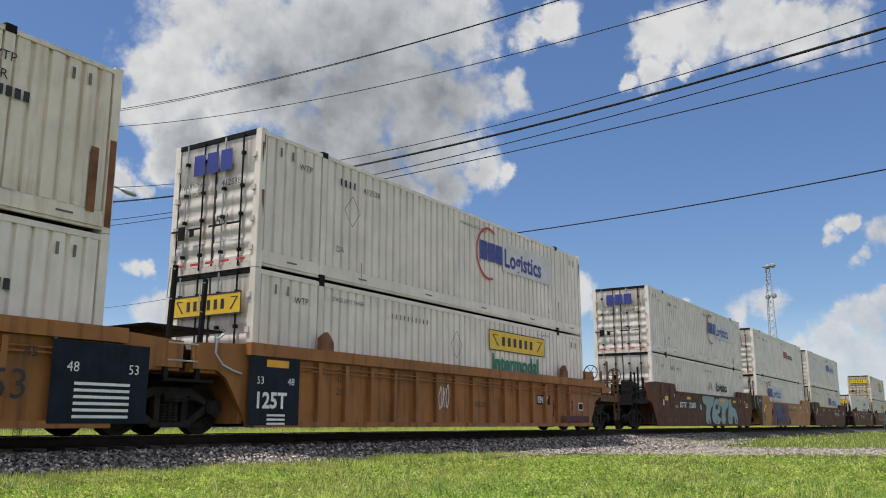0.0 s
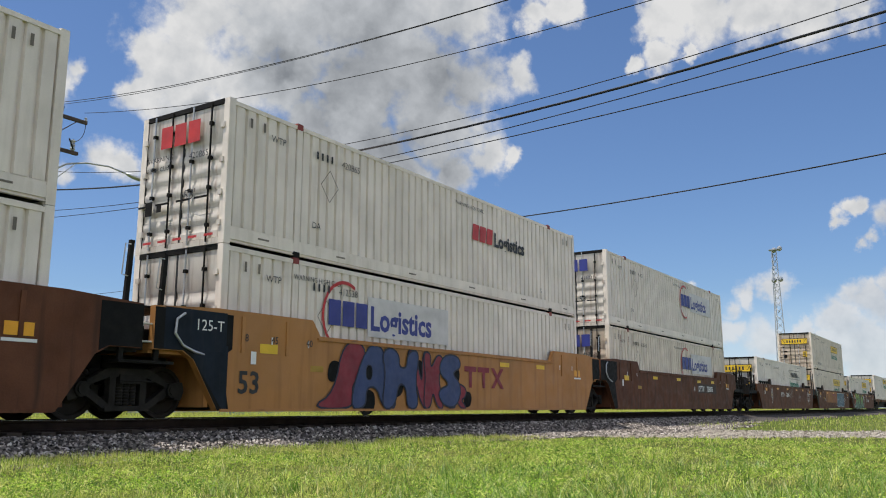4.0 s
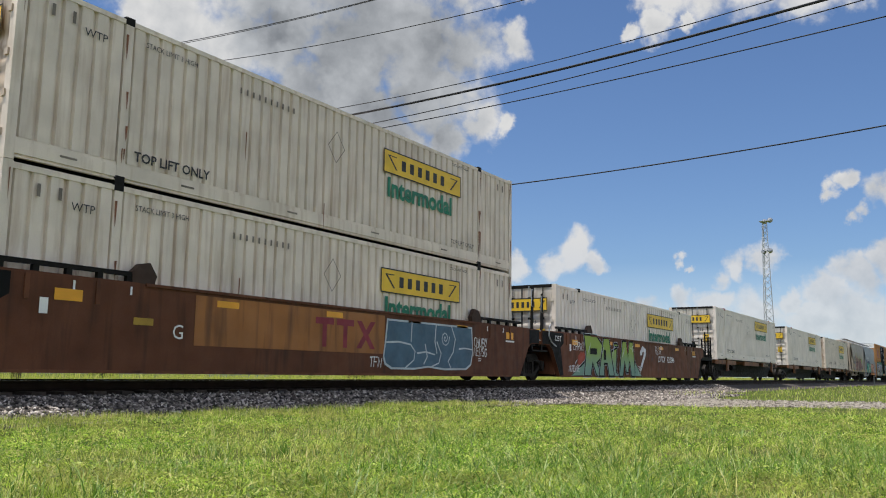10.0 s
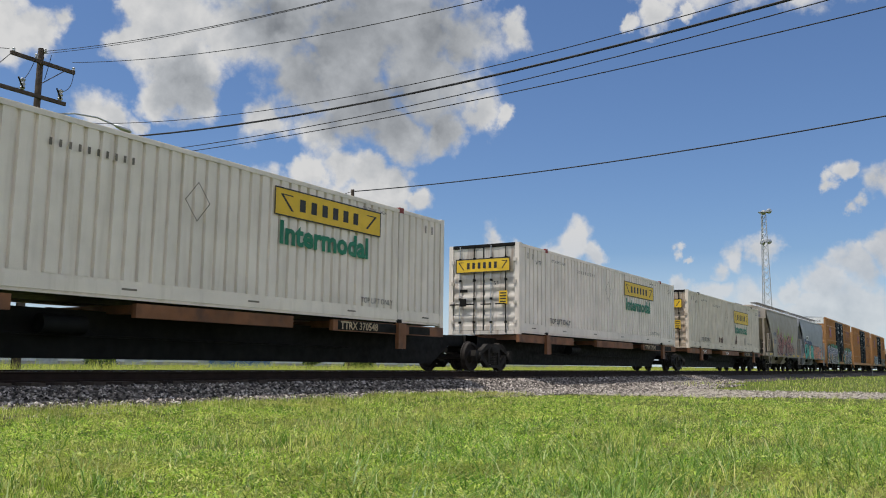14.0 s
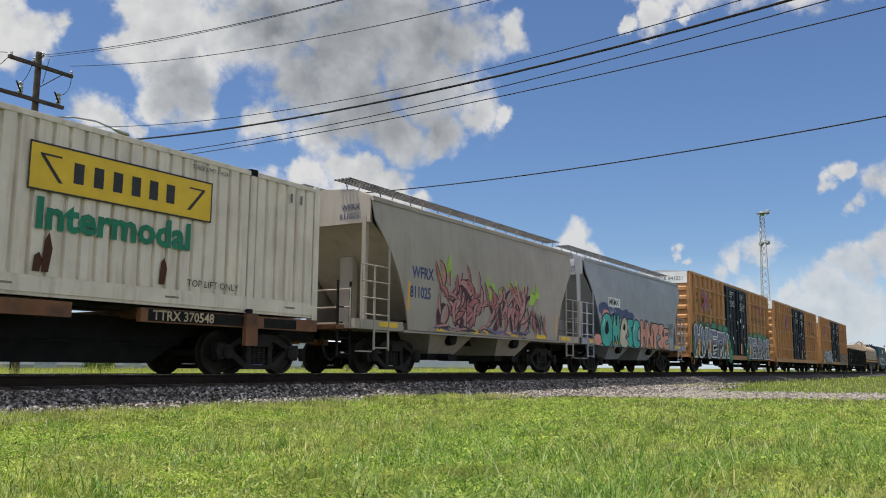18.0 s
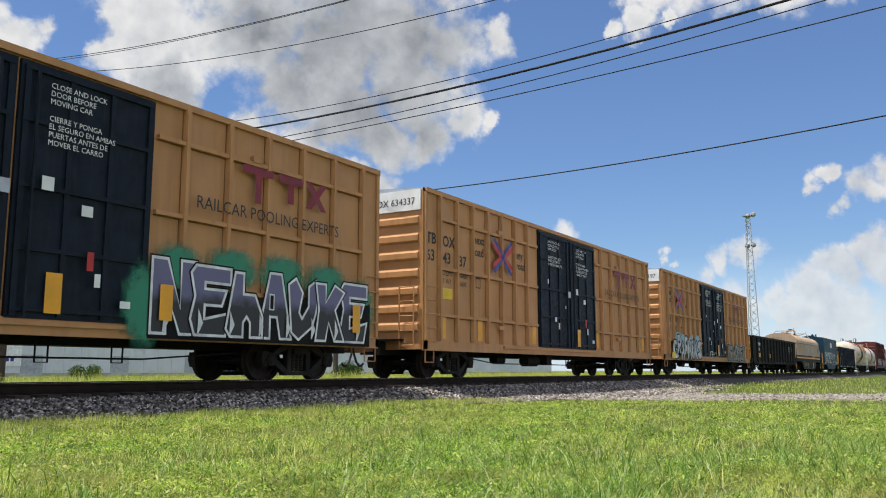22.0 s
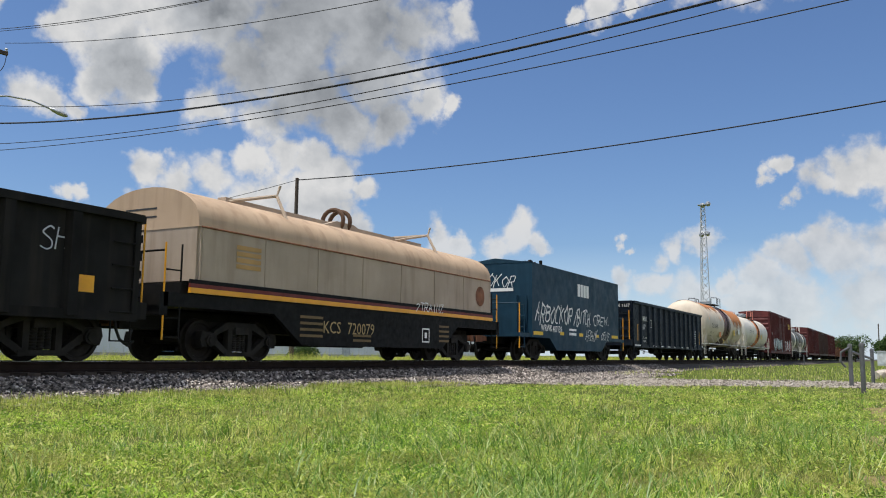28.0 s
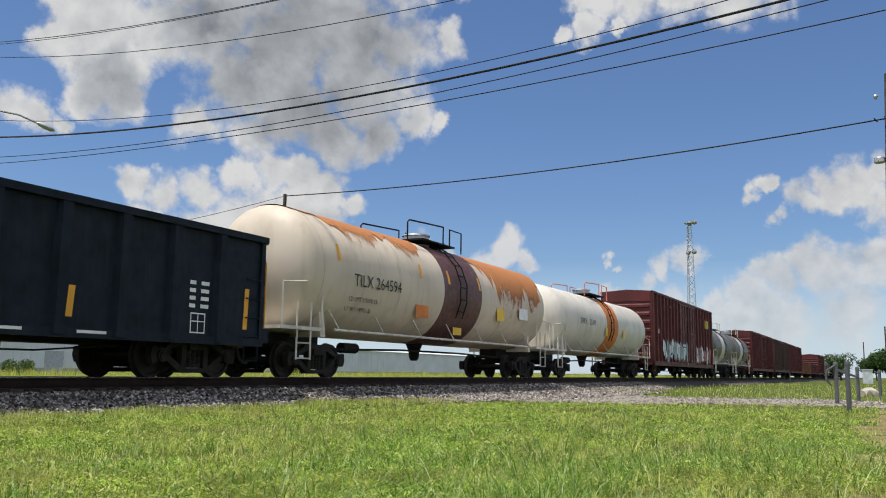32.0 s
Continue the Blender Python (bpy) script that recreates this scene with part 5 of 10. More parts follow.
def paint_strokes(name, runs, w0, w1, material, parent, x, y, z, face="side", label="", knots=True):
    """Sprayed lines with rounded ends; each run lies a hair over the last."""
    bm = bmesh.new()
    lift = 0.0
    for pts in runs:
        for q in ribbon(pts, w0, w1):
            bm.faces.new([bm.verts.new((a, -lift, b) if face == "side" else (-lift, -a, b)) for a, b in q])
        if knots:
            for k, (a, b) in enumerate(pts):
                lift += 0.00006
                r = (w0 + (w1 - w0) * k / max(1, len(pts) - 1)) / 2
                c = [(a + r * math.cos(0.7854 * j), b + r * math.sin(0.7854 * j)) for j in range(8)]
                bm.faces.new([bm.verts.new((p, -lift, q) if face == "side" else (-lift, -p, q)) for p, q in c])
        lift += 0.00025
    return part(name, bm, material, parent, label, pose(x, y, z))


def tag(parent, text, x, y, z, w, h, material, stroke, seed, face="side", slant=0.12, loose=0.07):
    rng = random.Random(seed)
    runs = [r for letter in strokes_of(text, w - slant * h, h, rng, slant, loose) for r in letter]
    return paint_strokes("spray_tag", runs, stroke, stroke * 0.75, material, parent, x, y, z, face)


def stroke(name, pts, width, material, parent, x, y, z, pointed=False, face="side"):
    """One connected painted line; pointed: it swells and tapers like a flame."""
    n = len(pts)
    bm = bmesh.new()
    last = None
    for i, (px, pz) in enumerate(pts):
        a, b = pts[max(0, i - 1)], pts[min(n - 1, i + 1)]
        dx, dz = b[0] - a[0], b[1] - a[1]
        l = math.hypot(dx, dz) or 1.0
        w = width / 2 * (max(0.04, math.sin(math.pi * (0.06 + 0.94 * i / (n - 1))) ** 0.8) if pointed else 1.0)
        ends = [(px - dz / l * w, pz + dx / l * w), (px + dz / l * w, pz - dx / l * w)]
        cur = [bm.verts.new((p, 0, q) if face == "side" else (0, -p, q)) for p, q in ends]
        if last:
            bm.faces.new((last[1], cur[1], cur[0], last[0]))
        last = cur
    return part(name, bm, material, parent, "", pose(x, y, z))


def rounded(path, times=2):
    for _ in range(times):
        out = []
        for (a, b), (c, d) in zip(path, path[1:] + path[:1]):
            out += [(a * 0.75 + c * 0.25, b * 0.75 + d * 0.25), (a * 0.25 + c * 0.75, b * 0.25 + d * 0.75)]
        path = out
    return path


def outline_band(name, path, w_in, w_out, material, parent, x, y, z):
    """A closed painted line along an outline, mitred at its corners."""
    n = len(path)
    area = sum(a[0] * b[1] - b[0] * a[1] for a, b in zip(path, path[1:] + path[:1]))
    turn = 1.0 if area > 0 else -1.0
    bm = bmesh.new()
    rows = []
    for i in range(n):
        p, c, q = path[i - 1], path[i], path[(i + 1) % n]
        d1, d2 = Vector((c[0] - p[0], c[1] - p[1])), Vector((q[0] - c[0], q[1] - c[1]))
        d1.normalize(), d2.normalize()
        n1, n2 = Vector((d1.y, -d1.x)) * turn, Vector((d2.y, -d2.x)) * turn
        m = n1 + n2
        m = n1 if m.length < 0.3 else m / max(0.55, m.length_squared / 2)
        rows.append([bm.verts.new((c[0] + m.x * k, 0, c[1] + m.y * k)) for k in (w_out, -w_in)])
    for a, b in zip(rows, rows[1:] + rows[:1]):
        bm.faces.new((a[0], b[0], b[1], a[1]))
    return part(name, bm, material, parent, "", pose(x, y, z))


# outlines of painted letters on a grid of ten by ten; after a bar come the openings in them
SHAPES = {"H": "00 15 08 29 48 46 66 68 89 98 84 90 60 63 44 30", "U": "08 29 47 34 43 65 68 89 97 84 72 30 11", "V": "09 39 54 79 98 60 40", "E": "08 19 99 97 37 36 86 74 34 32 93 80 10 02 15", "R": "09 69 97 84 63 90 60 43 30 00 15|36 66 65 35", "K": "09 39 36 69 98 65 90 60 43 30 00 15", "A": "00 39 69 90 60 53 33 30|36 46 44 34", "I": "00 16 67 51 80", "i": "27 77 69 39", "M": "00 29 49 55 69 89 92 90 70 64 51 41 34 20", "N": "00 09 39 63 69 99 90 60 35 30", "T": "08 19 89 98 86 65 53 60 20 23 36 16", "e": "02 15 38 69 97 84 53 92 80 20|46 67 65 45", "h": "01 15 29 49 46 76 93 90 60 62 53 42 40 10", "O": "03 17 49 88 94 70 20|46 57 64 43 34", "S": "11 03 54 06 29 89 97 56 94 81 50", "C": "04 29 79 97 66 53 92 70 20", "G": "04 18 49 88 96 66 47 33 52 64 44 45 95 91 70 20", "L": "00 32 49 79 75 53 60", "P": "00 26 29 99 85 90 60 52 40|56 77 75 55", "<": "00 90 99 76", ">": "00 09 29 90"}


def painted(parent, text, spots, y, fills, rim, edge=0.05, soft=False, halo=None, halo_w=0.05, gap=None, shine=None):
    """Painted letters: spots hold for each letter its left edge, foot, width and height."""
    for i, (ch, (x0, z0, w, h)) in enumerate(zip(text, spots)):
        yy = y - 0.007 * (i % 3)
        paths = [[(x0 + int(p[0]) / 9 * w, z0 + int(p[1]) / 9 * h) for p in run.split()] for run in SHAPES[ch].split("|")]
        if soft:
            paths = [rounded(p) for p in paths]
        fill = fills[i % len(fills)]
        if halo:
            outline_band("graffiti_shadow", paths[0], 0.0, edge + halo_w, halo, parent, 0, yy + 0.002, 0)
        flat("graffiti_letter", [paths[0]], fill, parent, 0, yy, 0)
        outline_band("graffiti_rim", paths[0], edge * 0.5, edge, rim, parent, 0, yy - 0.0015, 0)
        for hole in paths[1:]:
            flat("graffiti_opening", [hole], gap or rim, parent, 0, yy - 0.002, 0)
            outline_band("graffiti_rim", hole, edge * 0.2, edge * 0.6, rim, parent, 0, yy - 0.003, 0)
        if shine:
            stroke("graffiti_glint", [(x0 + w * (0.20 + 0.05 * k), z0 + h * (0.55 + 0.09 * k)) for k in range(4)], 0.05, shine, parent, 0, yy - 0.004, 0, True)


SPRAYS = {}


def spray_mat(colour):
    """Sprayed haze: dense in the middle, thinning out in specks towards its edge."""
    if colour in SPRAYS:
        return SPRAYS[colour]
    m = bpy.data.materials.new("sprayed_haze")
    m.use_nodes = True
    nt = m.node_tree
    N, L = nt.nodes.new, nt.links.new
    b, out = nt.nodes["Principled BSDF"], nt.nodes["Material Output"]
    tc, off, flatten, ln, ns, fine, ad, rg, mix, clear = N("ShaderNodeTexCoord"), N("ShaderNodeVectorMath"), N("ShaderNodeVectorMath"), N("ShaderNodeVectorMath"), N("ShaderNodeTexNoise"), N("ShaderNodeTexNoise"), N("ShaderNodeMath"), N("ShaderNodeMapRange"), N("ShaderNodeMixShader"), N("ShaderNodeBsdfTransparent")
    off.operation, flatten.operation, ln.operation = "SUBTRACT", "MULTIPLY", "LENGTH"
    off.inputs[1].default_value, flatten.inputs[1].default_value = (0.5, 0.5, 0.5), (1, 0, 1)
    L(tc.outputs["Generated"], off.inputs[0]), L(off.outputs[0], flatten.inputs[0]), L(flatten.outputs[0], ln.inputs[0])
    L(tc.outputs["Object"], ns.inputs["Vector"])
    ns.inputs["Scale"].default_value, ns.inputs["Detail"].default_value = 5.0, 6.0
    ad.operation = "MULTIPLY_ADD"
    L(ns.outputs["Fac"], ad.inputs[0])
    ad.inputs[1].default_value = 0.35
    L(ln.outputs["Value"], ad.inputs[2])
    rg.interpolation_type = "SMOOTHSTEP"
    L(ad.outputs[0], rg.inputs["Value"])
    for k, v in zip(("From Min", "From Max", "To Min", "To Max"), (0.38, 0.64, 1.0, 0.0)):
        rg.inputs[k].default_value = v
    b.inputs["Base Color"].default_value, b.inputs["Roughness"].default_value = (*colour, 1), 0.65
    L(rg.outputs[0], mix.inputs[0]), L(clear.outputs[0], mix.inputs[1]), L(b.outputs[0], mix.inputs[2])
    L(mix.outputs[0], out.inputs["Surface"])
    SPRAYS[colour] = m
    return m


def rust_bloom(name, thin, thick):
    """Rust that bleeds through paint: dense at the crown, breaking up in specks and runs lower down."""
    m = bpy.data.materials.new(name)
    m.use_nodes = True
    nt = m.node_tree
    N, L = nt.nodes.new, nt.links.new
    b, out = nt.nodes["Principled BSDF"], nt.nodes["Material Output"]
    tc, sep, stretch, ns, ad, rg, tone, mix, clear = N("ShaderNodeTexCoord"), N("ShaderNodeSeparateXYZ"), N("ShaderNodeMapping"), N("ShaderNodeTexNoise"), N("ShaderNodeMath"), N("ShaderNodeMapRange"), N("ShaderNodeMix"), N("ShaderNodeMixShader"), N("ShaderNodeBsdfTransparent")
    L(tc.outputs["Generated"], sep.inputs[0])
    stretch.inputs["Scale"].default_value = (1.6, 1.0, 0.7)
    L(tc.outputs["Object"], stretch.inputs[0]), L(stretch.outputs[0], ns.inputs["Vector"])
    ns.inputs["Scale"].default_value, ns.inputs["Detail"].default_value, ns.inputs["Roughness"].default_value = 2.2, 9.0, 0.68
    ad.operation = "MULTIPLY_ADD"
    L(ns.outputs["Fac"], ad.inputs[0])
    ad.inputs[1].default_value = 1.5
    L(sep.outputs["Z"], ad.inputs[2])
    rg.interpolation_type = "SMOOTHSTEP"
    L(ad.outputs[0], rg.inputs["Value"])
    rg.inputs["From Min"].default_value, rg.inputs["From Max"].default_value = 0.95, 1.40
    tone.data_type = "RGBA"
    L(ns.outputs["Fac"], tone.inputs["Factor"])
    tone.inputs["A"].default_value, tone.inputs["B"].default_value = (*thin, 1), (*thick, 1)
    L(tone.outputs["Result"], b.inputs["Base Color"])
    b.inputs["Roughness"].default_value = 0.85
    L(rg.outputs[0], mix.inputs[0]), L(clear.outputs[0], mix.inputs[1]), L(b.outputs[0], mix.inputs[2])
    L(mix.outputs[0], out.inputs["Surface"])
    return m


def fading_paint(name, low, high, z0, z1, rough=0.55):
    """Two spray colours that run into each other up the piece."""
    m = bpy.data.materials.new(name)
    m.use_nodes = True
    nt = m.node_tree
    N, L = nt.nodes.new, nt.links.new
    tc, sep, rg, mx, ns, ad = N("ShaderNodeTexCoord"), N("ShaderNodeSeparateXYZ"), N("ShaderNodeMapRange"), N("ShaderNodeMix"), N("ShaderNodeTexNoise"), N("ShaderNodeMath")
    L(tc.outputs["Object"], sep.inputs[0])
    L(tc.outputs["Object"], ns.inputs["Vector"])
    ns.inputs["Scale"].default_value = 3.0
    ad.operation = "MULTIPLY_ADD"
    L(ns.outputs["Fac"], ad.inputs[0])
    ad.inputs[1].default_value = 0.4
    L(sep.outputs["Z"], ad.inputs[2])
    L(ad.outputs[0], rg.inputs["Value"])
    rg.inputs["From Min"].default_value, rg.inputs["From Max"].default_value = z0 + 0.2, z1 + 0.2
    mx.data_type = "RGBA"
    L(rg.outputs[0], mx.inputs["Factor"])
    mx.inputs["A"].default_value, mx.inputs["B"].default_value = (*low, 1), (*high, 1)
    L(mx.outputs["Result"], nt.nodes["Principled BSDF"].inputs["Base Color"])
    nt.nodes["Principled BSDF"].inputs["Roughness"].default_value = rough
    return m


def spray_haze(parent, spots, material, y, seed):
    """Soft sprayed patches: ragged-edged flat ovals (x, z, half width, half height)."""
    rng = random.Random(seed)
    for i, (a, b, rx, rz) in enumerate(spots):
        p = []
        for k in range(20):
            q = 1 + rng.uniform(-0.12, 0.12)
            p.append((a + rx * q * math.cos(0.314159 * k), b + rz * q * math.sin(0.314159 * k)))
        flat("sprayed_haze", [p], material, parent, 0, y - 0.0006 * i, 0)


# -- well cars --
def well_side(kind, near, far, xn, xf, raised=True):
    """Outline (x, z) of a side sill; near and far are 'joint' or 'coupler'."""
    top, high = ((1.66, 1.98) if raised else (1.60, 1.62)) if kind == "smooth" else (1.70, 1.70)
    low = [(-0.15, 0.13), (CL + 0.15, 0.13)]
    end = (1.90 if raised else 1.60) if kind == "smooth" else 1.62
    right = [(CL + 0.75, 1.02), (CL + 1.0, 1.16), (xf, 1.16), (xf, end)]
    left = [(xn, end), (xn, 1.16), (-1.0, 1.16), (-0.75, 1.02)]
    if kind == "smooth":
        crown = [(CL + 0.2, high), (CL - 2.25, high), (CL - 2.45, top), (2.6, top), (2.35, high), (-0.2, high)]
    else:
        crown = [(CL + 0.2, top), (-0.2, top)]
    return low + right + crown + left


def make_well(u, kind, paint, near, far, gap_n, gap_f, label, raised=True, group="well cars of the train"):
    """One unit of a double-stack well car; the container sits from x = 0 to 53 feet."""
    w = thing("well_car", label, "well car", group)
    on_train(w, u)
    xn = -gap_n / 2 + 0.12 if near == "joint" else -3.0
    xf = CL + gap_f / 2 - 0.12 if far == "joint" else CL + 3.0
    poly = well_side(kind, near, far, xn if near == "joint" else -1.25, xf if far == "joint" else CL + 1.25, raised)
    lip = 1.88 if raised else 1.58
    for s in (-1, 1):
        y0, y1 = (-1.50, -1.36) if s < 0 else (1.36, 1.50)
        if kind == "ribbed":
            y0, y1 = (-1.44, -1.36) if s < 0 else (1.36, 1.44)
        part("side_sill", prism(bmesh.new(), poly, "y", y0, y1), paint, w)
        yo, yi = (-1.50, -1.56) if s < 0 else (1.50, 1.56)
        if kind == "ribbed":
            yo = -1.44 if s < 0 else 1.44
        if kind == "ribbed":
            part("top_chord", box(bmesh.new(), -0.3, CL + (1.3 if far == "coupler" else 0.3), min(yo, yi) - 0.02, max(yo, yi), 1.48, 1.72), paint, w)
            for q in (1.26, 1.34):
                part("conduit", rod(bmesh.new(), (0.6, min(yo, yi) + 0.03 if s < 0 else max(yo, yi) - 0.03, q), (CL + 0.6, min(yo, yi) + 0.03 if s < 0 else max(yo, yi) - 0.03, q - 0.03), 0.014, 6), paint, w)
            part("bottom_chord", box(bmesh.new(), -0.1, CL + 0.1, min(yo, yi), max(yo, yi), 0.13, 0.24), paint, w)
            for i in range(15):
                x = 1.75 + i * 0.905
                shared("rib", ("well_rib", s), lambda bm: prism(bm, [(-0.05, 0.24), (0.05, 0.24), (0.05, 1.44), (-0.05, 1.44)], "y", min(yo, yi) + 0.01, max(yo, yi)), paint, w, "", pose(x, 0, 0))
        else:
            part("top_flange", prism(bmesh.new(), [(2.5, 1.57), (CL - 2.4, 1.57), (CL - 2.4, 1.62), (2.5, 1.62)], "y", min(yo, yi) + 0.015, max(yo, yi)), paint, w)
            part("bottom_flange", box(bmesh.new(), -0.1, CL + 0.1, min(yo, yi) + 0.03, max(yo, yi), 0.12, 0.17), paint, w)
            for x in (0.4, 1.6, CL - 1.7, CL - 0.5):
                shared("end_stiffener", ("well_stiff", s, raised), lambda bm: box(bm, -0.04, 0.04, min(yo, yi) + 0.035, max(yo, yi), 1.20, lip), paint, w, "", pose(x, 0, 0))
    part("well_floor", box(bmesh.new(), -0.2, CL + 0.2, -1.36, 1.36, 0.16, 0.35), STEEL_DARK, w)
    for x, hx, end in ((-0.3, xn, near), (CL + 0.3, xf, far)):
        lo, hi = min(x, hx), max(x, hx)
        part("bulkhead", box(bmesh.new(), x - 0.05, x + 0.05, -1.36, 1.36, 0.2, 1.4), paint, w)
        part("end_deck", box(bmesh.new(), lo, hi, -1.36, 1.36, 1.10, 1.26), STEEL_DARK if paint is BROWN else paint, w)
        part("centre_sill", box(bmesh.new(), lo - 0.1, hi + 0.1, -0.3, 0.3, 0.82, 1.10), STEEL_DARK, w)
    d = -1 if near == "coupler" else 0
    if near == "joint":
        make_truck(w, -gap_n / 2, 0.455)
        g = -gap_n / 2
        for dx, top in ((-0.45, 2.95), (0.25, 2.80)):
            post = part("guide_post", prism(bmesh.new(), [(g + dx - 0.045, 0.95), (g + dx + 0.045, 0.95), (g + dx + 0.13, top), (g + dx + 0.05, top)], "y", -1.42, -1.36), STEEL_DARK, w, "dark steel guide post")
            part("hand_loop", tube(bmesh.new(), [(g + dx + 0.05, -1.43, top - 0.08), (g + dx - 0.06, -1.44, top - 0.08), (g + dx - 0.10, -1.44, top - 0.60), (g + dx + 0.02, -1.43, top - 0.62)], 0.011, 6), GALV, post)
        part("hose", tube(bmesh.new(), [(g + 0.75, -1.50, 1.82), (g + 0.55, -1.54, 1.70), (g + 0.52, -1.55, 1.45), (g + 0.70, -1.55, 1.25), (g + 0.98, -1.53, 1.16), (g + 1.25, -1.48, 1.12)], 0.024, 8), GALV, w, "pale grey air hose")
        for q in (0.62, 0.95, 1.28, 1.58):
            part("rung", rod(bmesh.new(), (g - 0.45, -1.44, q), (g + 0.22, -1.44, q), 0.017, 6), GALV if q > 1 else STEEL_DARK, w)
        part("crossover_step", box(bmesh.new(), g - 0.5, g + 0.6, -1.45, -1.15, 0.92, 0.97), STEEL_DARK, w)
        part("valve_box", box(bmesh.new(), g - 0.35, g + 0.1, -1.25, -0.85, 1.15, 1.55), STEEL_DARK, w)
        part("brake_cylinder", rod(bmesh.new(), (g + 0.1, -1.05, 1.38), (g + 0.75, -1.05, 1.38), 0.15, 12), STEEL_DARK, w)
        part("crossover_grating", box(bmesh.new(), g - 0.8, g + 0.9, -1.3, 1.3, lip - 0.02, lip + 0.02), STEEL_DARK, w)
        if kind == "smooth":
            flat("end_panel", [[(xn, 1.17), (-0.98, 1.17), (-0.74, 1.02), (-0.15, 0.14), (0.12, 0.14), (-0.1, 1.1), (0.15, 1.25), (0.15, lip), (xn, lip)]], BLACK, w, 0, -1.506, 0, label="dark grimy end panel")
    if far == "joint" and kind == "smooth":
        flat("end_panel", [[(xf, 1.17), (xf, lip), (CL + 0.80, lip), (CL + 0.80, 1.08), (CL + 0.98, 1.17)]], BLACK, w, 0, -1.506, 0, label="dark grimy end panel")
    for end, s in ((near, -1), (far, 1)):
        if end != "coupler":
            continue
        base = 0.0 if s < 0 else CL
        make_truck(w, base + s * 1.75, 0.42)
        make_coupler(w, base + s * 3.0, s)
        # the tan paint darkened for the shade at the car end, with grime
        metal = mat("grimy_shaded_tan", (0.105, 0.052, 0.022), 0.75, var=0.3, dirt=(0.03, 0.02, 0.014), amount=0.7) if kind == "ribbed" else STEEL_DARK
        for yy in (-1.38, 1.38):
            part("deck_beam", box(bmesh.new(), min(base + s * 1.2, base + s * 3.0), max(base + s * 1.2, base + s * 3.0), yy - 0.06, yy + 0.06, 1.02, 1.20), metal, w)
            for dx, tall in ((1.45, 2.10), (2.05, 2.50)):
                part("guide_post", box(bmesh.new(), base + s * dx - 0.035, base + s * dx + 0.035, yy - 0.03, yy + 0.03, 1.2, tall), metal, w, "upright steel guide post")
        for q in (1.45, 1.68):
            part("deck_rail", rod(bmesh.new(), (base + s * 1.45, -1.38, q), (base + s * 2.98, -1.38, q), 0.02, 6), metal, w)
        part("pipe", tube(bmesh.new(), [(base + s * 1.3, -1.2, 1.5), (base + s * 1.7, -1.25, 1.35), (base + s * 2.2, -1.2, 1.42), (base + s * 2.7, -1.1, 1.3)], 0.035, 8), STEEL_DARK, w)
        part("end_sill", box(bmesh.new(), base + s * 3.02 - 0.06, base + s * 3.02 + 0.06, -1.45, 1.45, 0.95, 1.35), metal, w)
        for yy in (-1.42, 1.42):
            for k, dx in enumerate((2.55, 2.98)):
                part("ladder_stile", box(bmesh.new(), base + s * dx - 0.025, base + s * dx + 0.025, yy - 0.03, yy + 0.03, 0.35, 2.25), metal, w)
            for q in (0.4, 0.75, 1.1, 1.45, 1.8, 2.2):
                part("rung", rod(bmesh.new(), (base + s * 2.55, yy, q), (base + s * 2.98, yy, q), 0.016, 6), metal, w)
        for q in (1.55, 1.85):
            part("handrail", rod(bmesh.new(), (base + s * 2.98, -1.4, q), (base + s * 2.98, 1.4, q), 0.018, 6), metal, w)
        part("walkway", box(bmesh.new(), base + s * 2.4 - 0.3, base + s * 2.4 + 0.3, -1.4, 1.4, 1.28, 1.33), STEEL_DARK, w)
        for yy in (-0.75, -0.3, 0.55):
            part("brake_gear", box(bmesh.new(), base + s * 1.6 - 0.25, base + s * 1.6 + 0.25, yy - 0.18, yy + 0.18, 1.26, 1.75 + 0.3 * abs(yy)), STEEL_DARK, w)
        if kind == "ribbed":
            part("container_guide", box(bmesh.new(), base + s * 0.12, base + s * 0.85, -1.32, -0.62, 1.72, 2.04) if s > 0 else box(bmesh.new(), base - 0.85, base - 0.12, -1.32, -0.62, 1.72, 2.04), paint, w)
            part("chord_end", prism(bmesh.new(), [(base + s * 1.2, 1.30), (base + s * 2.0, 1.36), (base + s * 2.0, 1.46), (base + s * 1.2, 1.66)], "y", -1.50, -1.40), paint, w)
            for k in range(3):
                part("pipe_run", tube(bmesh.new(), [(base + s * 0.2, -1.47 - 0.01 * k, 1.34 - 0.05 * k), (base + s * 0.9, -1.47 - 0.01 * k, 1.30 - 0.05 * k), (base + s * 1.5, -1.42, 1.42 - 0.06 * k), (base + s * 2.1, -1.30, 1.38 - 0.06 * k)], 0.014, 6), GALV if k == 1 else metal, w)
        else:
            for k, (px, pz, pr) in enumerate(((0.9, 1.52, 0.07), (1.0, 1.36, 0.05), (1.1, 1.30, 0.04))):
                part("pipe_run", tube(bmesh.new(), [(base + s * px, -1.30, pz), (base + s * (px + 0.5), -1.36, pz + 0.04), (base + s * (px + 1.1), -1.34, pz - 0.05), (base + s * (px + 1.7), -1.22, pz - 0.12)], pr, 8), STEEL_DARK, w)
            part("valve_body", lathe(bmesh.new(), [(-1.42, 0.06), (-1.38, 0.13), (-1.22, 0.15), (-1.10, 0.10)], 12, "y", (base + s * 1.25, 0, 1.50)), STEEL_DARK, w)
            part("corner_bracket", prism(bmesh.new(), [(base + s * 0.55, 0.30), (base + s * 0.85, 0.30), (base + s * 0.75, 0.62), (base + s * 0.60, 0.62)], "y", -1.46, -1.40), STEEL_DARK, w)
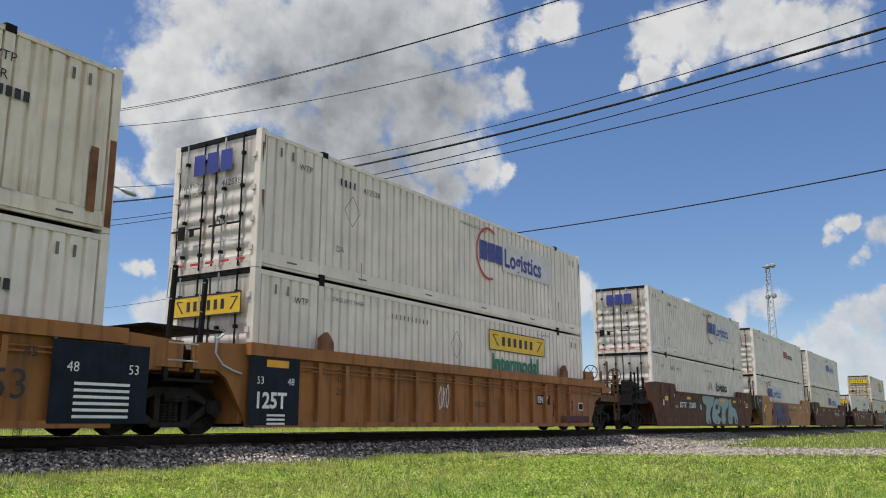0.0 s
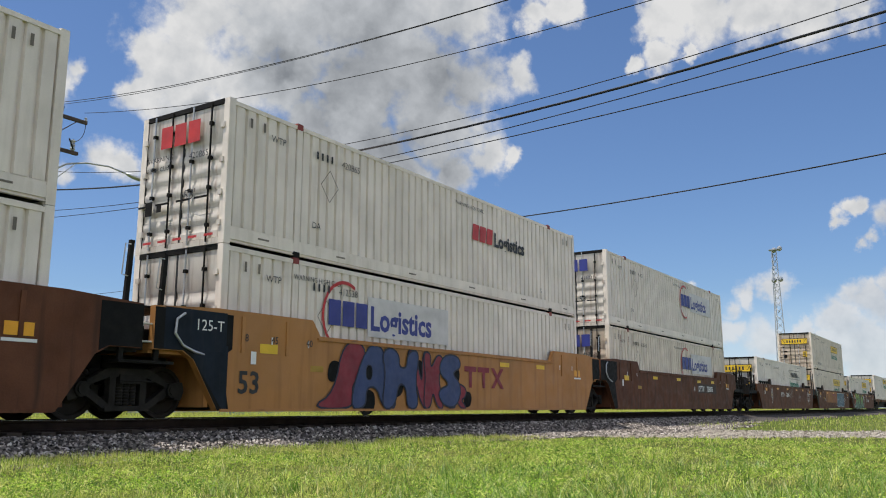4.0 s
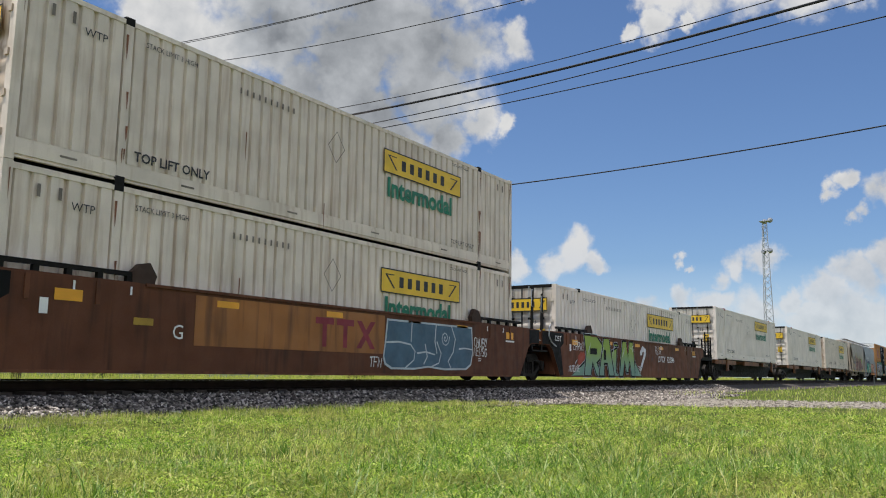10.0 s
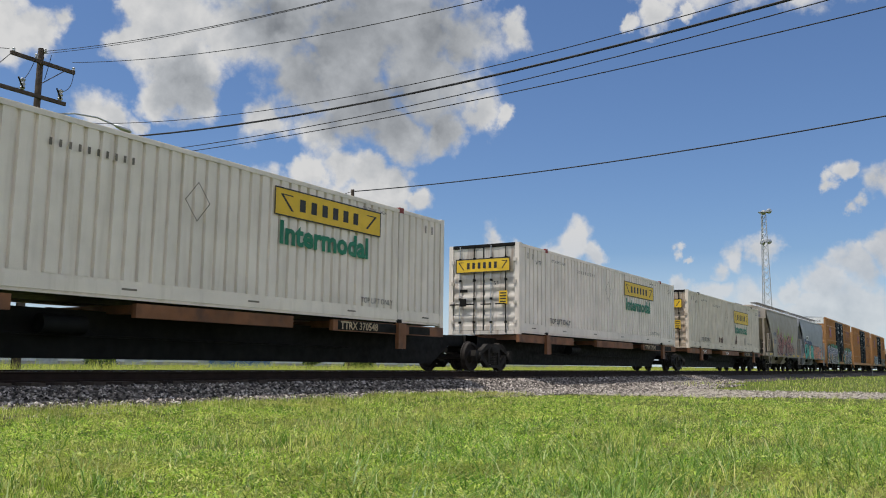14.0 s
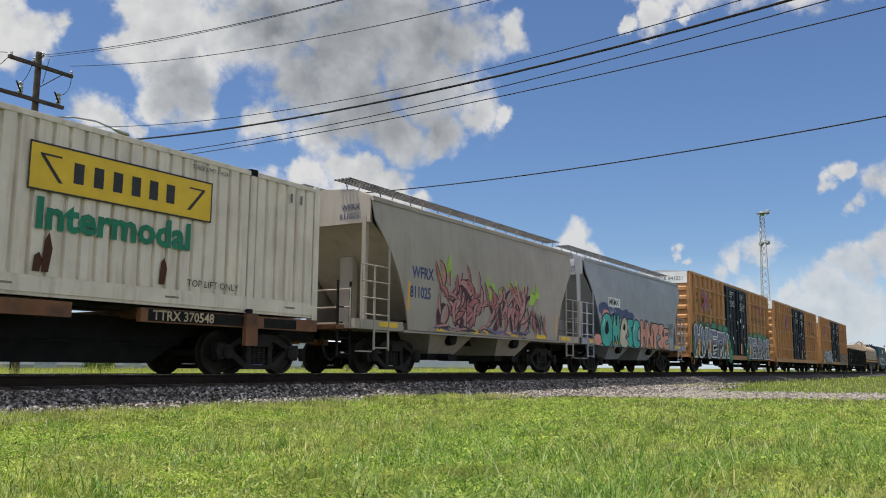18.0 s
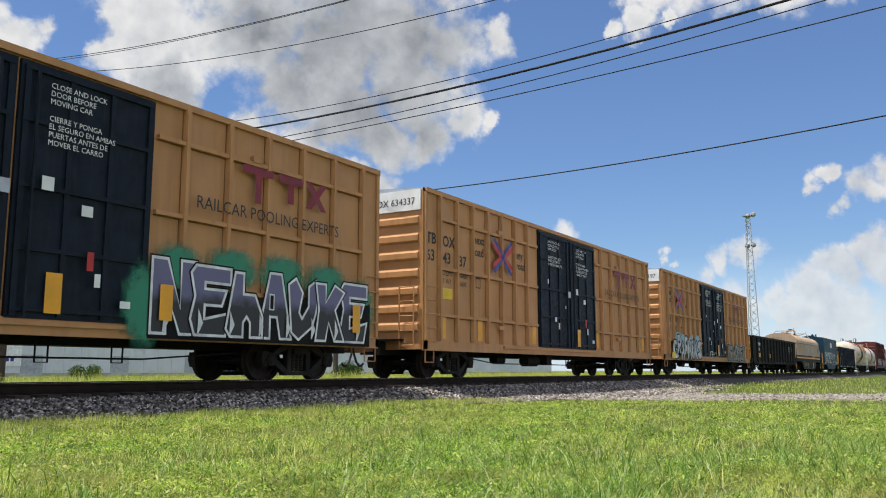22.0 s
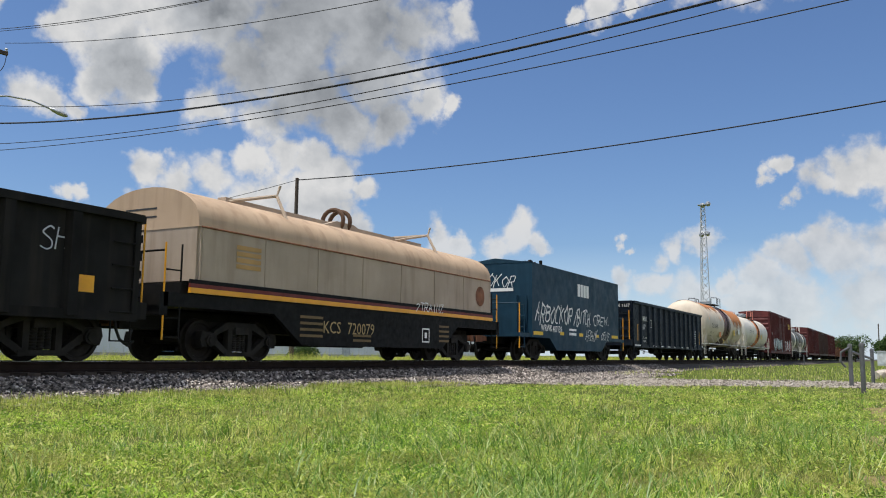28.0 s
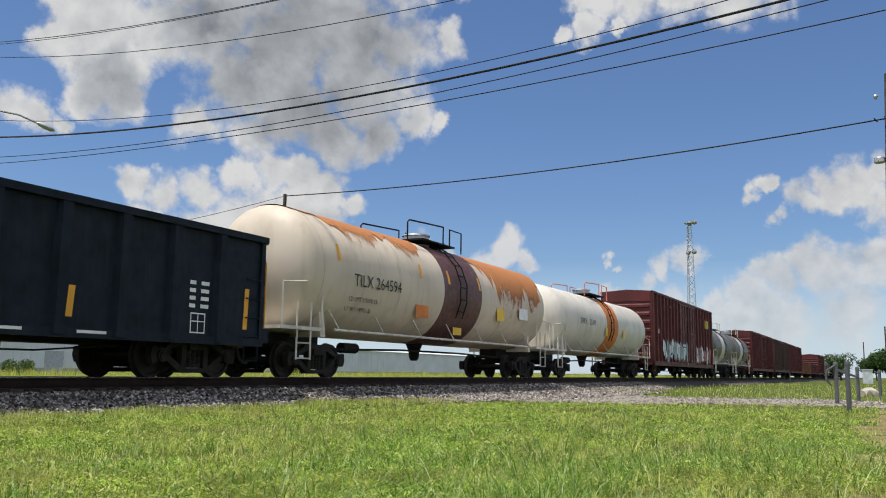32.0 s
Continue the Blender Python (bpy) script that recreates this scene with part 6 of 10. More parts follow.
        if s < 0 or kind == "ribbed":
            part("air_reservoir", rod(bmesh.new(), (base + s * 0.6, -0.7, 1.75), (base + s * 1.6, -0.7, 1.75), 0.2, 14), STEEL_DARK, w)
            wheel = bmesh.new()
            ring = [(base + s * 2.5, -0.55 + 0.27 * math.cos(radians(20 * i)), 2.15 + 0.27 * math.sin(radians(20 * i))) for i in range(19)]
            tube(wheel, ring, 0.018, 6)
            for i in range(0, 18, 3):
                rod(wheel, (base + s * 2.5, -0.55, 2.15), ring[i], 0.012, 5)
            part("brake_wheel", wheel, STEEL_DARK, w, "spoked hand brake wheel")
            part("brake_stand", box(bmesh.new(), base + s * 2.4, base + s * 2.44 + 0.04, -0.65, -0.45, 1.3, 2.15), STEEL_DARK, w)
    return w


GOLD_DULL = mat("dull_gold_plate", (0.32, 0.20, 0.03), 0.6, var=0.2)


def well_extras(w, kind, side=-1.512, marks=True, flash=YELLOW, hooks=False):
    """Reflectors, plates and clamps along the near side of a well car."""
    for i, x in enumerate((4.1, 7.2, 10.3, 12.6)):
        if kind == "smooth":
            flat("reflector", [rect(0, 0.55, 0, 0.12)], flash, w, x, side, 1.36 - (0.0 if i % 2 else 0.02))
    for x, ww, hh, m, q in ((0.62, 0.14, 0.24, CHALK, 1.0), (0.85, 0.48, 0.18, flash, 1.22), (2.3, 0.40, 0.12, GOLD_DULL, 0.92), (CL - 0.75, 0.46, 0.20, ORANGE, 1.22), (CL - 0.78, 0.55, 0.05, CHALK, 1.13)):
        flat("plate", [rect(0, ww, 0, hh)], m, w, x, side, q)
    for x in (1.15, 1.6, 2.2, CL - 1.9, CL - 0.95):
        flat("mark", [rect(0, 0.04, 0, 0.14)], CHALK, w, x, side, 1.40)
    if hooks:
        for base, s in ((0.0, 1), (CL, -1)):
            for yy in (-1.43, 1.43):
                part("guide_rail", box(bmesh.new(), min(base - s * 0.3, base + s * 2.4), max(base - s * 0.3, base + s * 2.4), yy - 0.05, yy + 0.05, 1.72, 1.79), STEEL_DARK, w)
                for k in range(5):
                    part("rail_post", box(bmesh.new(), base + s * (k * 0.55) - 0.05, base + s * (k * 0.55) + 0.05, yy - 0.04, yy + 0.04, 1.60, 1.73), STEEL_DARK, w)
                part("stacking_hook", prism(bmesh.new(), [(base + s * 2.25, 1.58), (base + s * 2.68, 1.58), (base + s * 2.74, 1.76), (base + s * 2.58, 1.98), (base + s * 2.38, 1.94), (base + s * 2.24, 1.80)], "y", yy - 0.06, yy + 0.06), mat("dark_rust_hook", (0.045, 0.026, 0.018), 0.8), w, "dark swivelling stacking hook")


# -- spine cars --
mat("buff_stencil", (0.40, 0.31, 0.20), 0.65, var=0.3)


def make_spine(u, near, far, tn, tf, xn, xf, label):
    """A low spine car unit: a deep centre sill with outrigger saddles under the container."""
    w = thing("spine_car", label, "spine car", "spine cars of the train")
    on_train(w, u)
    part("centre_sill", prism(bmesh.new(), [(xn, 0.72), (tn + 1.3, 0.72), (tn + 2.2, 0.20), (tf - 2.2, 0.20), (tf - 1.3, 0.72), (xf, 0.72), (xf, 1.02), (xn, 1.02)], "y", -0.42, 0.42), BLACK, w, "black fish-bellied centre sill")
    deck = mat("orange_brown_paint", (0.17, 0.072, 0.032), 0.65, dirt=(0.05, 0.03, 0.025), amount=0.7, var=0.3, scale=1.6)
    for a, b in ((0.0, 4.2), (6.4, 10.3), (11.6, CL)):
        for s in (-1, 1):
            part("side_beam", box(bmesh.new(), a, b, s * 1.24 - 0.06, s * 1.24 + 0.06, 0.90, 1.14), deck, w)
    for x in (0.25, 2.0, 4.0, 6.6, 8.2, 10.0, 12.0, 14.15, CL - 0.25):
        part("outrigger", prism(bmesh.new(), [(-1.27, 0.98), (1.27, 0.98), (1.27, 1.125), (-1.27, 1.125)], "x", x - 0.14, x + 0.14), deck, w)
    for x in (2.0, CL - 2.0):
        for s in (-1, 1):
            part("pedestal", box(bmesh.new(), x - 0.16, x + 0.16, s * 1.33 - 0.05, s * 1.33 + 0.05, 0.55, 1.17), deck, w)
    make_truck(w, tn)
    if far == "coupler":
        make_truck(w, tf)
    for end, x, s in ((near, xn, -1), (far, xf, 1)):
        if end == "coupler":
            make_coupler(w, x, s)
            part("end_platform", box(bmesh.new(), x - 0.3, x + 0.3, -1.3, 1.3, 1.0, 1.1), deck, w)
            for yy in (-1.25, 1.25):
                for q in (0.45, 0.8, 1.15, 1.5):
                    part("rung", rod(bmesh.new(), (x - 0.2, yy, q), (x + 0.25, yy, q), 0.016, 6), STEEL_DARK, w)
                for dx in (-0.2, 0.25):
                    part("ladder_stile", box(bmesh.new(), x + dx - 0.022, x + dx + 0.022, yy - 0.022, yy + 0.022, 0.4, 2.1), STEEL_DARK, w)
        else:
            part("articulation", box(bmesh.new(), x - 0.35, x + 0.35, -0.5, 0.5, 0.75, 1.05), TRUCK, w)
    part("brake_cylinder", rod(bmesh.new(), (5.0, -0.75, 0.75), (5.8, -0.75, 0.75), 0.16, 12), BLACK, w)
    part("brake_rod", rod(bmesh.new(), (2.5, -0.7, 0.6), (13.0, -0.7, 0.55), 0.02, 6), BLACK, w)
    flat("number_panel", [rect(0, 2.3, 0, 0.21)], STEEL_DARK, w, 11.75, -1.303, 0.92)
    lettering("TTRX 370548", 0.24, MATS["buff_stencil"], w, 11.85, -1.306, 0.945, bold=0.02)
    flat("number_panel", [rect(0, 0.95, 0, 0.19)], STEEL_DARK, w, 14.55, -1.303, 0.92)
    return w
# -- covered hoppers --
def make_hopper(u, paint, label, ln=11.5):
    """A two-bay covered hopper with a curved body, roof walkway and end ladders."""
    h = thing("covered_hopper", label, "hopper car", "covered hoppers of the train")
    on_train(h, u)
    levels = [(4.12, 0.0, 1.42), (3.62, 0.03, 1.50), (3.35, 0.22, 1.53), (2.9, 0.62, 1.55), (2.3, 1.0, 1.55), (1.8, 1.22, 1.55), (1.38, 1.34, 1.55), (1.04, 1.40, 1.55)]

    def sides(bm, s):
        rows = []
        for z, e, y in levels:
            rows.append([bm.verts.new((e + (ln - 2 * e) * i / 12, s * y, z)) for i in range(13)])
        for a, b in zip(rows, rows[1:]):
            for i in range(12):
                bm.faces.new((a[i], a[i + 1], b[i + 1], b[i]))
        bmesh.ops.recalc_face_normals(bm, faces=bm.faces[:])
        bmesh.ops.solidify(bm, geom=bm.faces[:], thickness=0.04 * s)
        return bm
    for s in (-1, 1):
        part("side_sheet", sides(bmesh.new(), s), paint, h)
    # sloped ends
    for base, s in ((0.0, 1), (ln, -1)):
        bm = bmesh.new()
        prof = [(4.12, 0.02), (3.55, 0.10), (3.4, 0.35), (2.4, 1.5), (1.38, 2.6)]
        a = [bm.verts.new((base + s * e, -1.40, z)) for z, e in prof]
        b = [bm.verts.new((base + s * e, 1.40, z)) for z, e in prof]
        for i in range(len(prof) - 1):
            bm.faces.new((a[i], a[i + 1], b[i + 1], b[i]))
        bmesh.ops.recalc_face_normals(bm, faces=bm.faces[:])
        part("slope_sheet", bm, paint, h)
        part("end_gable", prism(bmesh.new(), [(-1.42, 3.55), (1.42, 3.55), (1.42, 4.12), (0.9, 4.38), (0, 4.46), (-0.9, 4.38), (-1.42, 4.12)], "x", base - 0.02, base + 0.02), paint, h)
        for yy in (-1.25, 1.25):
            part("corner_post", box(bmesh.new(), base - 0.05 + s * 0.02, base + 0.05 + s * 0.02, yy - 0.06, yy + 0.06, 1.1, 3.7), paint, h)
        part("end_platform", box(bmesh.new(), min(base - s * 0.75, base + s * 1.4), max(base - s * 0.75, base + s * 1.4), -1.45, 1.45, 1.02, 1.16), paint, h)
        part("centre_post", box(bmesh.new(), base + s * 1.0 - 0.1, base + s * 1.0 + 0.1, -0.2, 0.2, 1.1, 2.9), paint, h)
        x0 = base - s * 0.48
        for yy in (-1.56, 1.56):
            for dx, tall in ((0.0, 2.5), (0.5, 2.5), (1.06, 3.2)):
                part("ladder_stile", rod(bmesh.new(), (x0 + s * dx, yy, 1.05 if dx == 0.0 else 0.55), (x0 + s * dx, yy, tall), 0.03, 6), paint, h)
            for q in range(6):
                part("rung", rod(bmesh.new(), (x0 + (s * 0.5 if q < 2 else 0), yy, 0.6 + q * 0.38), (x0 + s * 1.06, yy, 0.6 + q * 0.38), 0.018, 6), paint, h)
        for q in (1.5, 1.9):
            part("hand_rail", rod(bmesh.new(), (base - s * 0.7, -1.4, q), (base - s * 0.7, 1.4, q), 0.018, 6), paint, h)
        for yy in (-1.42, 1.42):
            part("rail_stanchion", rod(bmesh.new(), (base - s * 0.7, yy, 1.1), (base - s * 0.7, yy, 1.95), 0.02, 6), paint, h)
        for k in range(5):
            part("end_rung", rod(bmesh.new(), (base - s * 0.05, 0.65, 1.5 + 0.45 * k), (base - s * 0.05, 1.2, 1.5 + 0.45 * k), 0.016, 6), paint, h)
        part("end_ladder_stile", rod(bmesh.new(), (base - s * 0.05, 0.65, 1.2), (base - s * 0.05, 0.65, 4.2), 0.022, 6), paint, h)
        make_coupler(h, base - s * 0.45, -s)
        part("step", box(bmesh.new(), x0 - 0.02, x0 + s * 0.4 + 0.04, -1.55, -1.42, 0.5, 0.53), paint, h)
    part("roof", prism(bmesh.new(), [(-1.45, 4.10), (1.45, 4.10), (1.40, 4.18), (0.9, 4.38), (0, 4.46), (-0.9, 4.38), (-1.40, 4.18)], "x", 0.0, ln), paint, h)
    part("eave_rail", box(bmesh.new(), -0.02, ln + 0.02, -1.50, -1.40, 4.06, 4.16), paint, h)
    part("eave_rail", box(bmesh.new(), -0.02, ln + 0.02, 1.40, 1.50, 4.06, 4.16), paint, h)
    # roof walkway: a grid of slats on brackets
    for yy in (-0.72, 0.72):
        bm = bmesh.new()
        for k in range(5):
            box(bm, -0.25, ln + 0.25, yy - 0.24 + k * 0.11, yy - 0.24 + k * 0.11 + 0.045, 4.60, 4.625)
        for k in range(round(ln / 0.12)):
            box(bm, -0.2 + k * 0.12, -0.185 + k * 0.12, yy - 0.24, yy + 0.25, 4.595, 4.62)
        tagged(part("roof_walkway", bm, mat("dull_walkway_steel", (0.20, 0.20, 0.20), 0.7), h, "galvanised grating roof walkway"), kind="stuff")
        for x in [0.2 + i * (ln - 0.4) / 8 for i in range(9)]:
            for dy in (-0.22, 0.22):
                part("walkway_bracket", rod(bmesh.new(), (x, yy + dy * 0.7, 4.34), (x, yy + dy, 4.60), 0.016, 6), paint, h)
    for i in range(5):
        part("roof_hatch", lathe(bmesh.new(), [(4.40, 0.40), (4.52, 0.40), (4.57, 0.34), (4.58, 0.10)], 18, "z", (1.4 + i * (ln - 2.8) / 4, 0, 0)), paint, h)
    for s in (-1, 1):
        part("side_sill", box(bmesh.new(), 1.2, ln - 1.2, s * 1.53 - 0.06, s * 1.53 + 0.06, 1.00, 1.06), paint, h)
        part("end_sill", box(bmesh.new(), -0.7, 1.2, s * 1.51 - 0.05, s * 1.51 + 0.05, 1.02, 1.24), paint, h)
        part("end_sill", box(bmesh.new(), ln - 1.2, ln + 0.7, s * 1.51 - 0.05, s * 1.51 + 0.05, 1.02, 1.24), paint, h)
    for a, b in ((2.55, 5.25), (6.25, 8.95)):
        mid = (a + b) / 2
        bm = bmesh.new()
        top = [bm.verts.new(p) for p in ((a, -1.5, 1.30), (b, -1.5, 1.30), (b, 1.5, 1.30), (a, 1.5, 1.30))]
        bot = [bm.verts.new(p) for p in ((mid - 0.65, -0.95, 0.52), (mid + 0.65, -0.95, 0.52), (mid + 0.65, 0.95, 0.52), (mid - 0.65, 0.95, 0.52))]
        for i in range(4):
            bm.faces.new((top[i], top[(i + 1) % 4], bot[(i + 1) % 4], bot[i]))
        bm.faces.new(bot[::-1])
        bmesh.ops.recalc_face_normals(bm, faces=bm.faces[:])
        part("discharge_bay", bm, paint, h, "sloped discharge bay")
        part("outlet", box(bmesh.new(), mid - 0.75, mid + 0.75, -1.0, 1.0, 0.36, 0.52), STEEL_DARK, h)
        part("bay_hatch", lathe(bmesh.new(), [(-1.42, 0.16), (-1.40, 0.22), (-1.25, 0.24)], 14, "y", (mid, 0.06, 0.98)), STEEL_DARK, h)
        part("outlet_pipe", rod(bmesh.new(), (mid - 0.2, -1.35, 0.44), (mid - 0.2, -1.0, 0.44), 0.09, 12), STEEL_DARK, h)
    part("centre_sill", box(bmesh.new(), -0.4, ln + 0.4, -0.3, 0.3, 0.80, 1.10), STEEL_DARK, h)
    for x in (1.55, ln - 1.5):
        make_truck(h, x)
    for i in range(6):
        flat("reflector", [rect(0, 0.75, 0, 0.12)], YELLOW, h, 0.2 + i * 1.95 + (0.5 if i else 0), -1.60 if 0 < i < 5 else -1.575, 1.09)
    # brake wheel on the leading platform
    bm = bmesh.new()
    ring = [(-0.55, 0.3 + 0.26 * math.cos(radians(20 * i)), 1.85 + 0.26 * math.sin(radians(20 * i))) for i in range(19)]
    tube(bm, ring, 0.018, 6)
    for i in range(0, 18, 4):
        rod(bm, (-0.55, 0.3, 1.85), ring[i], 0.012, 5)
    part("brake_wheel", bm, STEEL_DARK, h, "spoked hand brake wheel")
    return h


# -- boxcars --
# rust brown that also paints in the shade beside posts and under belts
SHADE_LINE = mat("rusty_shade_line", (0.17, 0.078, 0.032), 0.8, var=0.35, scale=5.0)


def make_boxcar(u, paint, label, ln=18.75, top=5.04, door=(6.97, 12.0), door_paint=None, plain=False, roof_tone=None):
    """A high-cube boxcar: ribbed side panels, double plug doors, corrugated ends."""
    b = thing("boxcar", label, "boxcar", "boxcars of the train")
    on_train(b, u)
    z0, hw = 0.95, 1.50
    part("body", box(bmesh.new(), 0.04, ln - 0.04, -hw, hw, z0, top - 0.10), paint, b)
    part("roof", prism(bmesh.new(), [(-hw - 0.03, top - 0.12), (hw + 0.03, top - 0.12), (hw, top - 0.03), (0, top + 0.08), (-hw, top - 0.03)], "x", 0.0, ln), roof_tone or GALV, b)
    d0, d1 = door
    xs = [0.70, 1.60, 2.50, 3.40, 4.29, 5.18, 6.07]
    right = [d1 + 0.74 + i * (ln - 0.70 - d1 - 0.74) / 5 for i in range(6)]
    for s in (-1, 1):
        yo = s * (hw + 0.035)
        ribs = xs + right
        for i, x in enumerate(ribs):
            shared("side_post", ("box_post", top, s), lambda bm: prism(bm, [(-0.055, 0), (-0.04, 0.115 * s), (0.04, 0.115 * s), (0.055, 0)], "z", 0.98, top - 0.12), paint, b, "", pose(x, s * hw, 0))
            # thin dark strips either side of a post stand in for its shade
            if s < 0 and not plain:
                for e in (-1, 1):
                    shared("weld_seam", ("box_shade_line", top), lambda bm: box(bm, -0.011, 0.011, -0.004, 0.002, 1.0, top - 0.14), SHADE_LINE, b, "", pose(x + e * 0.068, -hw, 0))
        # a dark strip under each belt paints the shadow it throws
        if s < 0 and not plain:
            for zz in (1.67, 2.93, 4.27):
                for a0, a1 in ((0.62, d0 - 0.1), (d1 + 0.1, ln - 0.6)):
                    part("weld_seam", box(bmesh.new(), a0, a1, -hw - 0.005, -hw + 0.002, zz - 0.064, zz - 0.041), SHADE_LINE, b)
        if not plain:
            for zz in (1.67, 2.93, 4.27):
                part("side_belt", box(bmesh.new(), 0.62, d0 - 0.1, min(s * hw, s * (hw + 0.085)), max(s * hw, s * (hw + 0.085)), zz - 0.04, zz + 0.04), paint, b)
                part("side_belt", box(bmesh.new(), d1 + 0.1, ln - 0.6, min(s * hw, s * (hw + 0.085)), max(s * hw, s * (hw + 0.085)), zz - 0.04, zz + 0.04), paint, b)
        part("side_sill", box(bmesh.new(), 0.0, ln, min(s * (hw - 0.1), s * (hw + 0.05)), max(s * (hw - 0.1), s * (hw + 0.05)), 0.72, 0.98), paint, b)
        part("top_plate", box(bmesh.new(), 0.0, ln, min(s * (hw - 0.05), s * (hw + 0.07)), max(s * (hw - 0.05), s * (hw + 0.07)), top - 0.14, top - 0.02), paint, b)
        part("corner_post", box(bmesh.new(), 0.0, 0.10, min(s * (hw - 0.05), s * (hw + 0.05)), max(s * (hw - 0.05), s * (hw + 0.05)), 0.75, top - 0.1), paint, b)
        part("corner_post", box(bmesh.new(), ln - 0.10, ln, min(s * (hw - 0.05), s * (hw + 0.05)), max(s * (hw - 0.05), s * (hw + 0.05)), 0.75, top - 0.1), paint, b)
        dm = (d0 + d1) / 2
        for a, c in ((d0, dm - 0.03), (dm + 0.03, d1)):
            lo, hi = min(s * hw, s * (hw + 0.06)), max(s * hw, s * (hw + 0.06))
            door_ob = part("plug_door", box(bmesh.new(), a, c, lo, hi, 0.96, top - 0.18), door_paint or paint, b, "black plug door with lock bars" if door_paint else "")
            yo = s * (hw + 0.06)
            for k in range(4):
                x = a + 0.10 + k * (c - a - 0.2) / 3
                part("door_rib", box(bmesh.new(), x - 0.045, x + 0.045, min(yo, yo + s * 0.04), max(yo, yo + s * 0.04), 1.0, top - 0.25), door_paint or paint, door_ob)
            for zz in (1.1, 2.0, 2.95, 3.95, 4.75):
                if zz < top - 0.25:
                    part("door_belt", box(bmesh.new(), a + 0.05, c - 0.05, min(yo, yo + s * 0.05), max(yo, yo + s * 0.05), zz - 0.035, zz + 0.035), door_paint or paint, door_ob)
            x = a + 0.25 if a > d0 else c - 0.3
            part("lock_bar", rod(bmesh.new(), (x, yo + s * 0.08, 1.0), (x, yo + s * 0.08, top - 0.3), 0.028, 8), door_paint or paint, door_ob)
        part("door_track", box(bmesh.new(), d0 - 2.6, d1 + 0.2, min(s * hw, s * (hw + 0.10)), max(s * hw, s * (hw + 0.10)), 0.86, 0.93), paint, b)
        for x in (4.15, 14.5):
            part("jack_pad", box(bmesh.new(), x - 0.12, x + 0.12, min(s * hw, s * (hw + 0.12)), max(s * hw, s * (hw + 0.12)), 1.40, 1.52), paint, b)
            part("tack_board", box(bmesh.new(), x - 0.10, x + 0.10, min(s * hw, s * (hw + 0.11)), max(s * hw, s * (hw + 0.11)), 4.3, 4.42), paint, b)
    # corrugated ends
    for x, s in ((0.0, -1), (ln, 1)):
        for i in range(7):
            zz = 1.15 + i * (top - 1.75) / 7
            part("end_corrugation", prism(bmesh.new(), [(x, zz), (x + s * 0.10, zz + 0.10), (x + s * 0.10, zz + 0.24), (x, zz + 0.34)], "y", -1.35, 1.35), paint, b)
        part("end_sheet", box(bmesh.new(), x - 0.03 + s * 0.01, x + 0.03 + s * 0.01, -1.48, 1.48, 0.75, top - 0.1), paint, b)
        part("end_header", box(bmesh.new(), x - 0.035 + s * 0.04, x + 0.035 + s * 0.04, -1.42, 1.42, top - 0.62, top - 0.06), paint if plain else CHALK, b, "header panel with lettering")
        for yy in (-1.3, -0.85):
            part("ladder_stile", rod(bmesh.new(), (x + s * 0.2, yy, 0.75), (x + s * 0.2, yy, 2.4), 0.02, 6), paint, b)
        for q in range(5):
            part("rung", rod(bmesh.new(), (x + s * 0.2, -1.3, 0.85 + 0.38 * q), (x + s * 0.2, -0.85, 0.85 + 0.38 * q), 0.015, 6), paint, b)
        make_coupler(b, x + s * 0.25, s)
        part("crossover", box(bmesh.new(), min(x, x + s * 0.35), max(x, x + s * 0.35), -0.9, 0.9, 0.98, 1.02), STEEL_DARK, b)
        xs0 = x - s * 0.05
        for q in range(5):
            part("side_rung", rod(bmesh.new(), (xs0, -hw - 0.09, 0.95 + 0.36 * q), (xs0 - s * 0.45, -hw - 0.09, 0.95 + 0.36 * q), 0.015, 6), paint, b)
        part("stirrup", tube(bmesh.new(), [(xs0, -hw, 0.8), (xs0, -hw, 0.42), (xs0 - s * 0.42, -hw, 0.42), (xs0 - s * 0.42, -hw, 0.8)], 0.018, 6), paint, b)
    part("centre_sill", box(bmesh.new(), -0.3, ln + 0.3, -0.32, 0.32, 0.62, 0.96), STEEL_DARK, b)
    for i in range(7):
        x = 4.0 + i * (ln - 8.0) / 6
        part("cross_bearer", prism(bmesh.new(), [(-1.45, 0.72), (1.45, 0.72), (1.45, 0.80), (0.4, 0.95), (-0.4, 0.95), (-1.45, 0.80)], "x", x - 0.06, x + 0.06), STEEL_DARK, b)
    part("air_reservoir", rod(bmesh.new(), (7.2, -0.85, 0.52), (8.1, -0.85, 0.52), 0.18, 12), STEEL_DARK, b)
    part("brake_valve", box(bmesh.new(), 8.5, 8.9, -1.1, -0.6, 0.40, 0.70), STEEL_DARK, b)
    part("brake_cylinder", rod(bmesh.new(), (5.3, -0.7, 0.55), (5.9, -0.7, 0.55), 0.14, 12), STEEL_DARK, b)
    part("brake_rod", tube(bmesh.new(), [(3.6, -0.9, 0.55), (5.0, -0.9, 0.42), (12.5, -0.9, 0.40), (14.8, -0.9, 0.55)], 0.017, 6), STEEL_DARK, b)
    for x in (10.4, 11.8):
        part("rod_hanger", tube(bmesh.new(), [(x, -1.0, 0.75), (x, -1.0, 0.33), (x + 0.22, -1.0, 0.33), (x + 0.22, -1.0, 0.75)], 0.017, 6), STEEL_DARK, b)
    for x in (2.2, ln - 2.25):
        make_truck(b, x)
    return b


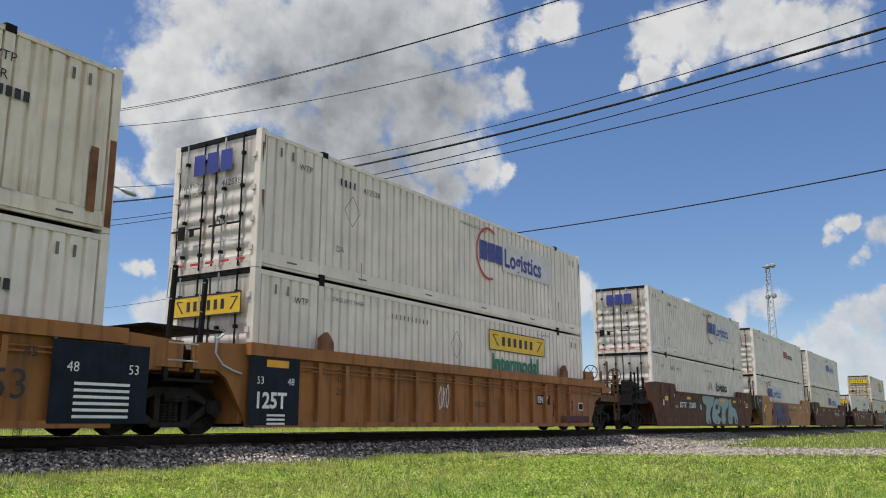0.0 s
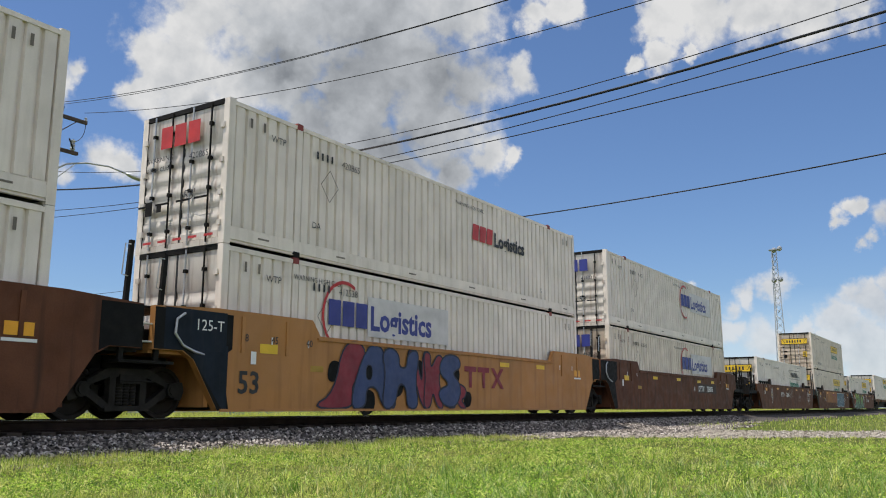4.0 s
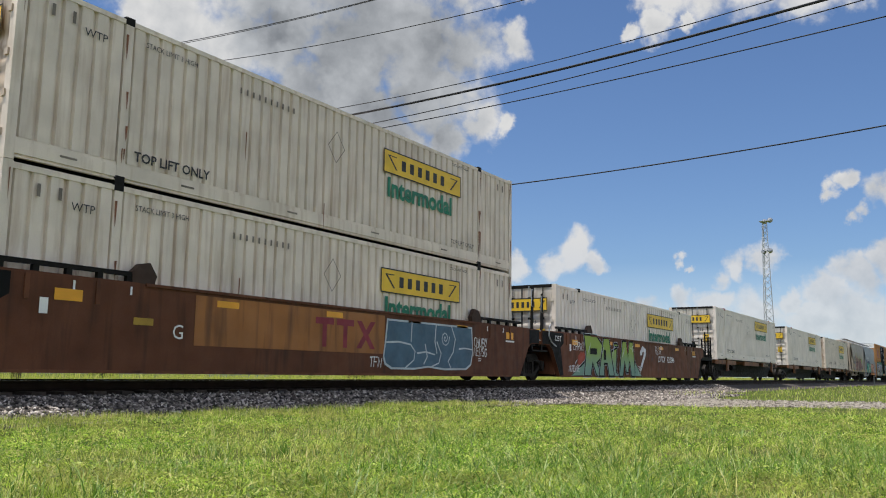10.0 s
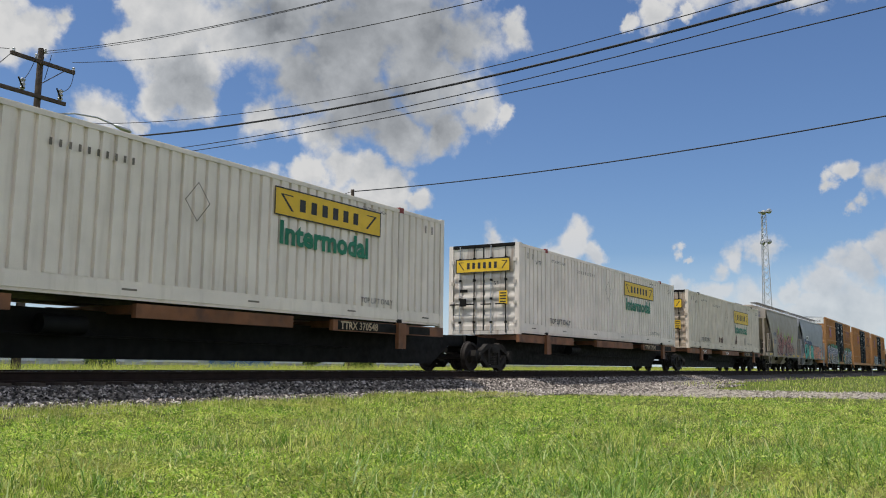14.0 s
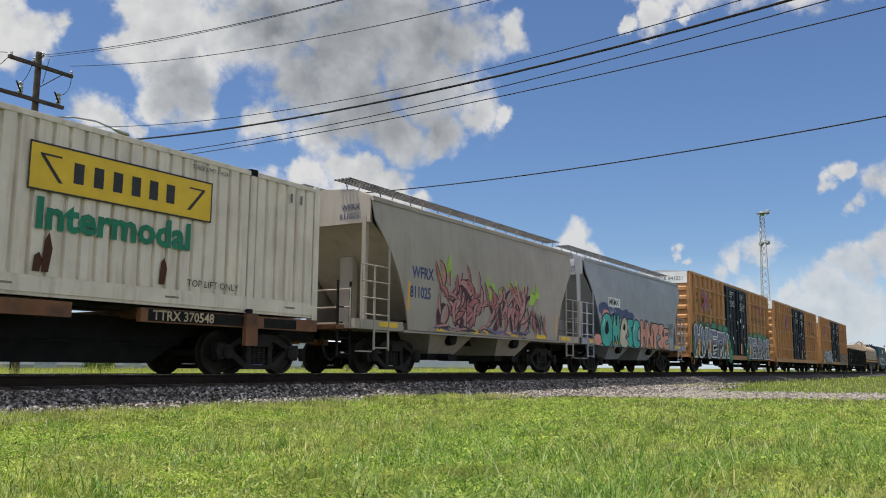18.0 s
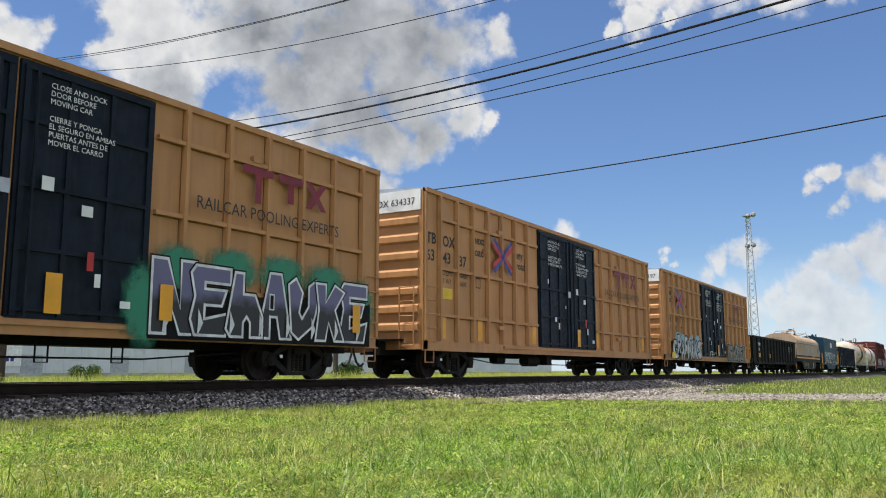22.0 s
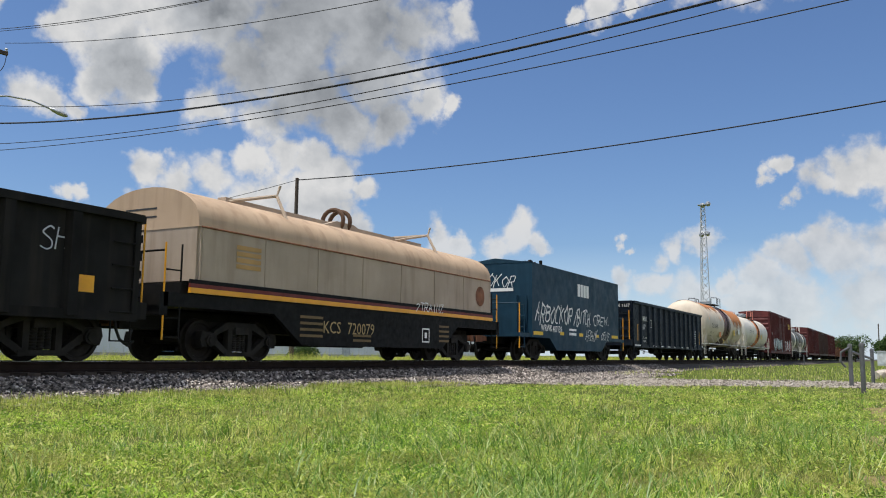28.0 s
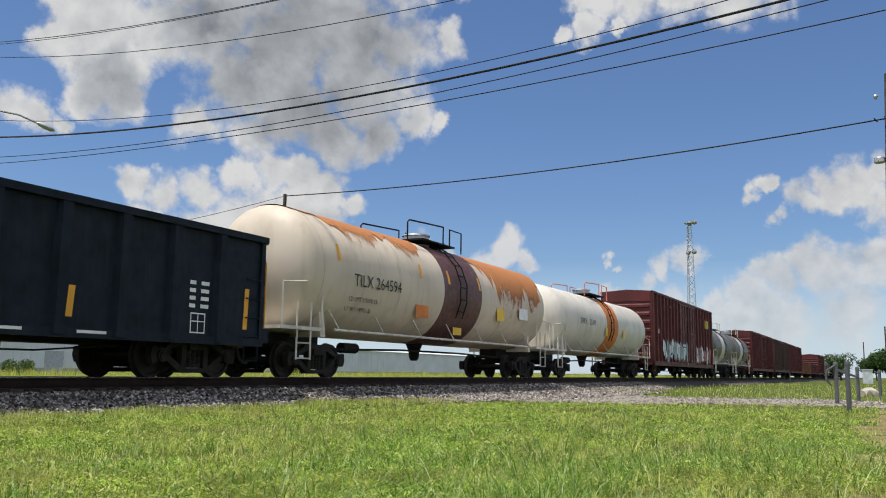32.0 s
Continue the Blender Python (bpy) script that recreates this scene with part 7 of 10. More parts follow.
# -- gondolas --
def make_gondola(u, ln, top, paint, label, nrib, low=0.70):
    """An open-topped gondola with side stakes and ribbed ends."""
    g = thing("gondola", label, "gondola", "gondolas of the train")
    on_train(g, u)
    hw = 1.46
    for s in (-1, 1):
        part("side_sheet", box(bmesh.new(), 0.05, ln - 0.05, min(s * (hw - 0.03), s * hw), max(s * (hw - 0.03), s * hw), low, top - 0.05), paint, g)
        part("top_chord", box(bmesh.new(), 0.0, ln, min(s * (hw - 0.06), s * (hw + 0.13)), max(s * (hw - 0.06), s * (hw + 0.13)), top - 0.13, top), paint, g)
        part("side_sill", box(bmesh.new(), 0.0, ln, min(s * (hw - 0.02), s * (hw + 0.06)), max(s * (hw - 0.02), s * (hw + 0.06)), low, low + 0.16), paint, g)
        for i in range(nrib):
            x = (1.44, 2.92)[i] if i < 2 else 4.03 + (i - 2) * (ln - 5.4) / (nrib - 3)
            shared("side_stake", ("gon_stake", top, low, s), lambda bm: prism(bm, [(-0.15, 0), (-0.09, s * 0.11), (0.09, s * 0.11), (0.15, 0)], "z", low + 0.05, top - 0.1), paint, g, "", pose(x, s * hw, 0))
        for x in (0.06, ln - 0.06):
            part("corner_post", box(bmesh.new(), x - 0.06, x + 0.06, min(s * (hw - 0.1), s * (hw + 0.05)), max(s * (hw - 0.1), s * (hw + 0.05)), low, top), paint, g)
    for x, s in ((0.0, -1), (ln, 1)):
        part("end_sheet", box(bmesh.new(), x - 0.04, x + 0.04, -hw, hw, low + 0.2, top - 0.03), paint, g)
        part("end_chord", box(bmesh.new(), min(x, x + s * 0.14), max(x, x + s * 0.14), -hw, hw, top - 0.13, top), paint, g)
        for i in range(4):
            zz = 1.15 + i * (top - 1.3) / 4
            part("end_rib", box(bmesh.new(), min(x, x + s * 0.13), max(x, x + s * 0.13), -hw + 0.05, hw - 0.05, zz, zz + 0.14), paint, g)
        part("end_sill", box(bmesh.new(), min(x - s * 0.1, x + s * 0.25), max(x - s * 0.1, x + s * 0.25), -hw, hw, 0.75, 1.05), paint, g)
        for q in range(4):
            part("rung", rod(bmesh.new(), (x + s * 0.22, -1.35, 1.15 + 0.4 * q), (x + s * 0.22, -0.85, 1.15 + 0.4 * q), 0.016, 6), paint, g)
            part("side_rung", rod(bmesh.new(), (x - s * 0.12, -hw - 0.07, 0.85 + 0.4 * q), (x - s * 0.60, -hw - 0.07, 0.85 + 0.4 * q), 0.016, 6), paint, g)
        part("ladder_stile", rod(bmesh.new(), (x + s * 0.22, -1.35, 0.8), (x + s * 0.22, -1.35, 2.5), 0.02, 6), ORANGE, g)
        part("stirrup", tube(bmesh.new(), [(x - s * 0.1, -hw, 0.75), (x - s * 0.1, -hw, 0.36), (x - s * 0.52, -hw, 0.36), (x - s * 0.52, -hw, 0.75)], 0.018, 6), paint, g)
        make_coupler(g, x + s * 0.15, s)
    part("floor", box(bmesh.new(), 0.05, ln - 0.05, -hw + 0.03, hw - 0.03, 0.95, 1.05), paint, g)
    part("centre_sill", box(bmesh.new(), -0.2, ln + 0.2, -0.32, 0.32, 0.60, 0.95), STEEL_DARK, g)
    part("air_reservoir", rod(bmesh.new(), (6.0, -0.8, 0.52), (6.9, -0.8, 0.52), 0.17, 12), STEEL_DARK, g)
    part("brake_valve", box(bmesh.new(), 7.4, 7.8, -1.0, -0.6, 0.42, 0.70), STEEL_DARK, g)
    part("brake_rod", tube(bmesh.new(), [(3.0, -0.9, 0.58), (4.5, -0.9, 0.45), (11.5, -0.9, 0.45), (13.2, -0.9, 0.58)], 0.017, 6), STEEL_DARK, g)
    for x in (3.6, 10.6):
        part("rod_hanger", tube(bmesh.new(), [(x, -1.0, 0.75), (x, -1.0, 0.36), (x + 0.22, -1.0, 0.36), (x + 0.22, -1.0, 0.75)], 0.017, 6), STEEL_DARK, g)
    for x in (1.45, ln - 1.5):
        make_truck(g, x)
    return g
# -- coil car, covered car, tank cars --
def make_coil_car(u):
    """A steel-coil car: a long arched hood on a fish-bellied black underframe."""
    c = thing("coil_car", "coil car with a faded tan arched hood and black frame", "coil car")
    on_train(c, u)
    hood_tan = mat("faded_tan_hood", (0.44, 0.315, 0.21), 0.8, dirt=(0.27, 0.175, 0.11), amount=0.6, streak=True, var=0.12, scale=0.8)
    hood_side = mat("weathered_grey_beige", (0.37, 0.295, 0.225), 0.8, dirt=(0.20, 0.14, 0.095), amount=0.40, streak=True, var=0.12, scale=1.0)
    MAROON_STRIPE = mat("dull_red_stripe", (0.13, 0.022, 0.018), 0.6, var=0.2)
    ln = 13.6
    arch = [(-1.46 * math.cos(radians(a)), 2.60 + 0.88 * math.sin(radians(a)) ** 0.8) for a in range(0, 181, 12)]
    part("hood_roof", prism(bmesh.new(), arch, "x", 0.35, ln - 0.1), hood_tan, c, "faded tan arched hood")
    for s in (-1, 1):
        part("hood_side", box(bmesh.new(), 0.35, ln - 0.1, min(s * 1.36, s * 1.46), max(s * 1.36, s * 1.46), 1.55, 2.60), hood_side, c)
        for i in range(8):
            x = 0.4 + i * (ln - 0.6) / 7
            part("hood_seam", box(bmesh.new(), x - 0.02, x + 0.02, min(s * 1.46, s * 1.475), max(s * 1.46, s * 1.475), 1.56, 2.62), hood_side, c)
        part("hood_gutter", rod(bmesh.new(), (0.35, s * 1.47, 2.60), (ln - 0.1, s * 1.47, 2.60), 0.02, 6), RUST, c)
        for k, (z0, z1, m) in enumerate(((1.48, 1.56, BLACK), (1.40, 1.48, MAROON_STRIPE), (1.30, 1.40, ORANGE))):
            part("stripe", box(bmesh.new(), 0.1, ln, min(s * 1.44, s * (1.49 + 0.003 * k)), max(s * 1.44, s * (1.49 + 0.003 * k)), z0, z1), m, c)
        part("side_sill", prism(bmesh.new(), [(-0.5, 1.02), (2.6, 1.02), (3.6, 0.36), (10.2, 0.36), (11.2, 1.02), (ln + 0.5, 1.02), (ln + 0.5, 1.28), (-0.5, 1.28)], "y", min(s * 1.34, s * 1.45), max(s * 1.34, s * 1.45)), BLACK, c, "black fish-bellied side sill")
    for x in (0.35, ln - 0.15):
        part("hood_end", box(bmesh.new(), x - 0.05, x + 0.05, -1.40, 1.40, 1.55, 2.62), hood_side, c)
    part("hood_floor", box(bmesh.new(), 0, ln, -1.36, 1.36, 1.15, 1.5), BLACK, c)
    part("end_cap", prism(bmesh.new(), arch, "x", 0.29, 0.35), hood_tan, c)
    part("ridge_beam", box(bmesh.new(), 2.4, ln - 2.4, -0.12, 0.12, 3.46, 3.64), hood_side, c)
    for x in (3.3, ln - 3.2):
        part("lifting_bracket", tube(bmesh.new(), [(x, -1.2, 3.05), (x + 0.1, -0.75, 3.78), (x + 0.1, 0.75, 3.78), (x, 1.2, 3.05)], 0.045, 6), hood_side, c)
        part("bracket_brace", tube(bmesh.new(), [(x - 0.8, -0.1, 3.55), (x + 0.1, -0.75, 3.78), (x + 0.15, -0.8, 4.02)], 0.035, 6), hood_side, c)
    for dx in (-0.16, 0.16):
        part("lifting_ring", tube(bmesh.new(), [(ln / 2 + dx, 0.34 * math.cos(radians(20 * i)), 3.72 + 0.30 * math.sin(radians(20 * i))) for i in range(19)], 0.06, 8), mat("dark_rusty_ring", (0.09, 0.05, 0.03), 0.8), c)
    part("ring_base", prism(bmesh.new(), [(ln / 2 - 1.1, 3.45), (ln / 2 + 1.1, 3.45), (ln / 2 + 0.4, 3.66), (ln / 2 - 0.4, 3.66)], "y", -0.3, 0.3), hood_side, c)
    for x, s in ((-0.5, -1), (ln + 0.5, 1)):
        part("end_sill", box(bmesh.new(), x - 0.1, x + 0.1, -1.45, 1.45, 0.85, 1.28), BLACK, c)
        part("end_platform", box(bmesh.new(), min(x, x - s * 0.8), max(x, x - s * 0.8), -1.4, 1.4, 1.24, 1.28), BLACK, c)
        for yy in (-1.42, 1.42):
            for dx in (0.02, 0.42):
                part("stanchion", rod(bmesh.new(), (x - s * dx, yy, 0.4), (x - s * dx, yy, 2.2), 0.02, 6), ORANGE if dx < 0.1 else STEEL_DARK, c)
            for q in (0.45, 0.8, 1.15, 1.7):
                part("rung", rod(bmesh.new(), (x - s * 0.02, yy, q), (x - s * 0.42, yy, q), 0.016, 6), STEEL_DARK, c)
        part("handrail", rod(bmesh.new(), (x, -1.4, 2.05), (x, 1.4, 2.05), 0.02, 6), STEEL_DARK, c)
        make_coupler(c, x + s * 0.1, s)
    part("centre_sill", box(bmesh.new(), -0.5, ln + 0.5, -0.32, 0.32, 0.62, 1.0), STEEL_DARK, c)
    lettering("720079", 0.40, mat("buff_lettering", (0.36, 0.26, 0.12), 0.6), c, 5.35, -1.462, 0.66)
    buff = MATS["buff_lettering"]
    dim = mat("dim_buff_lettering", (0.15, 0.10, 0.045), 0.7)
    lettering("KCS", 0.40, buff, c, 4.35, -1.462, 0.66)
    flat("notice_line", [rect(0, 0.85, 0.14 * k, 0.14 * k + 0.06) for k in range(4)], dim, c, 3.5, -1.462, 0.55)
    flat("notice_line", [rect(0, 0.6, 0.14 * k, 0.14 * k + 0.06) for k in range(4)], dim, c, 10.0, -1.462, 0.55)
    flat("notice_line", [rect(0, 0.8, 0.12 * k, 0.12 * k + 0.06) for k in range(2)], dim, c, 5.6, -1.462, 0.48)
    flat("stencil_frame", [rect(0, 0.42, 0, 0.04), rect(0, 0.42, 0.36, 0.40), rect(0, 0.04, 0.04, 0.36), rect(0.38, 0.42, 0.04, 0.36), rect(0.14, 0.28, 0.12, 0.28)], CHALK, c, 9.0, -1.462, 0.52)
    flat("rust_notice", [rect(0, 0.75, 0.13 * k, 0.13 * k + 0.09) for k in range(4)], mat("ochre_notice", (0.40, 0.24, 0.09), 0.7), c, 1.35, -1.472, 1.88)
    flat("round_emblem", [[(0.32 * math.cos(radians(20 * i)), 0.32 * math.sin(radians(20 * i))) for i in range(18)]], RUST, c, 12.7, -1.472, 2.05)
    flat("notice_line", [rect(0.1, 1.0, 0.17 * k, 0.17 * k + 0.035) for k in range(2)], INK, c, 0.285, 0.7, 2.85, "end")
    tag(c, "2TRAINZ", 8.6, -1.497, 1.40, 1.6, 0.22, CHALK, 0.03, 31)
    for x in (2.0, ln - 2.0):
        make_truck(c, x)
    return c


def make_covered_car(u):
    """A dark blue-green covered car with a smooth body, low peaked roof and a deep belly."""
    teal = mat("blue_green_paint", (0.009, 0.034, 0.058), 0.55, dirt=(0.02, 0.058, 0.085), amount=0.35, streak=True, var=0.2, scale=0.9, spec=0.15)
    c = thing("covered_car", "dark blue-green covered freight car sprayed with white tags", "covered car")
    on_train(c, u)
    ln = 10.75
    side = [(0.0, 0.86), (1.75, 0.86), (2.5, 0.40), (8.1, 0.40), (8.9, 0.86), (ln, 0.86), (ln, 3.60), (0.0, 3.60)]
    part("body", prism(bmesh.new(), side, "y", -1.50, 1.50), teal, c)
    part("roof", prism(bmesh.new(), [(-1.52, 3.60), (1.52, 3.60), (0, 3.80)], "x", -0.01, ln + 0.01), teal, c)
    for x in (0.0, ln):
        part("end_frame", box(bmesh.new(), x - 0.05, x + 0.05, -1.30, 1.30, 1.25, 2.35), teal, c)
    for x, s in ((-0.05, -1), (ln + 0.05, 1)):
        part("end_platform", box(bmesh.new(), min(x, x + s * 1.0), max(x, x + s * 1.0), -1.45, 1.45, 0.86, 1.0), teal, c)
        part("end_bulkhead", box(bmesh.new(), min(x + s * 0.2, x + s * 0.45), max(x + s * 0.2, x + s * 0.45), -1.1, 1.1, 1.0, 2.35), teal, c)
        for yy in (-1.42, 1.42):
            for dx in (0.5, 0.95):
                part("stanchion", rod(bmesh.new(), (x + s * dx, yy, 0.45), (x + s * dx, yy, 2.05), 0.022, 6), ORANGE if dx > 0.6 else teal, c)
            for q in (0.5, 0.85, 1.2, 1.6, 2.0):
                part("rung", rod(bmesh.new(), (x + s * 0.5, yy, q), (x + s * 0.95, yy, q), 0.016, 6), teal, c)
        part("handrail", rod(bmesh.new(), (x + s * 0.95, -1.42, 2.05), (x + s * 0.95, 1.42, 2.05), 0.02, 6), teal, c)
        part("brake_stand", box(bmesh.new(), x + s * 0.75 - 0.06, x + s * 0.75 + 0.06, 0.3, 0.5, 1.0, 1.9), STEEL_DARK, c)
        make_coupler(c, x + s * 0.85, s)
    for x in (2.35, 8.05):
        part("roof_fitting", box(bmesh.new(), x - 0.22, x + 0.22, -0.35, 0.35, 3.70, 3.92), teal, c)
    part("lifting_eye", tube(bmesh.new(), [(3.45 + 0.32 * math.cos(radians(18 * i)), 0.0, 3.72 + 0.34 * math.sin(radians(18 * i))) for i in range(11)], 0.06, 8), STEEL_DARK, c)
    part("lifting_eye", tube(bmesh.new(), [(3.95 + 0.20 * math.cos(radians(18 * i)), 0.0, 3.72 + 0.30 * math.sin(radians(18 * i))) for i in range(11)], 0.05, 8), STEEL_DARK, c)
    part("roof_post", rod(bmesh.new(), (3.85, -0.3, 3.7), (3.85, -0.3, 4.1), 0.07, 8), STEEL_DARK, c)
    y = -1.507
    flat("mark_block", bars(4.95, 0, 4, 0.52, 0.31, 0.06), CHALK, c, 0, y, 2.66)
    lettering("407135", 0.34, CHALK, c, 2.05, y, 1.10, bold=0.02)
    lettering("WRWK", 0.34, CHALK, c, 0.85, y, 1.12, bold=0.02)
    flat("notice_line", [rect(0, 0.85, 0, 0.10), rect(0, 0.85, 0.18, 0.27)], CHALK, c, 3.9, y, 1.02)
    for x0, x1, z0 in ((0.1, 1.05, 0.95), (2.85, 3.3, 1.0), (5.1, 5.6, 1.0), (7.3, 7.7, 1.0), (9.6, 10.6, 1.02)):
        flat("reflector", [rect(x0, x1, 0, 0.13)], YELLOW, c, 0, y - 0.002, z0)
    tag(c, "ARBOCKOR", 0.22, y - 0.003, 1.50, 4.15, 0.64, CHALK, 0.075, 11, slant=0.35, loose=0.16)
    tag(c, "/BITCH.", 4.45, y - 0.003, 1.50, 2.45, 0.58, CHALK, 0.068, 12, slant=0.3, loose=0.16)
    tag(c, "CREW.", 6.95, y - 0.003, 1.58, 2.5, 0.40, CHALK, 0.062, 14, slant=0.25, loose=0.12)
    tag(c, "ARBOK", 5.85, y - 0.003, 0.88, 1.75, 0.42, CHALK, 0.034, 13, slant=0.35, loose=0.18)
    tag(c, "JOENE", 7.65, y - 0.003, 0.86, 1.7, 0.36, CHALK, 0.034, 15, slant=0.35, loose=0.18)
    tag(c, "ARBOKOR", -0.012, 1.2, 2.72, 2.1, 0.42, CHALK, 0.03, 16, "end", 0.3, 0.12)
    flat("number_bar", [rect(0, 1.5, 0, 0.12)], CHALK, c, -0.012, 0.75, 2.55, "end")
    part("centre_sill", box(bmesh.new(), -0.9, ln + 0.9, -0.32, 0.32, 0.62, 0.9), STEEL_DARK, c)
    for x in (1.2, ln - 1.2):
        make_truck(c, x)
    return c


def make_tank(u, ln, r, zc, paint, label, bands=(), rusty=None, rails=None, dome=0.5, group="tank cars of the train"):
    """A tank car: a dished cylinder on stub sills with a manway platform, ladders and side rails."""
    t = thing("tank_car", label, "tank car", group)
    on_train(t, u)
    rails = rails or paint

    def shell(bm, x0, x1, rr, capped):
        prof = [(x0, rr), (x1, rr)]
        if capped:
            prof = [(x0 + 0.62 * (1 - math.cos(radians(a))), rr * math.sin(radians(a))) for a in (6, 20, 35, 50, 65, 80)] + [(x0 + 0.62, rr), (x1 - 0.62, rr)] + [(x1 - 0.62 * (1 - math.cos(radians(a))), rr * math.sin(radians(a))) for a in (80, 65, 50, 35, 20, 6)]
        return lathe(bm, prof, 56, "x", (0, 0, zc))
    part("tank_shell", shell(bmesh.new(), 0.0, ln, r, True), paint, t)
    for x0, x1, m in bands:
        part("painted_band", shell(bmesh.new(), x0, x1, r + 0.012, False), m, t)
    for x in (0.9, ln * 0.28, ln * 0.5, ln * 0.72, ln - 0.9):
        part("weld_seam", shell(bmesh.new(), x - 0.012, x + 0.012, r + 0.008, False), paint, t)
    if rusty:
        # flaking orange primer along the crown, with a ragged lower edge
        for a, b, seed, deep in rusty[1]:
            rng = random.Random(seed)
            bm = bmesh.new()
            n = round((b - a) / 0.16)
            rows = []
            for i in range(n + 1):
                x = a + (b - a) * i / n
                reach = 1.25 * deep * (1.0 + 0.25 * math.sin(i * 0.35 + seed) + rng.uniform(-0.14, 0.22))
                reach *= min(1.0, 0.35 + 3.0 * min(i, n - i) / n)
                row = []
                for k in range(25):
                    ang = radians(90) + reach * (k / 12 - 1)
                    row.append(bm.verts.new((x, (r + 0.022) * math.cos(ang), zc + (r + 0.022) * math.sin(ang))))
                rows.append(row)
            for p, q in zip(rows, rows[1:]):
                for k in range(24):
                    bm.faces.new((p[k], p[k + 1], q[k + 1], q[k]))
            bmesh.ops.recalc_face_normals(bm, faces=bm.faces[:])
            part("rust_stain", bm, rusty[0], t, "orange rust bleeding down from the crown")
    mid = ln / 2
    part("manway", rod(bmesh.new(), (mid, 0, zc + r - 0.1), (mid, 0, zc + r + dome * 0.62), 0.42, 20), paint if not bands else GALV, t)
    part("manway_lid", lathe(bmesh.new(), [(zc + r + dome * 0.62, 0.46), (zc + r + dome * 0.72, 0.44), (zc + r + dome * 0.78, 0.25)], 20, "z", (mid, 0, 0)), GALV, t)
    part("platform", box(bmesh.new(), mid - 1.1, mid + 1.1, -0.85, 0.85, zc + r + 0.02, zc + r + 0.07), STEEL_DARK, t)
    for yy in (-0.83, 0.83):
        part("platform_rail", tube(bmesh.new(), [(mid - 2.0, yy, zc + r - 0.15), (mid - 2.0, yy, zc + r + 0.42), (mid - 1.9, yy, zc + r + 0.5), (mid + 0.3, yy, zc + r + 0.62), (mid + 0.3, yy, zc + r + 0.05)], 0.025, 6), rails if rails is not paint else STEEL_DARK, t)
        part("platform_rail", tube(bmesh.new(), [(mid + 0.75, yy, zc + r + 0.05), (mid + 0.75, yy, zc + r + 0.6), (mid + 1.6, yy, zc + r + 0.6), (mid + 1.6, yy, zc + r - 0.1)], 0.025, 6), rails if rails is not paint else STEEL_DARK, t)
    # ladder down the near flank
    for dx in (-0.22, 0.22):
        pts = [(mid + 0.2 + dx, -(r + 0.10) * math.cos(radians(a)), zc + (r + 0.10) * math.sin(radians(a))) for a in (70, 50, 30, 10, -10, -28)]
        part("ladder_stile", tube(bmesh.new(), pts, 0.022, 6), STEEL_DARK, t)
    for a in range(-20, 70, 13):
        y, z = -(r + 0.10) * math.cos(radians(a)), zc + (r + 0.10) * math.sin(radians(a))
        part("rung", rod(bmesh.new(), (mid - 0.02, y, z), (mid + 0.42, y, z), 0.016, 6), STEEL_DARK, t)
    white = mat("grimy_white_frame", (0.55, 0.52, 0.46), 0.6, dirt=(0.25, 0.17, 0.11), amount=0.5, var=0.15)
    for s in (-1, 1):
        part("side_rail", rod(bmesh.new(), (1.6, s * 1.42, 1.16), (ln - 1.6, s * 1.42, 1.16), 0.035, 8), white, t)
        for i in range(7):
            x = 1.8 + i * (ln - 3.6) / 6
            part("rail_strut", rod(bmesh.new(), (x, s * 1.42, 1.16), (x - 0.25, s * (r * 0.80), zc - r * 0.62), 0.02, 6), white, t)
    for x, s in ((0.0, 1), (ln, -1)):
        lo, hi = sorted((x - s * 0.55, x + s * 2.4))
        part("stub_sill", box(bmesh.new(), lo, hi, -0.34, 0.34, 0.72, 1.06), STEEL_DARK, t)
        part("bolster_saddle", prism(bmesh.new(), [(-1.25, 0.98), (1.25, 0.98), (1.15, zc - 0.75), (0.7, zc - r + 0.05), (-0.7, zc - r + 0.05), (-1.15, zc - 0.75)], "x", x + s * 1.35 - 0.10, x + s * 1.35 + 0.10), paint, t)
        part("end_platform", box(bmesh.new(), min(x - s * 0.5, x + s * 1.1), max(x - s * 0.5, x + s * 1.1), -1.45, 1.45, 1.10, 1.18), white, t)
        for yy in (-1.42, 1.42):
            part("hand_rail", tube(bmesh.new(), [(x - s * 0.45, yy, 1.15), (x - s * 0.45, yy, 2.15), (x + s * 0.95, yy, 2.28), (x + s * 1.05, yy, 2.2), (x + s * 1.05, yy, 1.15)], 0.024, 6), white, t)
            for dx in (0.1, 0.62):
                part("step_stile", rod(bmesh.new(), (x + s * dx, yy, 0.42), (x + s * dx, yy, 1.75), 0.024, 6), white, t)
            for q in (0.45, 0.80, 1.12):
                part("step", rod(bmesh.new(), (x + s * 0.1, yy, q), (x + s * 0.62, yy, q), 0.018, 6), white, t)
        make_coupler(t, x - s * 0.45, -s)
    part("outlet_valve", lathe(bmesh.new(), [(0.52, 0.10), (0.62, 0.16), (0.82, 0.18), (zc - r + 0.05, 0.30)], 14, "z", (mid, 0, 0)), STEEL_DARK, t)
    part("brake_pipe", tube(bmesh.new(), [(2.6, -0.6, 0.72), (mid - 1.8, -0.6, 0.80), (mid + 2.0, -0.6, 0.80), (ln - 2.6, -0.6, 0.72)], 0.03, 6), STEEL_DARK, t)
    part("brake_cylinder", rod(bmesh.new(), (3.2, -0.5, 0.78), (3.9, -0.5, 0.78), 0.14, 12), STEEL_DARK, t)
    for x in (1.4, ln - 1.5):
        make_truck(t, x)
    return t


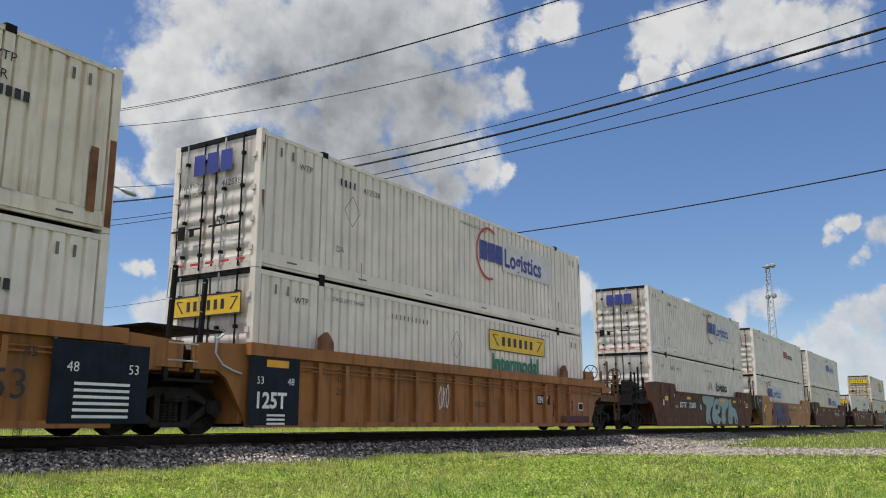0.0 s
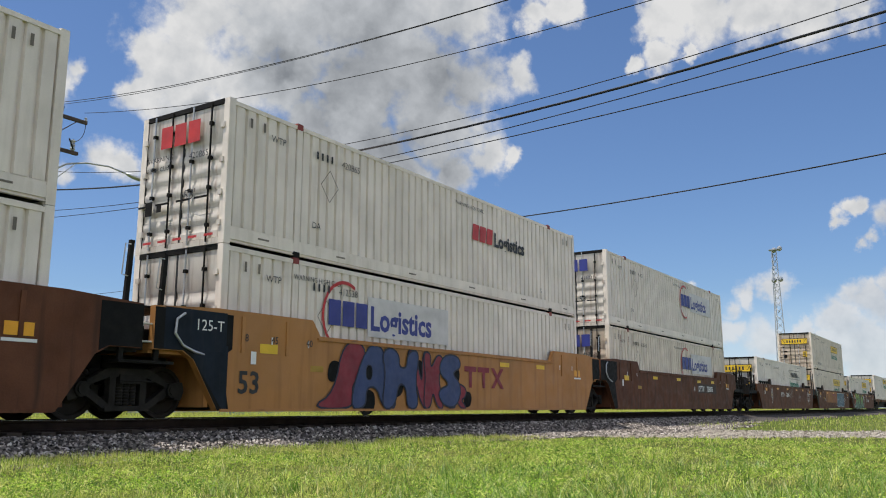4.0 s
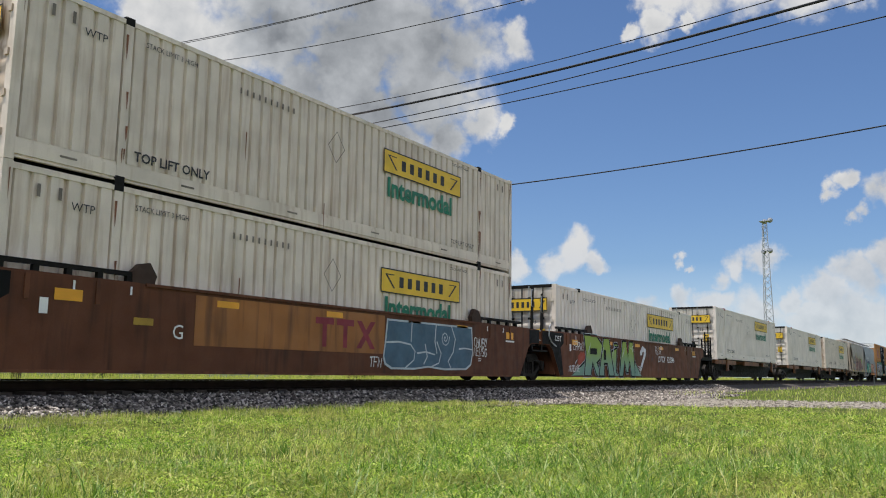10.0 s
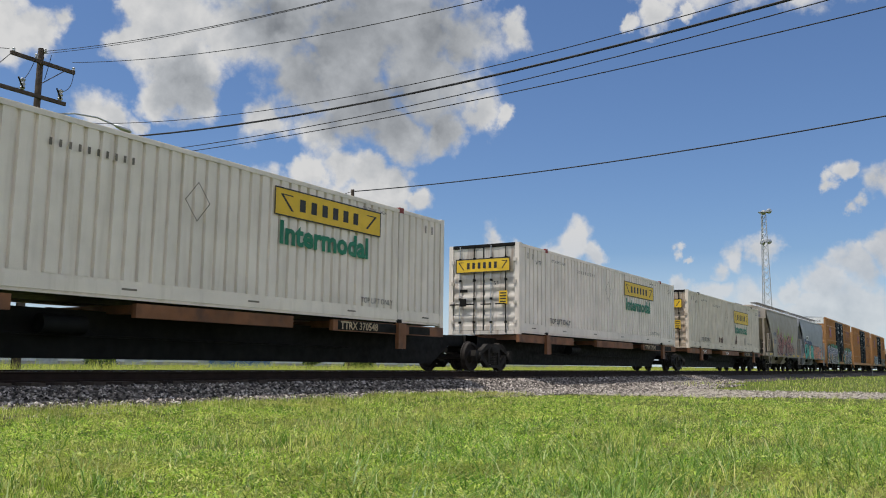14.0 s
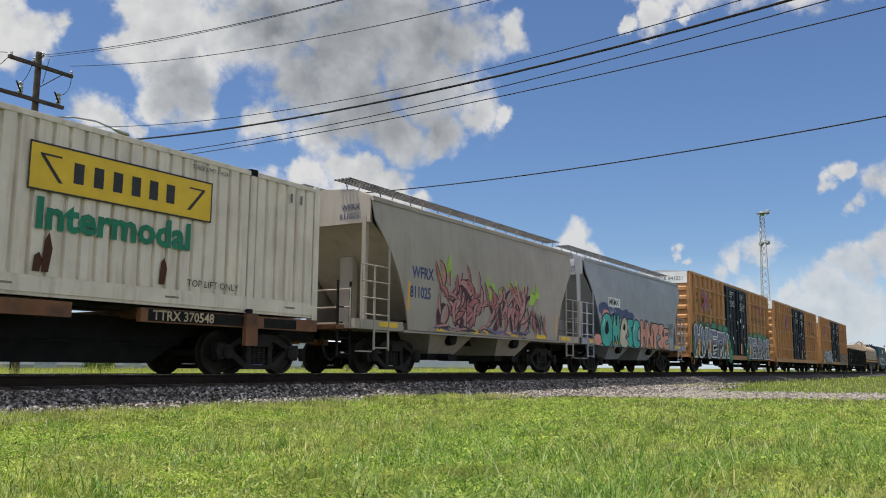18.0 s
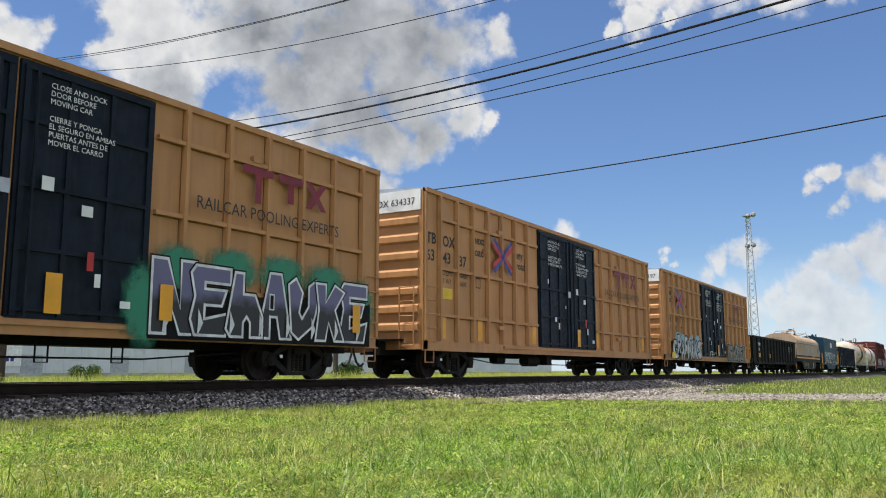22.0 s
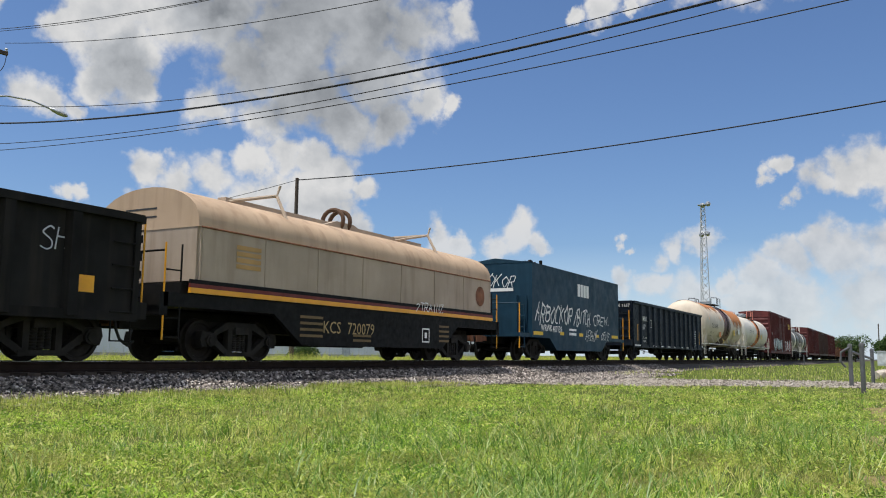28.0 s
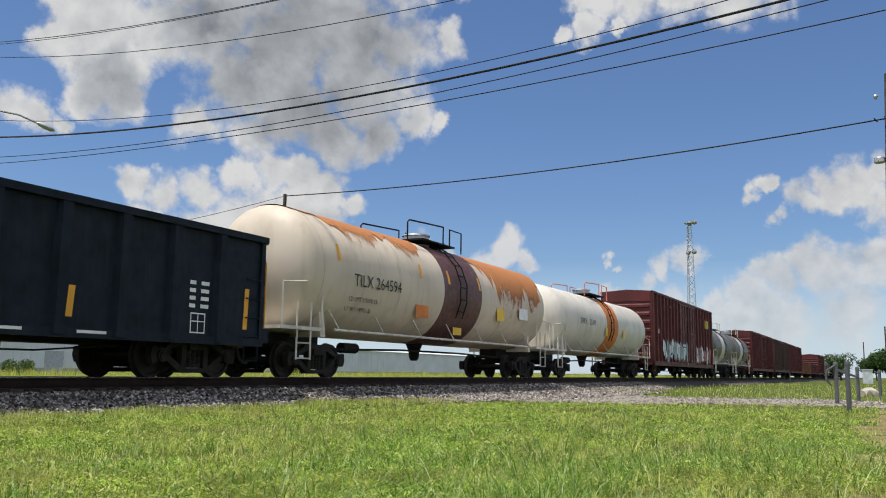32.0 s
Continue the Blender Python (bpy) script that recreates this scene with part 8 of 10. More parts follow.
def tank_face(t, body, size, x, z, r, zc, material, blocks=False):
    """Letters laid on the round flank."""
    y = -math.sqrt(max(0.01, r * r - (z + size * 0.35 - zc) ** 2)) - 0.03
    return lettering(body, size, material, t, x, y, z)
# ---- the consist, from the leading car back ----
GREY_BLUE = mat("slate_blue_spray", (0.22, 0.33, 0.36), 0.6)
PALE_AQUA = mat("pale_aqua_spray", (0.25, 0.34, 0.345), 0.6, var=0.12)
TEAL_SPRAY = mat("teal_spray", (0.04, 0.36, 0.30), 0.55)
CORAL = mat("coral_spray", (0.60, 0.27, 0.19), 0.55)
VIOLET = mat("violet_spray", (0.12, 0.11, 0.23), 0.55)
SILVER = mat("silver_spray", (0.58, 0.58, 0.60), 0.35, metal=0.3)
NAVY = mat("navy_spray", (0.035, 0.055, 0.14), 0.55)
MAROON = mat("maroon_spray", (0.20, 0.022, 0.035), 0.55)
LIME = mat("lime_spray", (0.30, 0.46, 0.06), 0.55)
ROSE = mat("dusty_rose_spray", (0.36, 0.12, 0.11), 0.6)
FADED = mat("faded_black_spray", (0.07, 0.055, 0.06), 0.7)
FAINT = mat("faint_white_spray", (0.30, 0.27, 0.25), 0.7, var=0.3)
MAROON_DULL = mat("dull_maroon_paint", (0.075, 0.022, 0.028), 0.7, var=0.3)
GOLD = mat("gold_plate", (0.60, 0.40, 0.03), 0.5, var=0.15)


OLD_PATCH = mat("cleaned_grey_patch", (0.56, 0.53, 0.52), 0.5, var=0.12)
OLD_PANEL = mat("dark_brown_overpaint", (0.040, 0.021, 0.015), 0.65, var=0.25)


def marks_general(c, high=True, kind="ring"):
    y = -CW - 0.010
    lettering("WTP", 0.20, INK, c, 1.15, y, 2.30)
    flat("stencil", [rect(0.56 + 0.36 * k, 0.62 + 0.36 * k, 0, 0.20) for k in range(2)], DULL_MARK, c, 0, y, 2.42)
    flat("stencil", [rect(CL - 0.95 + 0.3 * k, CL - 0.89 + 0.3 * k, 0, 0.20) for k in range(2)], DULL_MARK, c, 0, y, 2.42)
    d = 0.30
    ring = [[(-d, 0), (0, -d * 1.25), (0.0, -d * 1.16), (-d * 0.92, 0)], [(-d, 0), (-d * 0.92, 0), (0, d * 1.16), (0, d * 1.25)], [(d, 0), (0, d * 1.25), (0, d * 1.16), (d * 0.92, 0)], [(d, 0), (d * 0.92, 0), (0, -d * 1.16), (0, -d * 1.25)]]
    return ring, y


def ring_container(u, z, label, where=8.7, zz=1.42, big=1.0, word="ring", end=True, note="412538"):
    """White container with the red arc and blue block mark."""
    c = make_container(u, z, label)
    ring, y = marks_general(c)
    flat("placard_holder", ring, DULL_MARK, c, 3.0, y, 1.75)
    flat("owner_block", bars(2.55, 0, 4, 0.17, 0.06, 0.10), INK, c, 0, y, 2.28)
    lettering(note, 0.22, INK, c, 3.40, y, 2.28)
    lettering("DA", 0.20, INK, c, 2.45, y, 0.72)
    lettering("5", 0.20, INK, c, CL - 2.75, y, 0.55)
    lettering("WARNING HIGH CUBE", 0.15, INK, c, where - 0.9, y, 2.46)
    if word == "ring":
        logo_ring(c, where + 0.75, zz, big)
    elif word == "red":
        flat("logo_block", bars(where, 0, 3, 0.46, 0.34, 0.06, 0.05), RED, c, 0, y, zz - 0.2)
        lettering("Logistics", 0.56, INK, c, where + 1.25, y, zz - 0.2, bold=0.035)
    else:
        flat("logo_block", [[(0, 0), (0.16, 0), (0.28, 0.3), (0.2, 0.42)], [(0.5, 0), (0.66, 0), (0.42, 0.42), (0.34, 0.3)]], CORAL, c, where - 0.1, y, zz - 0.2)
        lettering("Logistics", 0.62, INK, c, where + 1.3, y, zz - 0.24, bold=0.035)
    if end:
        m = RED if word == "red" else BLUE
        flat("end_block", bars(0, 0, 3, 0.46, 0.34, 0.07), m, c, -0.058, 0.62, 2.12, "end")
        lettering("WARNING", 0.16, INK, c, -0.058, 1.0, 1.86, "end")
        lettering("HIGH CUBE", 0.14, INK, c, -0.058, 1.0, 1.66, "end")
        lettering(note, 0.19, INK, c, -0.058, -0.25, 1.78, "end")
        lettering("53'", 0.30, INK, c, -0.058, -0.15, 0.95, "end")
        flat("decal", [rect(0, 0.22, 0, 0.30), rect(0.35, 0.5, 0.05, 0.2)], STEEL_DARK, c, -0.056, 1.0, 0.75, "end")
        flat("reflective_tape", [rect(0.1 + 0.45 * k, 0.35 + 0.45 * k, 0, 0.05) for k in range(5)], RED, c, -0.058, 1.1, 0.16, "end")
    return c


def yellow_container(u, z, label, x=9.4, zz=1.75, w=3.65, h=0.60, plain=False, outline=False, lift=False, word=0.72):
    """White container with a yellow block sign and the green word under it."""
    c = make_container(u, z, label)
    ring, y = marks_general(c)
    flat("placard_holder", ring, DULL_MARK, c, 7.6, y, 1.95)
    lettering("STACK LIMIT 3 HIGH", 0.14, INK, c, 2.35, y, 2.50, wide=0.9)
    lettering("STACK LIMIT 3 HIGH", 0.11, INK, c, CL - 3.6, y, 2.62, wide=0.9)
    flat("number_block", bars(4.6, 0, 10, 0.12, 0.05, 0.12), DULL_MARK, c, 0, y, 2.34)
    if outline:
        flat("sign_outline", [rect(0, w, 0, 0.03), rect(0, w, h, h + 0.03), rect(0, 0.03, 0, h), rect(w - 0.03, w, 0, h)], INK, c, x, y, zz)
        flat("sign_block", bars(x + w * 0.26, h * 0.22, 6, h * 0.55, w * 0.048, w * 0.042), INK, c, 0, y, zz)
        wing = []
        for k in range(6):
            wing += [rect(w * 0.08 + 0.03 * k, w * 0.23, h * (0.82 - 0.09 * k), h * (0.85 - 0.09 * k)), rect(w * 0.80, w * 0.95 - 0.03 * k, h * (0.24 + 0.07 * k), h * (0.27 + 0.07 * k))]
        flat("sign_wings", wing, INK, c, x, y, zz)
    else:
        yellow_sign(c, x, zz, w, h)
    lettering("Intermodal", 0.66, GREEN, c, x + 0.16, y, zz - 0.56, bold=0.035, wide=1.04)
    yellow_sign(c, 1.0, 1.98, 2.0, 0.46, "end")
    flat("caution_plate", [rect(0, 0.30, 0, 0.42)], YELLOW, c, -0.058, -0.6, 0.95, "end")
    flat("caution_line", [rect(0.04, 0.26, 0.06 + 0.09 * k, 0.10 + 0.09 * k) for k in range(4)], INK, c, -0.061, -0.6, 0.95, "end")
    lettering("53", 0.2, INK, c, -0.058, -0.4, 1.55, "end")
    flat("decal", [rect(0, 0.25, 0, 0.25), rect(0.0, 0.3, 0.45, 0.55)], STEEL_DARK, c, -0.056, 0.85, 0.9, "end")
    if lift:
        lettering("TOP LIFT ONLY", 0.24, INK, c, 2.25, y, 0.44, bold=0.02)
        lettering("TOP LIFT ONLY", 0.18, INK, c, CL - 3.6, y, 0.44)
    return c


LO, UP = 0.36, 3.27
# unit A and B: two ribbed tan wells sharing a truck
w = make_well(-7.65, "ribbed", TAN, "coupler", "joint", 3.4, 3.35, "tan ribbed steel well car loaded with two containers")
well_extras(w, "ribbed")
flat("end_panel", [rect(0, 1.75, 0, 1.25)], BLUEBLACK, w, CL - 1.0, -1.566, 0.20, label="dark blue-black end panel")
lettering("48", 0.22, CHALK, w, CL - 0.75, -1.572, 0.98)
lettering("53", 0.22, CHALK, w, CL + 0.35, -1.572, 0.98)
flat("notice_line", [rect(0.0, 1.0, -0.1 * k, -0.1 * k + 0.045) for k in range(6)], CHALK, w, CL - 0.6, -1.572, 0.78)
lettering("53", 0.62, INK, w, CL - 1.95, -1.572, 0.55)
lettering("45", 0.22, INK, w, CL - 1.45, -1.572, 1.16)
c = make_container(-7.65, LO, "white corrugated container in a tan well car")
marks_general(c)
lettering("WTP", 0.22, INK, c, CL - 2.35, -CW - 0.011, 2.32)
lettering("OR", 0.22, INK, c, CL - 2.3, -CW - 0.011, 2.02)
flat("stencil", bars(CL - 2.7, 0, 8, 0.17, 0.10, 0.04), INK, c, 0, -CW - 0.011, 1.76)
c = make_container(-7.65, UP, "weathered white corrugated container stacked on another")
marks_general(c)
lettering("WTP", 0.22, INK, c, CL - 2.35, -CW - 0.011, 2.32)
lettering("OR", 0.22, INK, c, CL - 2.3, -CW - 0.011, 2.02)
flat("stencil", bars(CL - 2.7, 0, 8, 0.17, 0.10, 0.04), INK, c, 0, -CW - 0.011, 1.76)
flat("rust_patch", [rect(0, 0.12, 0, 1.5), rect(-0.35, -0.2, 0.2, 1.3)], RUST, c, CL - 0.14, -CW - 0.008, 0.1)

w = make_well(11.85, "ribbed", TAN, "joint", "coupler", 3.35, 7.3, "tan ribbed steel well car with rust stains")
flat("end_panel", [rect(0, 1.40, 0, 1.30)], BLUEBLACK, w, -0.30, -1.566, 0.17, label="dark blue-black end panel")
flat("reflector", [rect(0, 0.62, 0, 0.14)], ORANGE, w, 0.15, -1.572, 1.28)
lettering("53", 0.20, CHALK, w, -0.10, -1.572, 0.95)
lettering("48", 0.20, CHALK, w, 0.75, -1.572, 0.95)
lettering("125T", 0.42, CHALK, w, -0.15, -1.572, 0.50, bold=0.03)
flat("notice_line", [rect(0.0, 0.5, -0.08 * k, -0.08 * k + 0.04) for k in range(3)], CHALK, w, 0.2, -1.572, 0.34)
for x, s in ((2.25, "40"), (14.13, "40")):
    lettering(s, 0.22, INK, w, x, -1.572, 1.06)
    lettering("20", 0.22, INK, w, x, -1.572, 0.80)
lettering("53", 0.46, INK, w, 14.44, -1.450, 0.66, bold=0.03)
flat("number_panel", [rect(0, 0.95, 0, 0.30)], BLACK, w, 12.12, -1.448, 0.80)
lettering("89697", 0.30, CHALK, w, 12.16, -1.452, 0.85, bold=0.02)
flat("base_plate", [rect(13.78, 15.91, 0.26, 0.47)], MAROON_DULL, w, 0, -1.575, 0, label="dull maroon painted patch")
flat("notice_frame", [rect(15.3, 15.7, 0.66, 0.92)], CHALK, w, 0, -1.449, 0)
flat("notice_panel", [rect(15.33, 15.67, 0.69, 0.89)], BLACK, w, 0, -1.451, 0)
tag(w, "HQ", 13.3, -1.450, 0.5, 0.6, 0.5, MAROON_DULL, 0.09, 4)
lettering("NWG33G", 0.20, INK, w, 8.1, -1.450, 0.66)
tag(w, "OXO", 6.45, -1.450, 0.60, 0.55, 0.55, CHALK, 0.03, 3)
for x in (2.0, 14.17):
    part("stacking_clamp", prism(bmesh.new(), [(x - 0.2, 1.70), (x + 0.2, 1.70), (x + 0.2, 1.92), (x, 2.12), (x - 0.2, 1.98)], "y", -1.52, -1.40), RUST, w)
yellow_container(11.85, LO, "white container with a yellow sign and green word", zz=1.95)
rust_runs(ring_container(11.85, UP, "white container with red arc and blue block mark", 8.7, 1.86, 1.28), 11, 9)

# three smooth wells joined as one set
w = make_well(35.45, "smooth", BROWN, "coupler", "joint", 7.3, 3.45, "dark brown well car with pale aqua graffiti on its side")
well_extras(w, "smooth")
flat("number_panel", [rect(0, 3.3, 0, 0.42)], OLD_PANEL, w, 2.8, -1.508, 0.88)
lettering("DTTX", 0.36, CHALK, w, 2.95, -1.514, 0.95, bold=0.02, italic=0.28)
lettering("726876", 0.36, CHALK, w, 4.35, -1.514, 0.95, bold=0.02, italic=0.28)
lettering("B", 0.34, CHALK, w, 6.2, -1.514, 0.90, bold=0.03)
DARK_LINE = mat("dark_outline", (0.03, 0.026, 0.026), 0.6)
painted(w, "TeTh", ((6.5, 0.20, 2.3, 1.42), (8.05, 0.20, 1.9, 1.36), (9.35, 0.20, 2.3, 1.36), (11.2, 0.20, 2.15, 1.36)), -1.520, (PALE_AQUA,), DARK_LINE, 0.034, True, gap=BROWN)
for x, q, r in ((7.55, 0.32, 0.13), (8.5, 0.62, 0.05), (8.9, 0.32, 0.10), (9.6, 0.30, 0.11), (10.6, 0.30, 0.11), (10.3, 0.72, 0.06), (11.5, 0.50, 0.08), (12.9, 0.38, 0.14)):
    flat("graffiti_dot", [[(x + r * math.cos(0.4488 * k), q + r * 0.75 * math.sin(0.4488 * k)) for k in range(14)]], MAROON, w, 0, -1.545, 0)
flat("reflector", [rect(0, 0.85, 0, 0.12)], ORANGE, w, 9.75, -1.546, 1.34)
ring_container(35.45, LO, "white container with the black word on its side", 8.8, 1.80, 1.0, "plain", False, note="410511")
rust_runs(ring_container(35.45, UP, "white container with red arc and blue block mark", 9.0, 1.86, 1.28, note="412459"), 35, 9)

w = make_well(55.05, "smooth", TAN_BRIGHT, "joint", "joint", 3.45, 3.1, "tan well car with blue and maroon graffiti on its side")
well_extras(w, "smooth", flash=YELLOW)
flat("end_panel", [rect(-1.4, 0.0, 0.0, 0.72)], BLUEBLACK, w, 0.0, -1.508, 1.18, label="dark blue-black end panel")
flat("end_panel", [[(-0.75, 1.05), (-0.05, 0.16), (0.05, 0.16), (0.05, 1.3), (-0.75, 1.3)]], BLUEBLACK, w, 0.0, -1.507, 0.0)
lettering("125-T", 0.28, CHALK, w, -0.75, -1.514, 1.55)
lettering("53", 0.58, INK, w, 0.30, -1.514, 0.46, bold=0.02)
for x, s in ((0.35, "48"), (1.15, "45"), (2.15, "40")):
    lettering(s, 0.20, INK, w, x, -1.514, 1.42)
for x, q, r in ((3.05, 0.95, 0.24), (5.3, 0.70, 0.30), (6.2, 1.10, 0.25), (8.5, 0.40, 0.22), (7.9, 1.0, 0.22), (4.2, 0.3, 0.3)):
    flat("sprayed_cloud", [rounded([(x - r, q - r), (x + r * 0.9, q - r * 0.8), (x + r, q + r * 0.9), (x - r * 0.7, q + r)])], BLACK, w, 0, -1.513 - 0.0008 * r, 0)
painted(w, "LAHNKSR", ((2.3, 0.18, 2.3, 1.42), (3.5, 0.18, 1.9, 1.42), (4.7, 0.18, 1.5, 1.40), (5.7, 0.18, 1.0, 1.38), (6.4, 0.18, 0.95, 1.36), (7.05, 0.18, 1.1, 1.34), (7.55, 0.18, 0.9, 0.62)), -1.520, (MAROON, NAVY, NAVY, MAROON, MAROON, NAVY, MAROON), mat("navy_black_line", (0.020, 0.022, 0.04), 0.6), 0.030, True, gap=BLACK)
flat("mark_block", [rect(0, 0.62, 0.42, 0.56), rect(0.24, 0.38, 0, 0.42), rect(0.70, 1.32, 0.42, 0.56), rect(0.94, 1.08, 0, 0.42), [(1.42, 0), (1.60, 0), (2.15, 0.56), (1.97, 0.56)], [(1.97, 0), (2.15, 0), (1.60, 0.56), (1.42, 0.56)]], MAROON, w, 8.35, -1.514, 0.72)
ring_container(55.05, LO, "cream container with a large red arc and blue blocks", 2.85, 1.82, 1.28, end=False)
ring_container(55.05, UP, "white container with red blocks and a black word", 9.15, 1.80, 1.0, "red", note="420865")

w = make_well(74.2, "smooth", BROWN, "joint", "coupler", 3.1, 7.4, "plain rusty brown well car with a white number")
well_extras(w, "smooth")
flat("number_panel", [rect(0, 3.2, 0, 0.42)], OLD_PANEL, w, 10.3, -1.508, 0.88)
lettering("DTTX", 0.36, CHALK, w, 10.4, -1.514, 0.95, bold=0.02, italic=0.28)
lettering("726876", 0.36, CHALK, w, 11.75, -1.514, 0.95, bold=0.02, italic=0.28)
lettering("A", 0.3, CHALK, w, 9.7, -1.514, 0.95)
rust_runs(ring_container(74.2, LO, "white container with red arc, blue blocks and rust runs", 8.6, 1.80, 1.28), 74, 9)
ring_container(74.2, UP, "white container with red arc and blue block mark", 8.9, 1.86, 1.28, note="414321")

# second three-unit set
w = make_well(97.85, "smooth", BROWN, "coupler", "joint", 7.4, 3.25, "brown well car with white tags and a single container", raised=False)
well_extras(w, "smooth", hooks=True, flash=ORANGE)
lettering("DTTX", 0.36, CHALK, w, 5.3, -1.514, 0.92, bold=0.02, italic=0.28)
lettering("723246", 0.36, CHALK, w, 6.75, -1.514, 0.92, bold=0.02, italic=0.28)
tag(w, "TOS", 2.3, -1.516, 0.85, 0.6, 0.5, CHALK, 0.035, 41, loose=0.12)
tag(w, "SV", 2.4, -1.516, 0.52, 0.45, 0.35, CHALK, 0.03, 47, loose=0.12)
tag(w, "WAKE", 7.9, -1.516, 0.92, 1.5, 0.60, FAINT, 0.04, 42, slant=0.3, loose=0.12)
tag(w, "MKS", 10.9, -1.516, 0.66, 1.1, 0.40, FAINT, 0.03, 43, slant=0.3, loose=0.12)
tag(w, "4", 14.75, -1.516, 1.22, 0.2, 0.24, CHALK, 0.03, 44)
tag(w, "THOR", 14.5, -1.516, 0.95, 0.85, 0.26, CHALK, 0.035, 45)
tag(w, "BABY", 14.52, -1.516, 0.62, 0.85, 0.26, CHALK, 0.035, 46)
tag(w, "=", 14.85, -1.516, 0.38, 0.18, 0.18, CHALK, 0.025, 48)
yellow_container(97.85, LO, "white container with an outlined winged sign", zz=1.80, outline=True)

w = make_well(117.25, "smooth", BROWN, "joint", "joint", 3.25, 3.25, "brown well car with a blue bubble graffiti piece", raised=False)
well_extras(w, "smooth", hooks=True, flash=ORANGE)
lettering("125T", 0.26, CHALK, w, -0.60, -1.514, 1.30)
flat("mark_block", [rect(0, 0.60, 0.48, 0.62), rect(0.23, 0.37, 0, 0.48), rect(0.70, 1.30, 0.48, 0.62), rect(0.93, 1.07, 0, 0.48), [(1.40, 0), (1.58, 0), (2.10, 0.62), (1.92, 0.62)], [(1.92, 0), (2.10, 0), (1.58, 0.62), (1.40, 0.62)]], MAROON, w, 6.85, -1.514, 0.72)
DUSK, PALE_LINE = mat("dusk_blue_spray", (0.050, 0.105, 0.155), 0.55), mat("pale_outline", (0.42, 0.47, 0.50), 0.5)
flat("tan_panel", [rect(3.6, 9.32, 0, 0.90)], TAN, w, 0, -1.5075, 0.62, label="tan painted panel")
rim = [(9.40, 1.46), (9.34, 0.95), (9.27, 0.55), (9.34, 0.38), (9.6, 0.27), (10.6, 0.27), (11.2, 0.33), (12.0, 0.27), (13.1, 0.29), (13.36, 0.42), (13.46, 0.75), (13.40, 1.46)]
flat("graffiti_rim", [rim], PALE_LINE, w, 0, -1.512, 0)
flat("graffiti_fill", [[(11.4 + (a - 11.4) * 0.975, 0.87 + (b - 0.87) * 0.92) for a, b in rim]], DUSK, w, 0, -1.515, 0)
lines = [[(10.45, 1.42), (10.42, 0.95)], [(9.4, 0.90), (9.9, 0.93), (10.4, 0.88), (10.6, 0.72), (10.55, 0.50), (10.2, 0.32)], [(11.55, 1.42), (11.5, 1.0), (11.6, 0.7)], [(10.7, 0.68), (11.1, 0.72), (11.5, 0.66)], [(11.05, 0.9), (11.15, 0.6), (11.0, 0.42)], [(11.6, 0.98), (11.8, 0.7), (11.7, 0.45), (11.3, 0.34)], [(12.3, 1.42), (12.5, 1.1), (12.4, 0.75), (12.15, 0.5), (12.3, 0.32)], [(12.7, 0.84), (13.0, 0.87), (13.4, 0.84)]]
paint_strokes("graffiti_line", lines, 0.045, 0.035, PALE_LINE, w, 0, -1.518, 0)
paint_strokes("graffiti_curl", [[(12.0 + 0.03 * k * math.cos(0.8 * k) * 0.45, 1.10 + 0.03 * k * math.sin(0.8 * k) * 0.45) for k in range(17)]], 0.03, 0.03, PALE_LINE, w, 0, -1.518, 0, knots=False)
tag(w, "CHUBY", 13.5, -1.512, 0.95, 0.75, 0.22, CHALK, 0.028, 53)
tag(w, "NENSG", 13.5, -1.512, 0.68, 0.75, 0.22, CHALK, 0.028, 54)
tag(w, "=", 13.75, -1.512, 0.52, 0.2, 0.16, CHALK, 0.022, 55)
tag(w, "TFN", 8.75, -1.512, 0.32, 0.5, 0.20, CHALK, 0.028, 56)
lettering("G", 0.36, CHALK, w, 3.1, -1.514, 0.72)
rust_runs(yellow_container(117.25, LO, "rust-stained white container with a yellow sign", zz=1.74), 117, 22)
rust_runs(yellow_container(117.25, UP, "weathered white container with a faded yellow sign", zz=1.78, lift=True), 117, 22)

w = make_well(136.65, "smooth", BROWN, "joint", "coupler", 3.25, 4.6, "brown well car with sea green pointed graffiti letters", raised=False)
well_extras(w, "smooth", hooks=True, flash=ORANGE)
lettering("125T", 0.26, CHALK, w, -0.60, -1.514, 1.30)
FADE = fading_paint("sea_to_lime_spray", (0.14, 0.27, 0.20), (0.22, 0.33, 0.025), 0.45, 1.15)
spray_haze(w, [(6.6, 1.1, 0.5, 0.35), (7.0, 0.5, 0.5, 0.25), (3.0, 1.2, 0.6, 0.3), (1.7, 0.7, 0.4, 0.3)], mat("red_orange_spray", (0.28, 0.045, 0.02), 0.6), -1.512, 60)
painted(w, "<RAIiM>", ((0.75, 0.17, 1.5, 0.72), (1.85, 0.17, 1.75, 1.44), (3.2, 0.17, 1.55, 1.40), (4.45, 0.17, 0.95, 1.38), (4.55, 0.98, 0.85, 0.42), (5.3, 0.17, 1.75, 1.36), (6.75, 0.17, 1.15, 0.66)), -1.518, (FADE,), BLACK, 0.05, False, PALE_LINE, 0.022, gap=BLACK, shine=PALE_LINE)
lettering("DTTX", 0.36, CHALK, w, 10.1, -1.514, 0.80, bold=0.02, italic=0.28)
lettering("723246", 0.36, CHALK, w, 11.3, -1.514, 0.80, bold=0.02, italic=0.28)
lettering("A", 0.34, INK, w, 9.2, -1.514, 0.80)
tag(w, "EPRON", 0.95, -1.516, 1.05, 0.9, 0.28, CHALK, 0.03, 62)
tag(w, "MURDOTE", 0.55, -1.516, 0.32, 0.9, 0.20, CHALK, 0.025, 63)
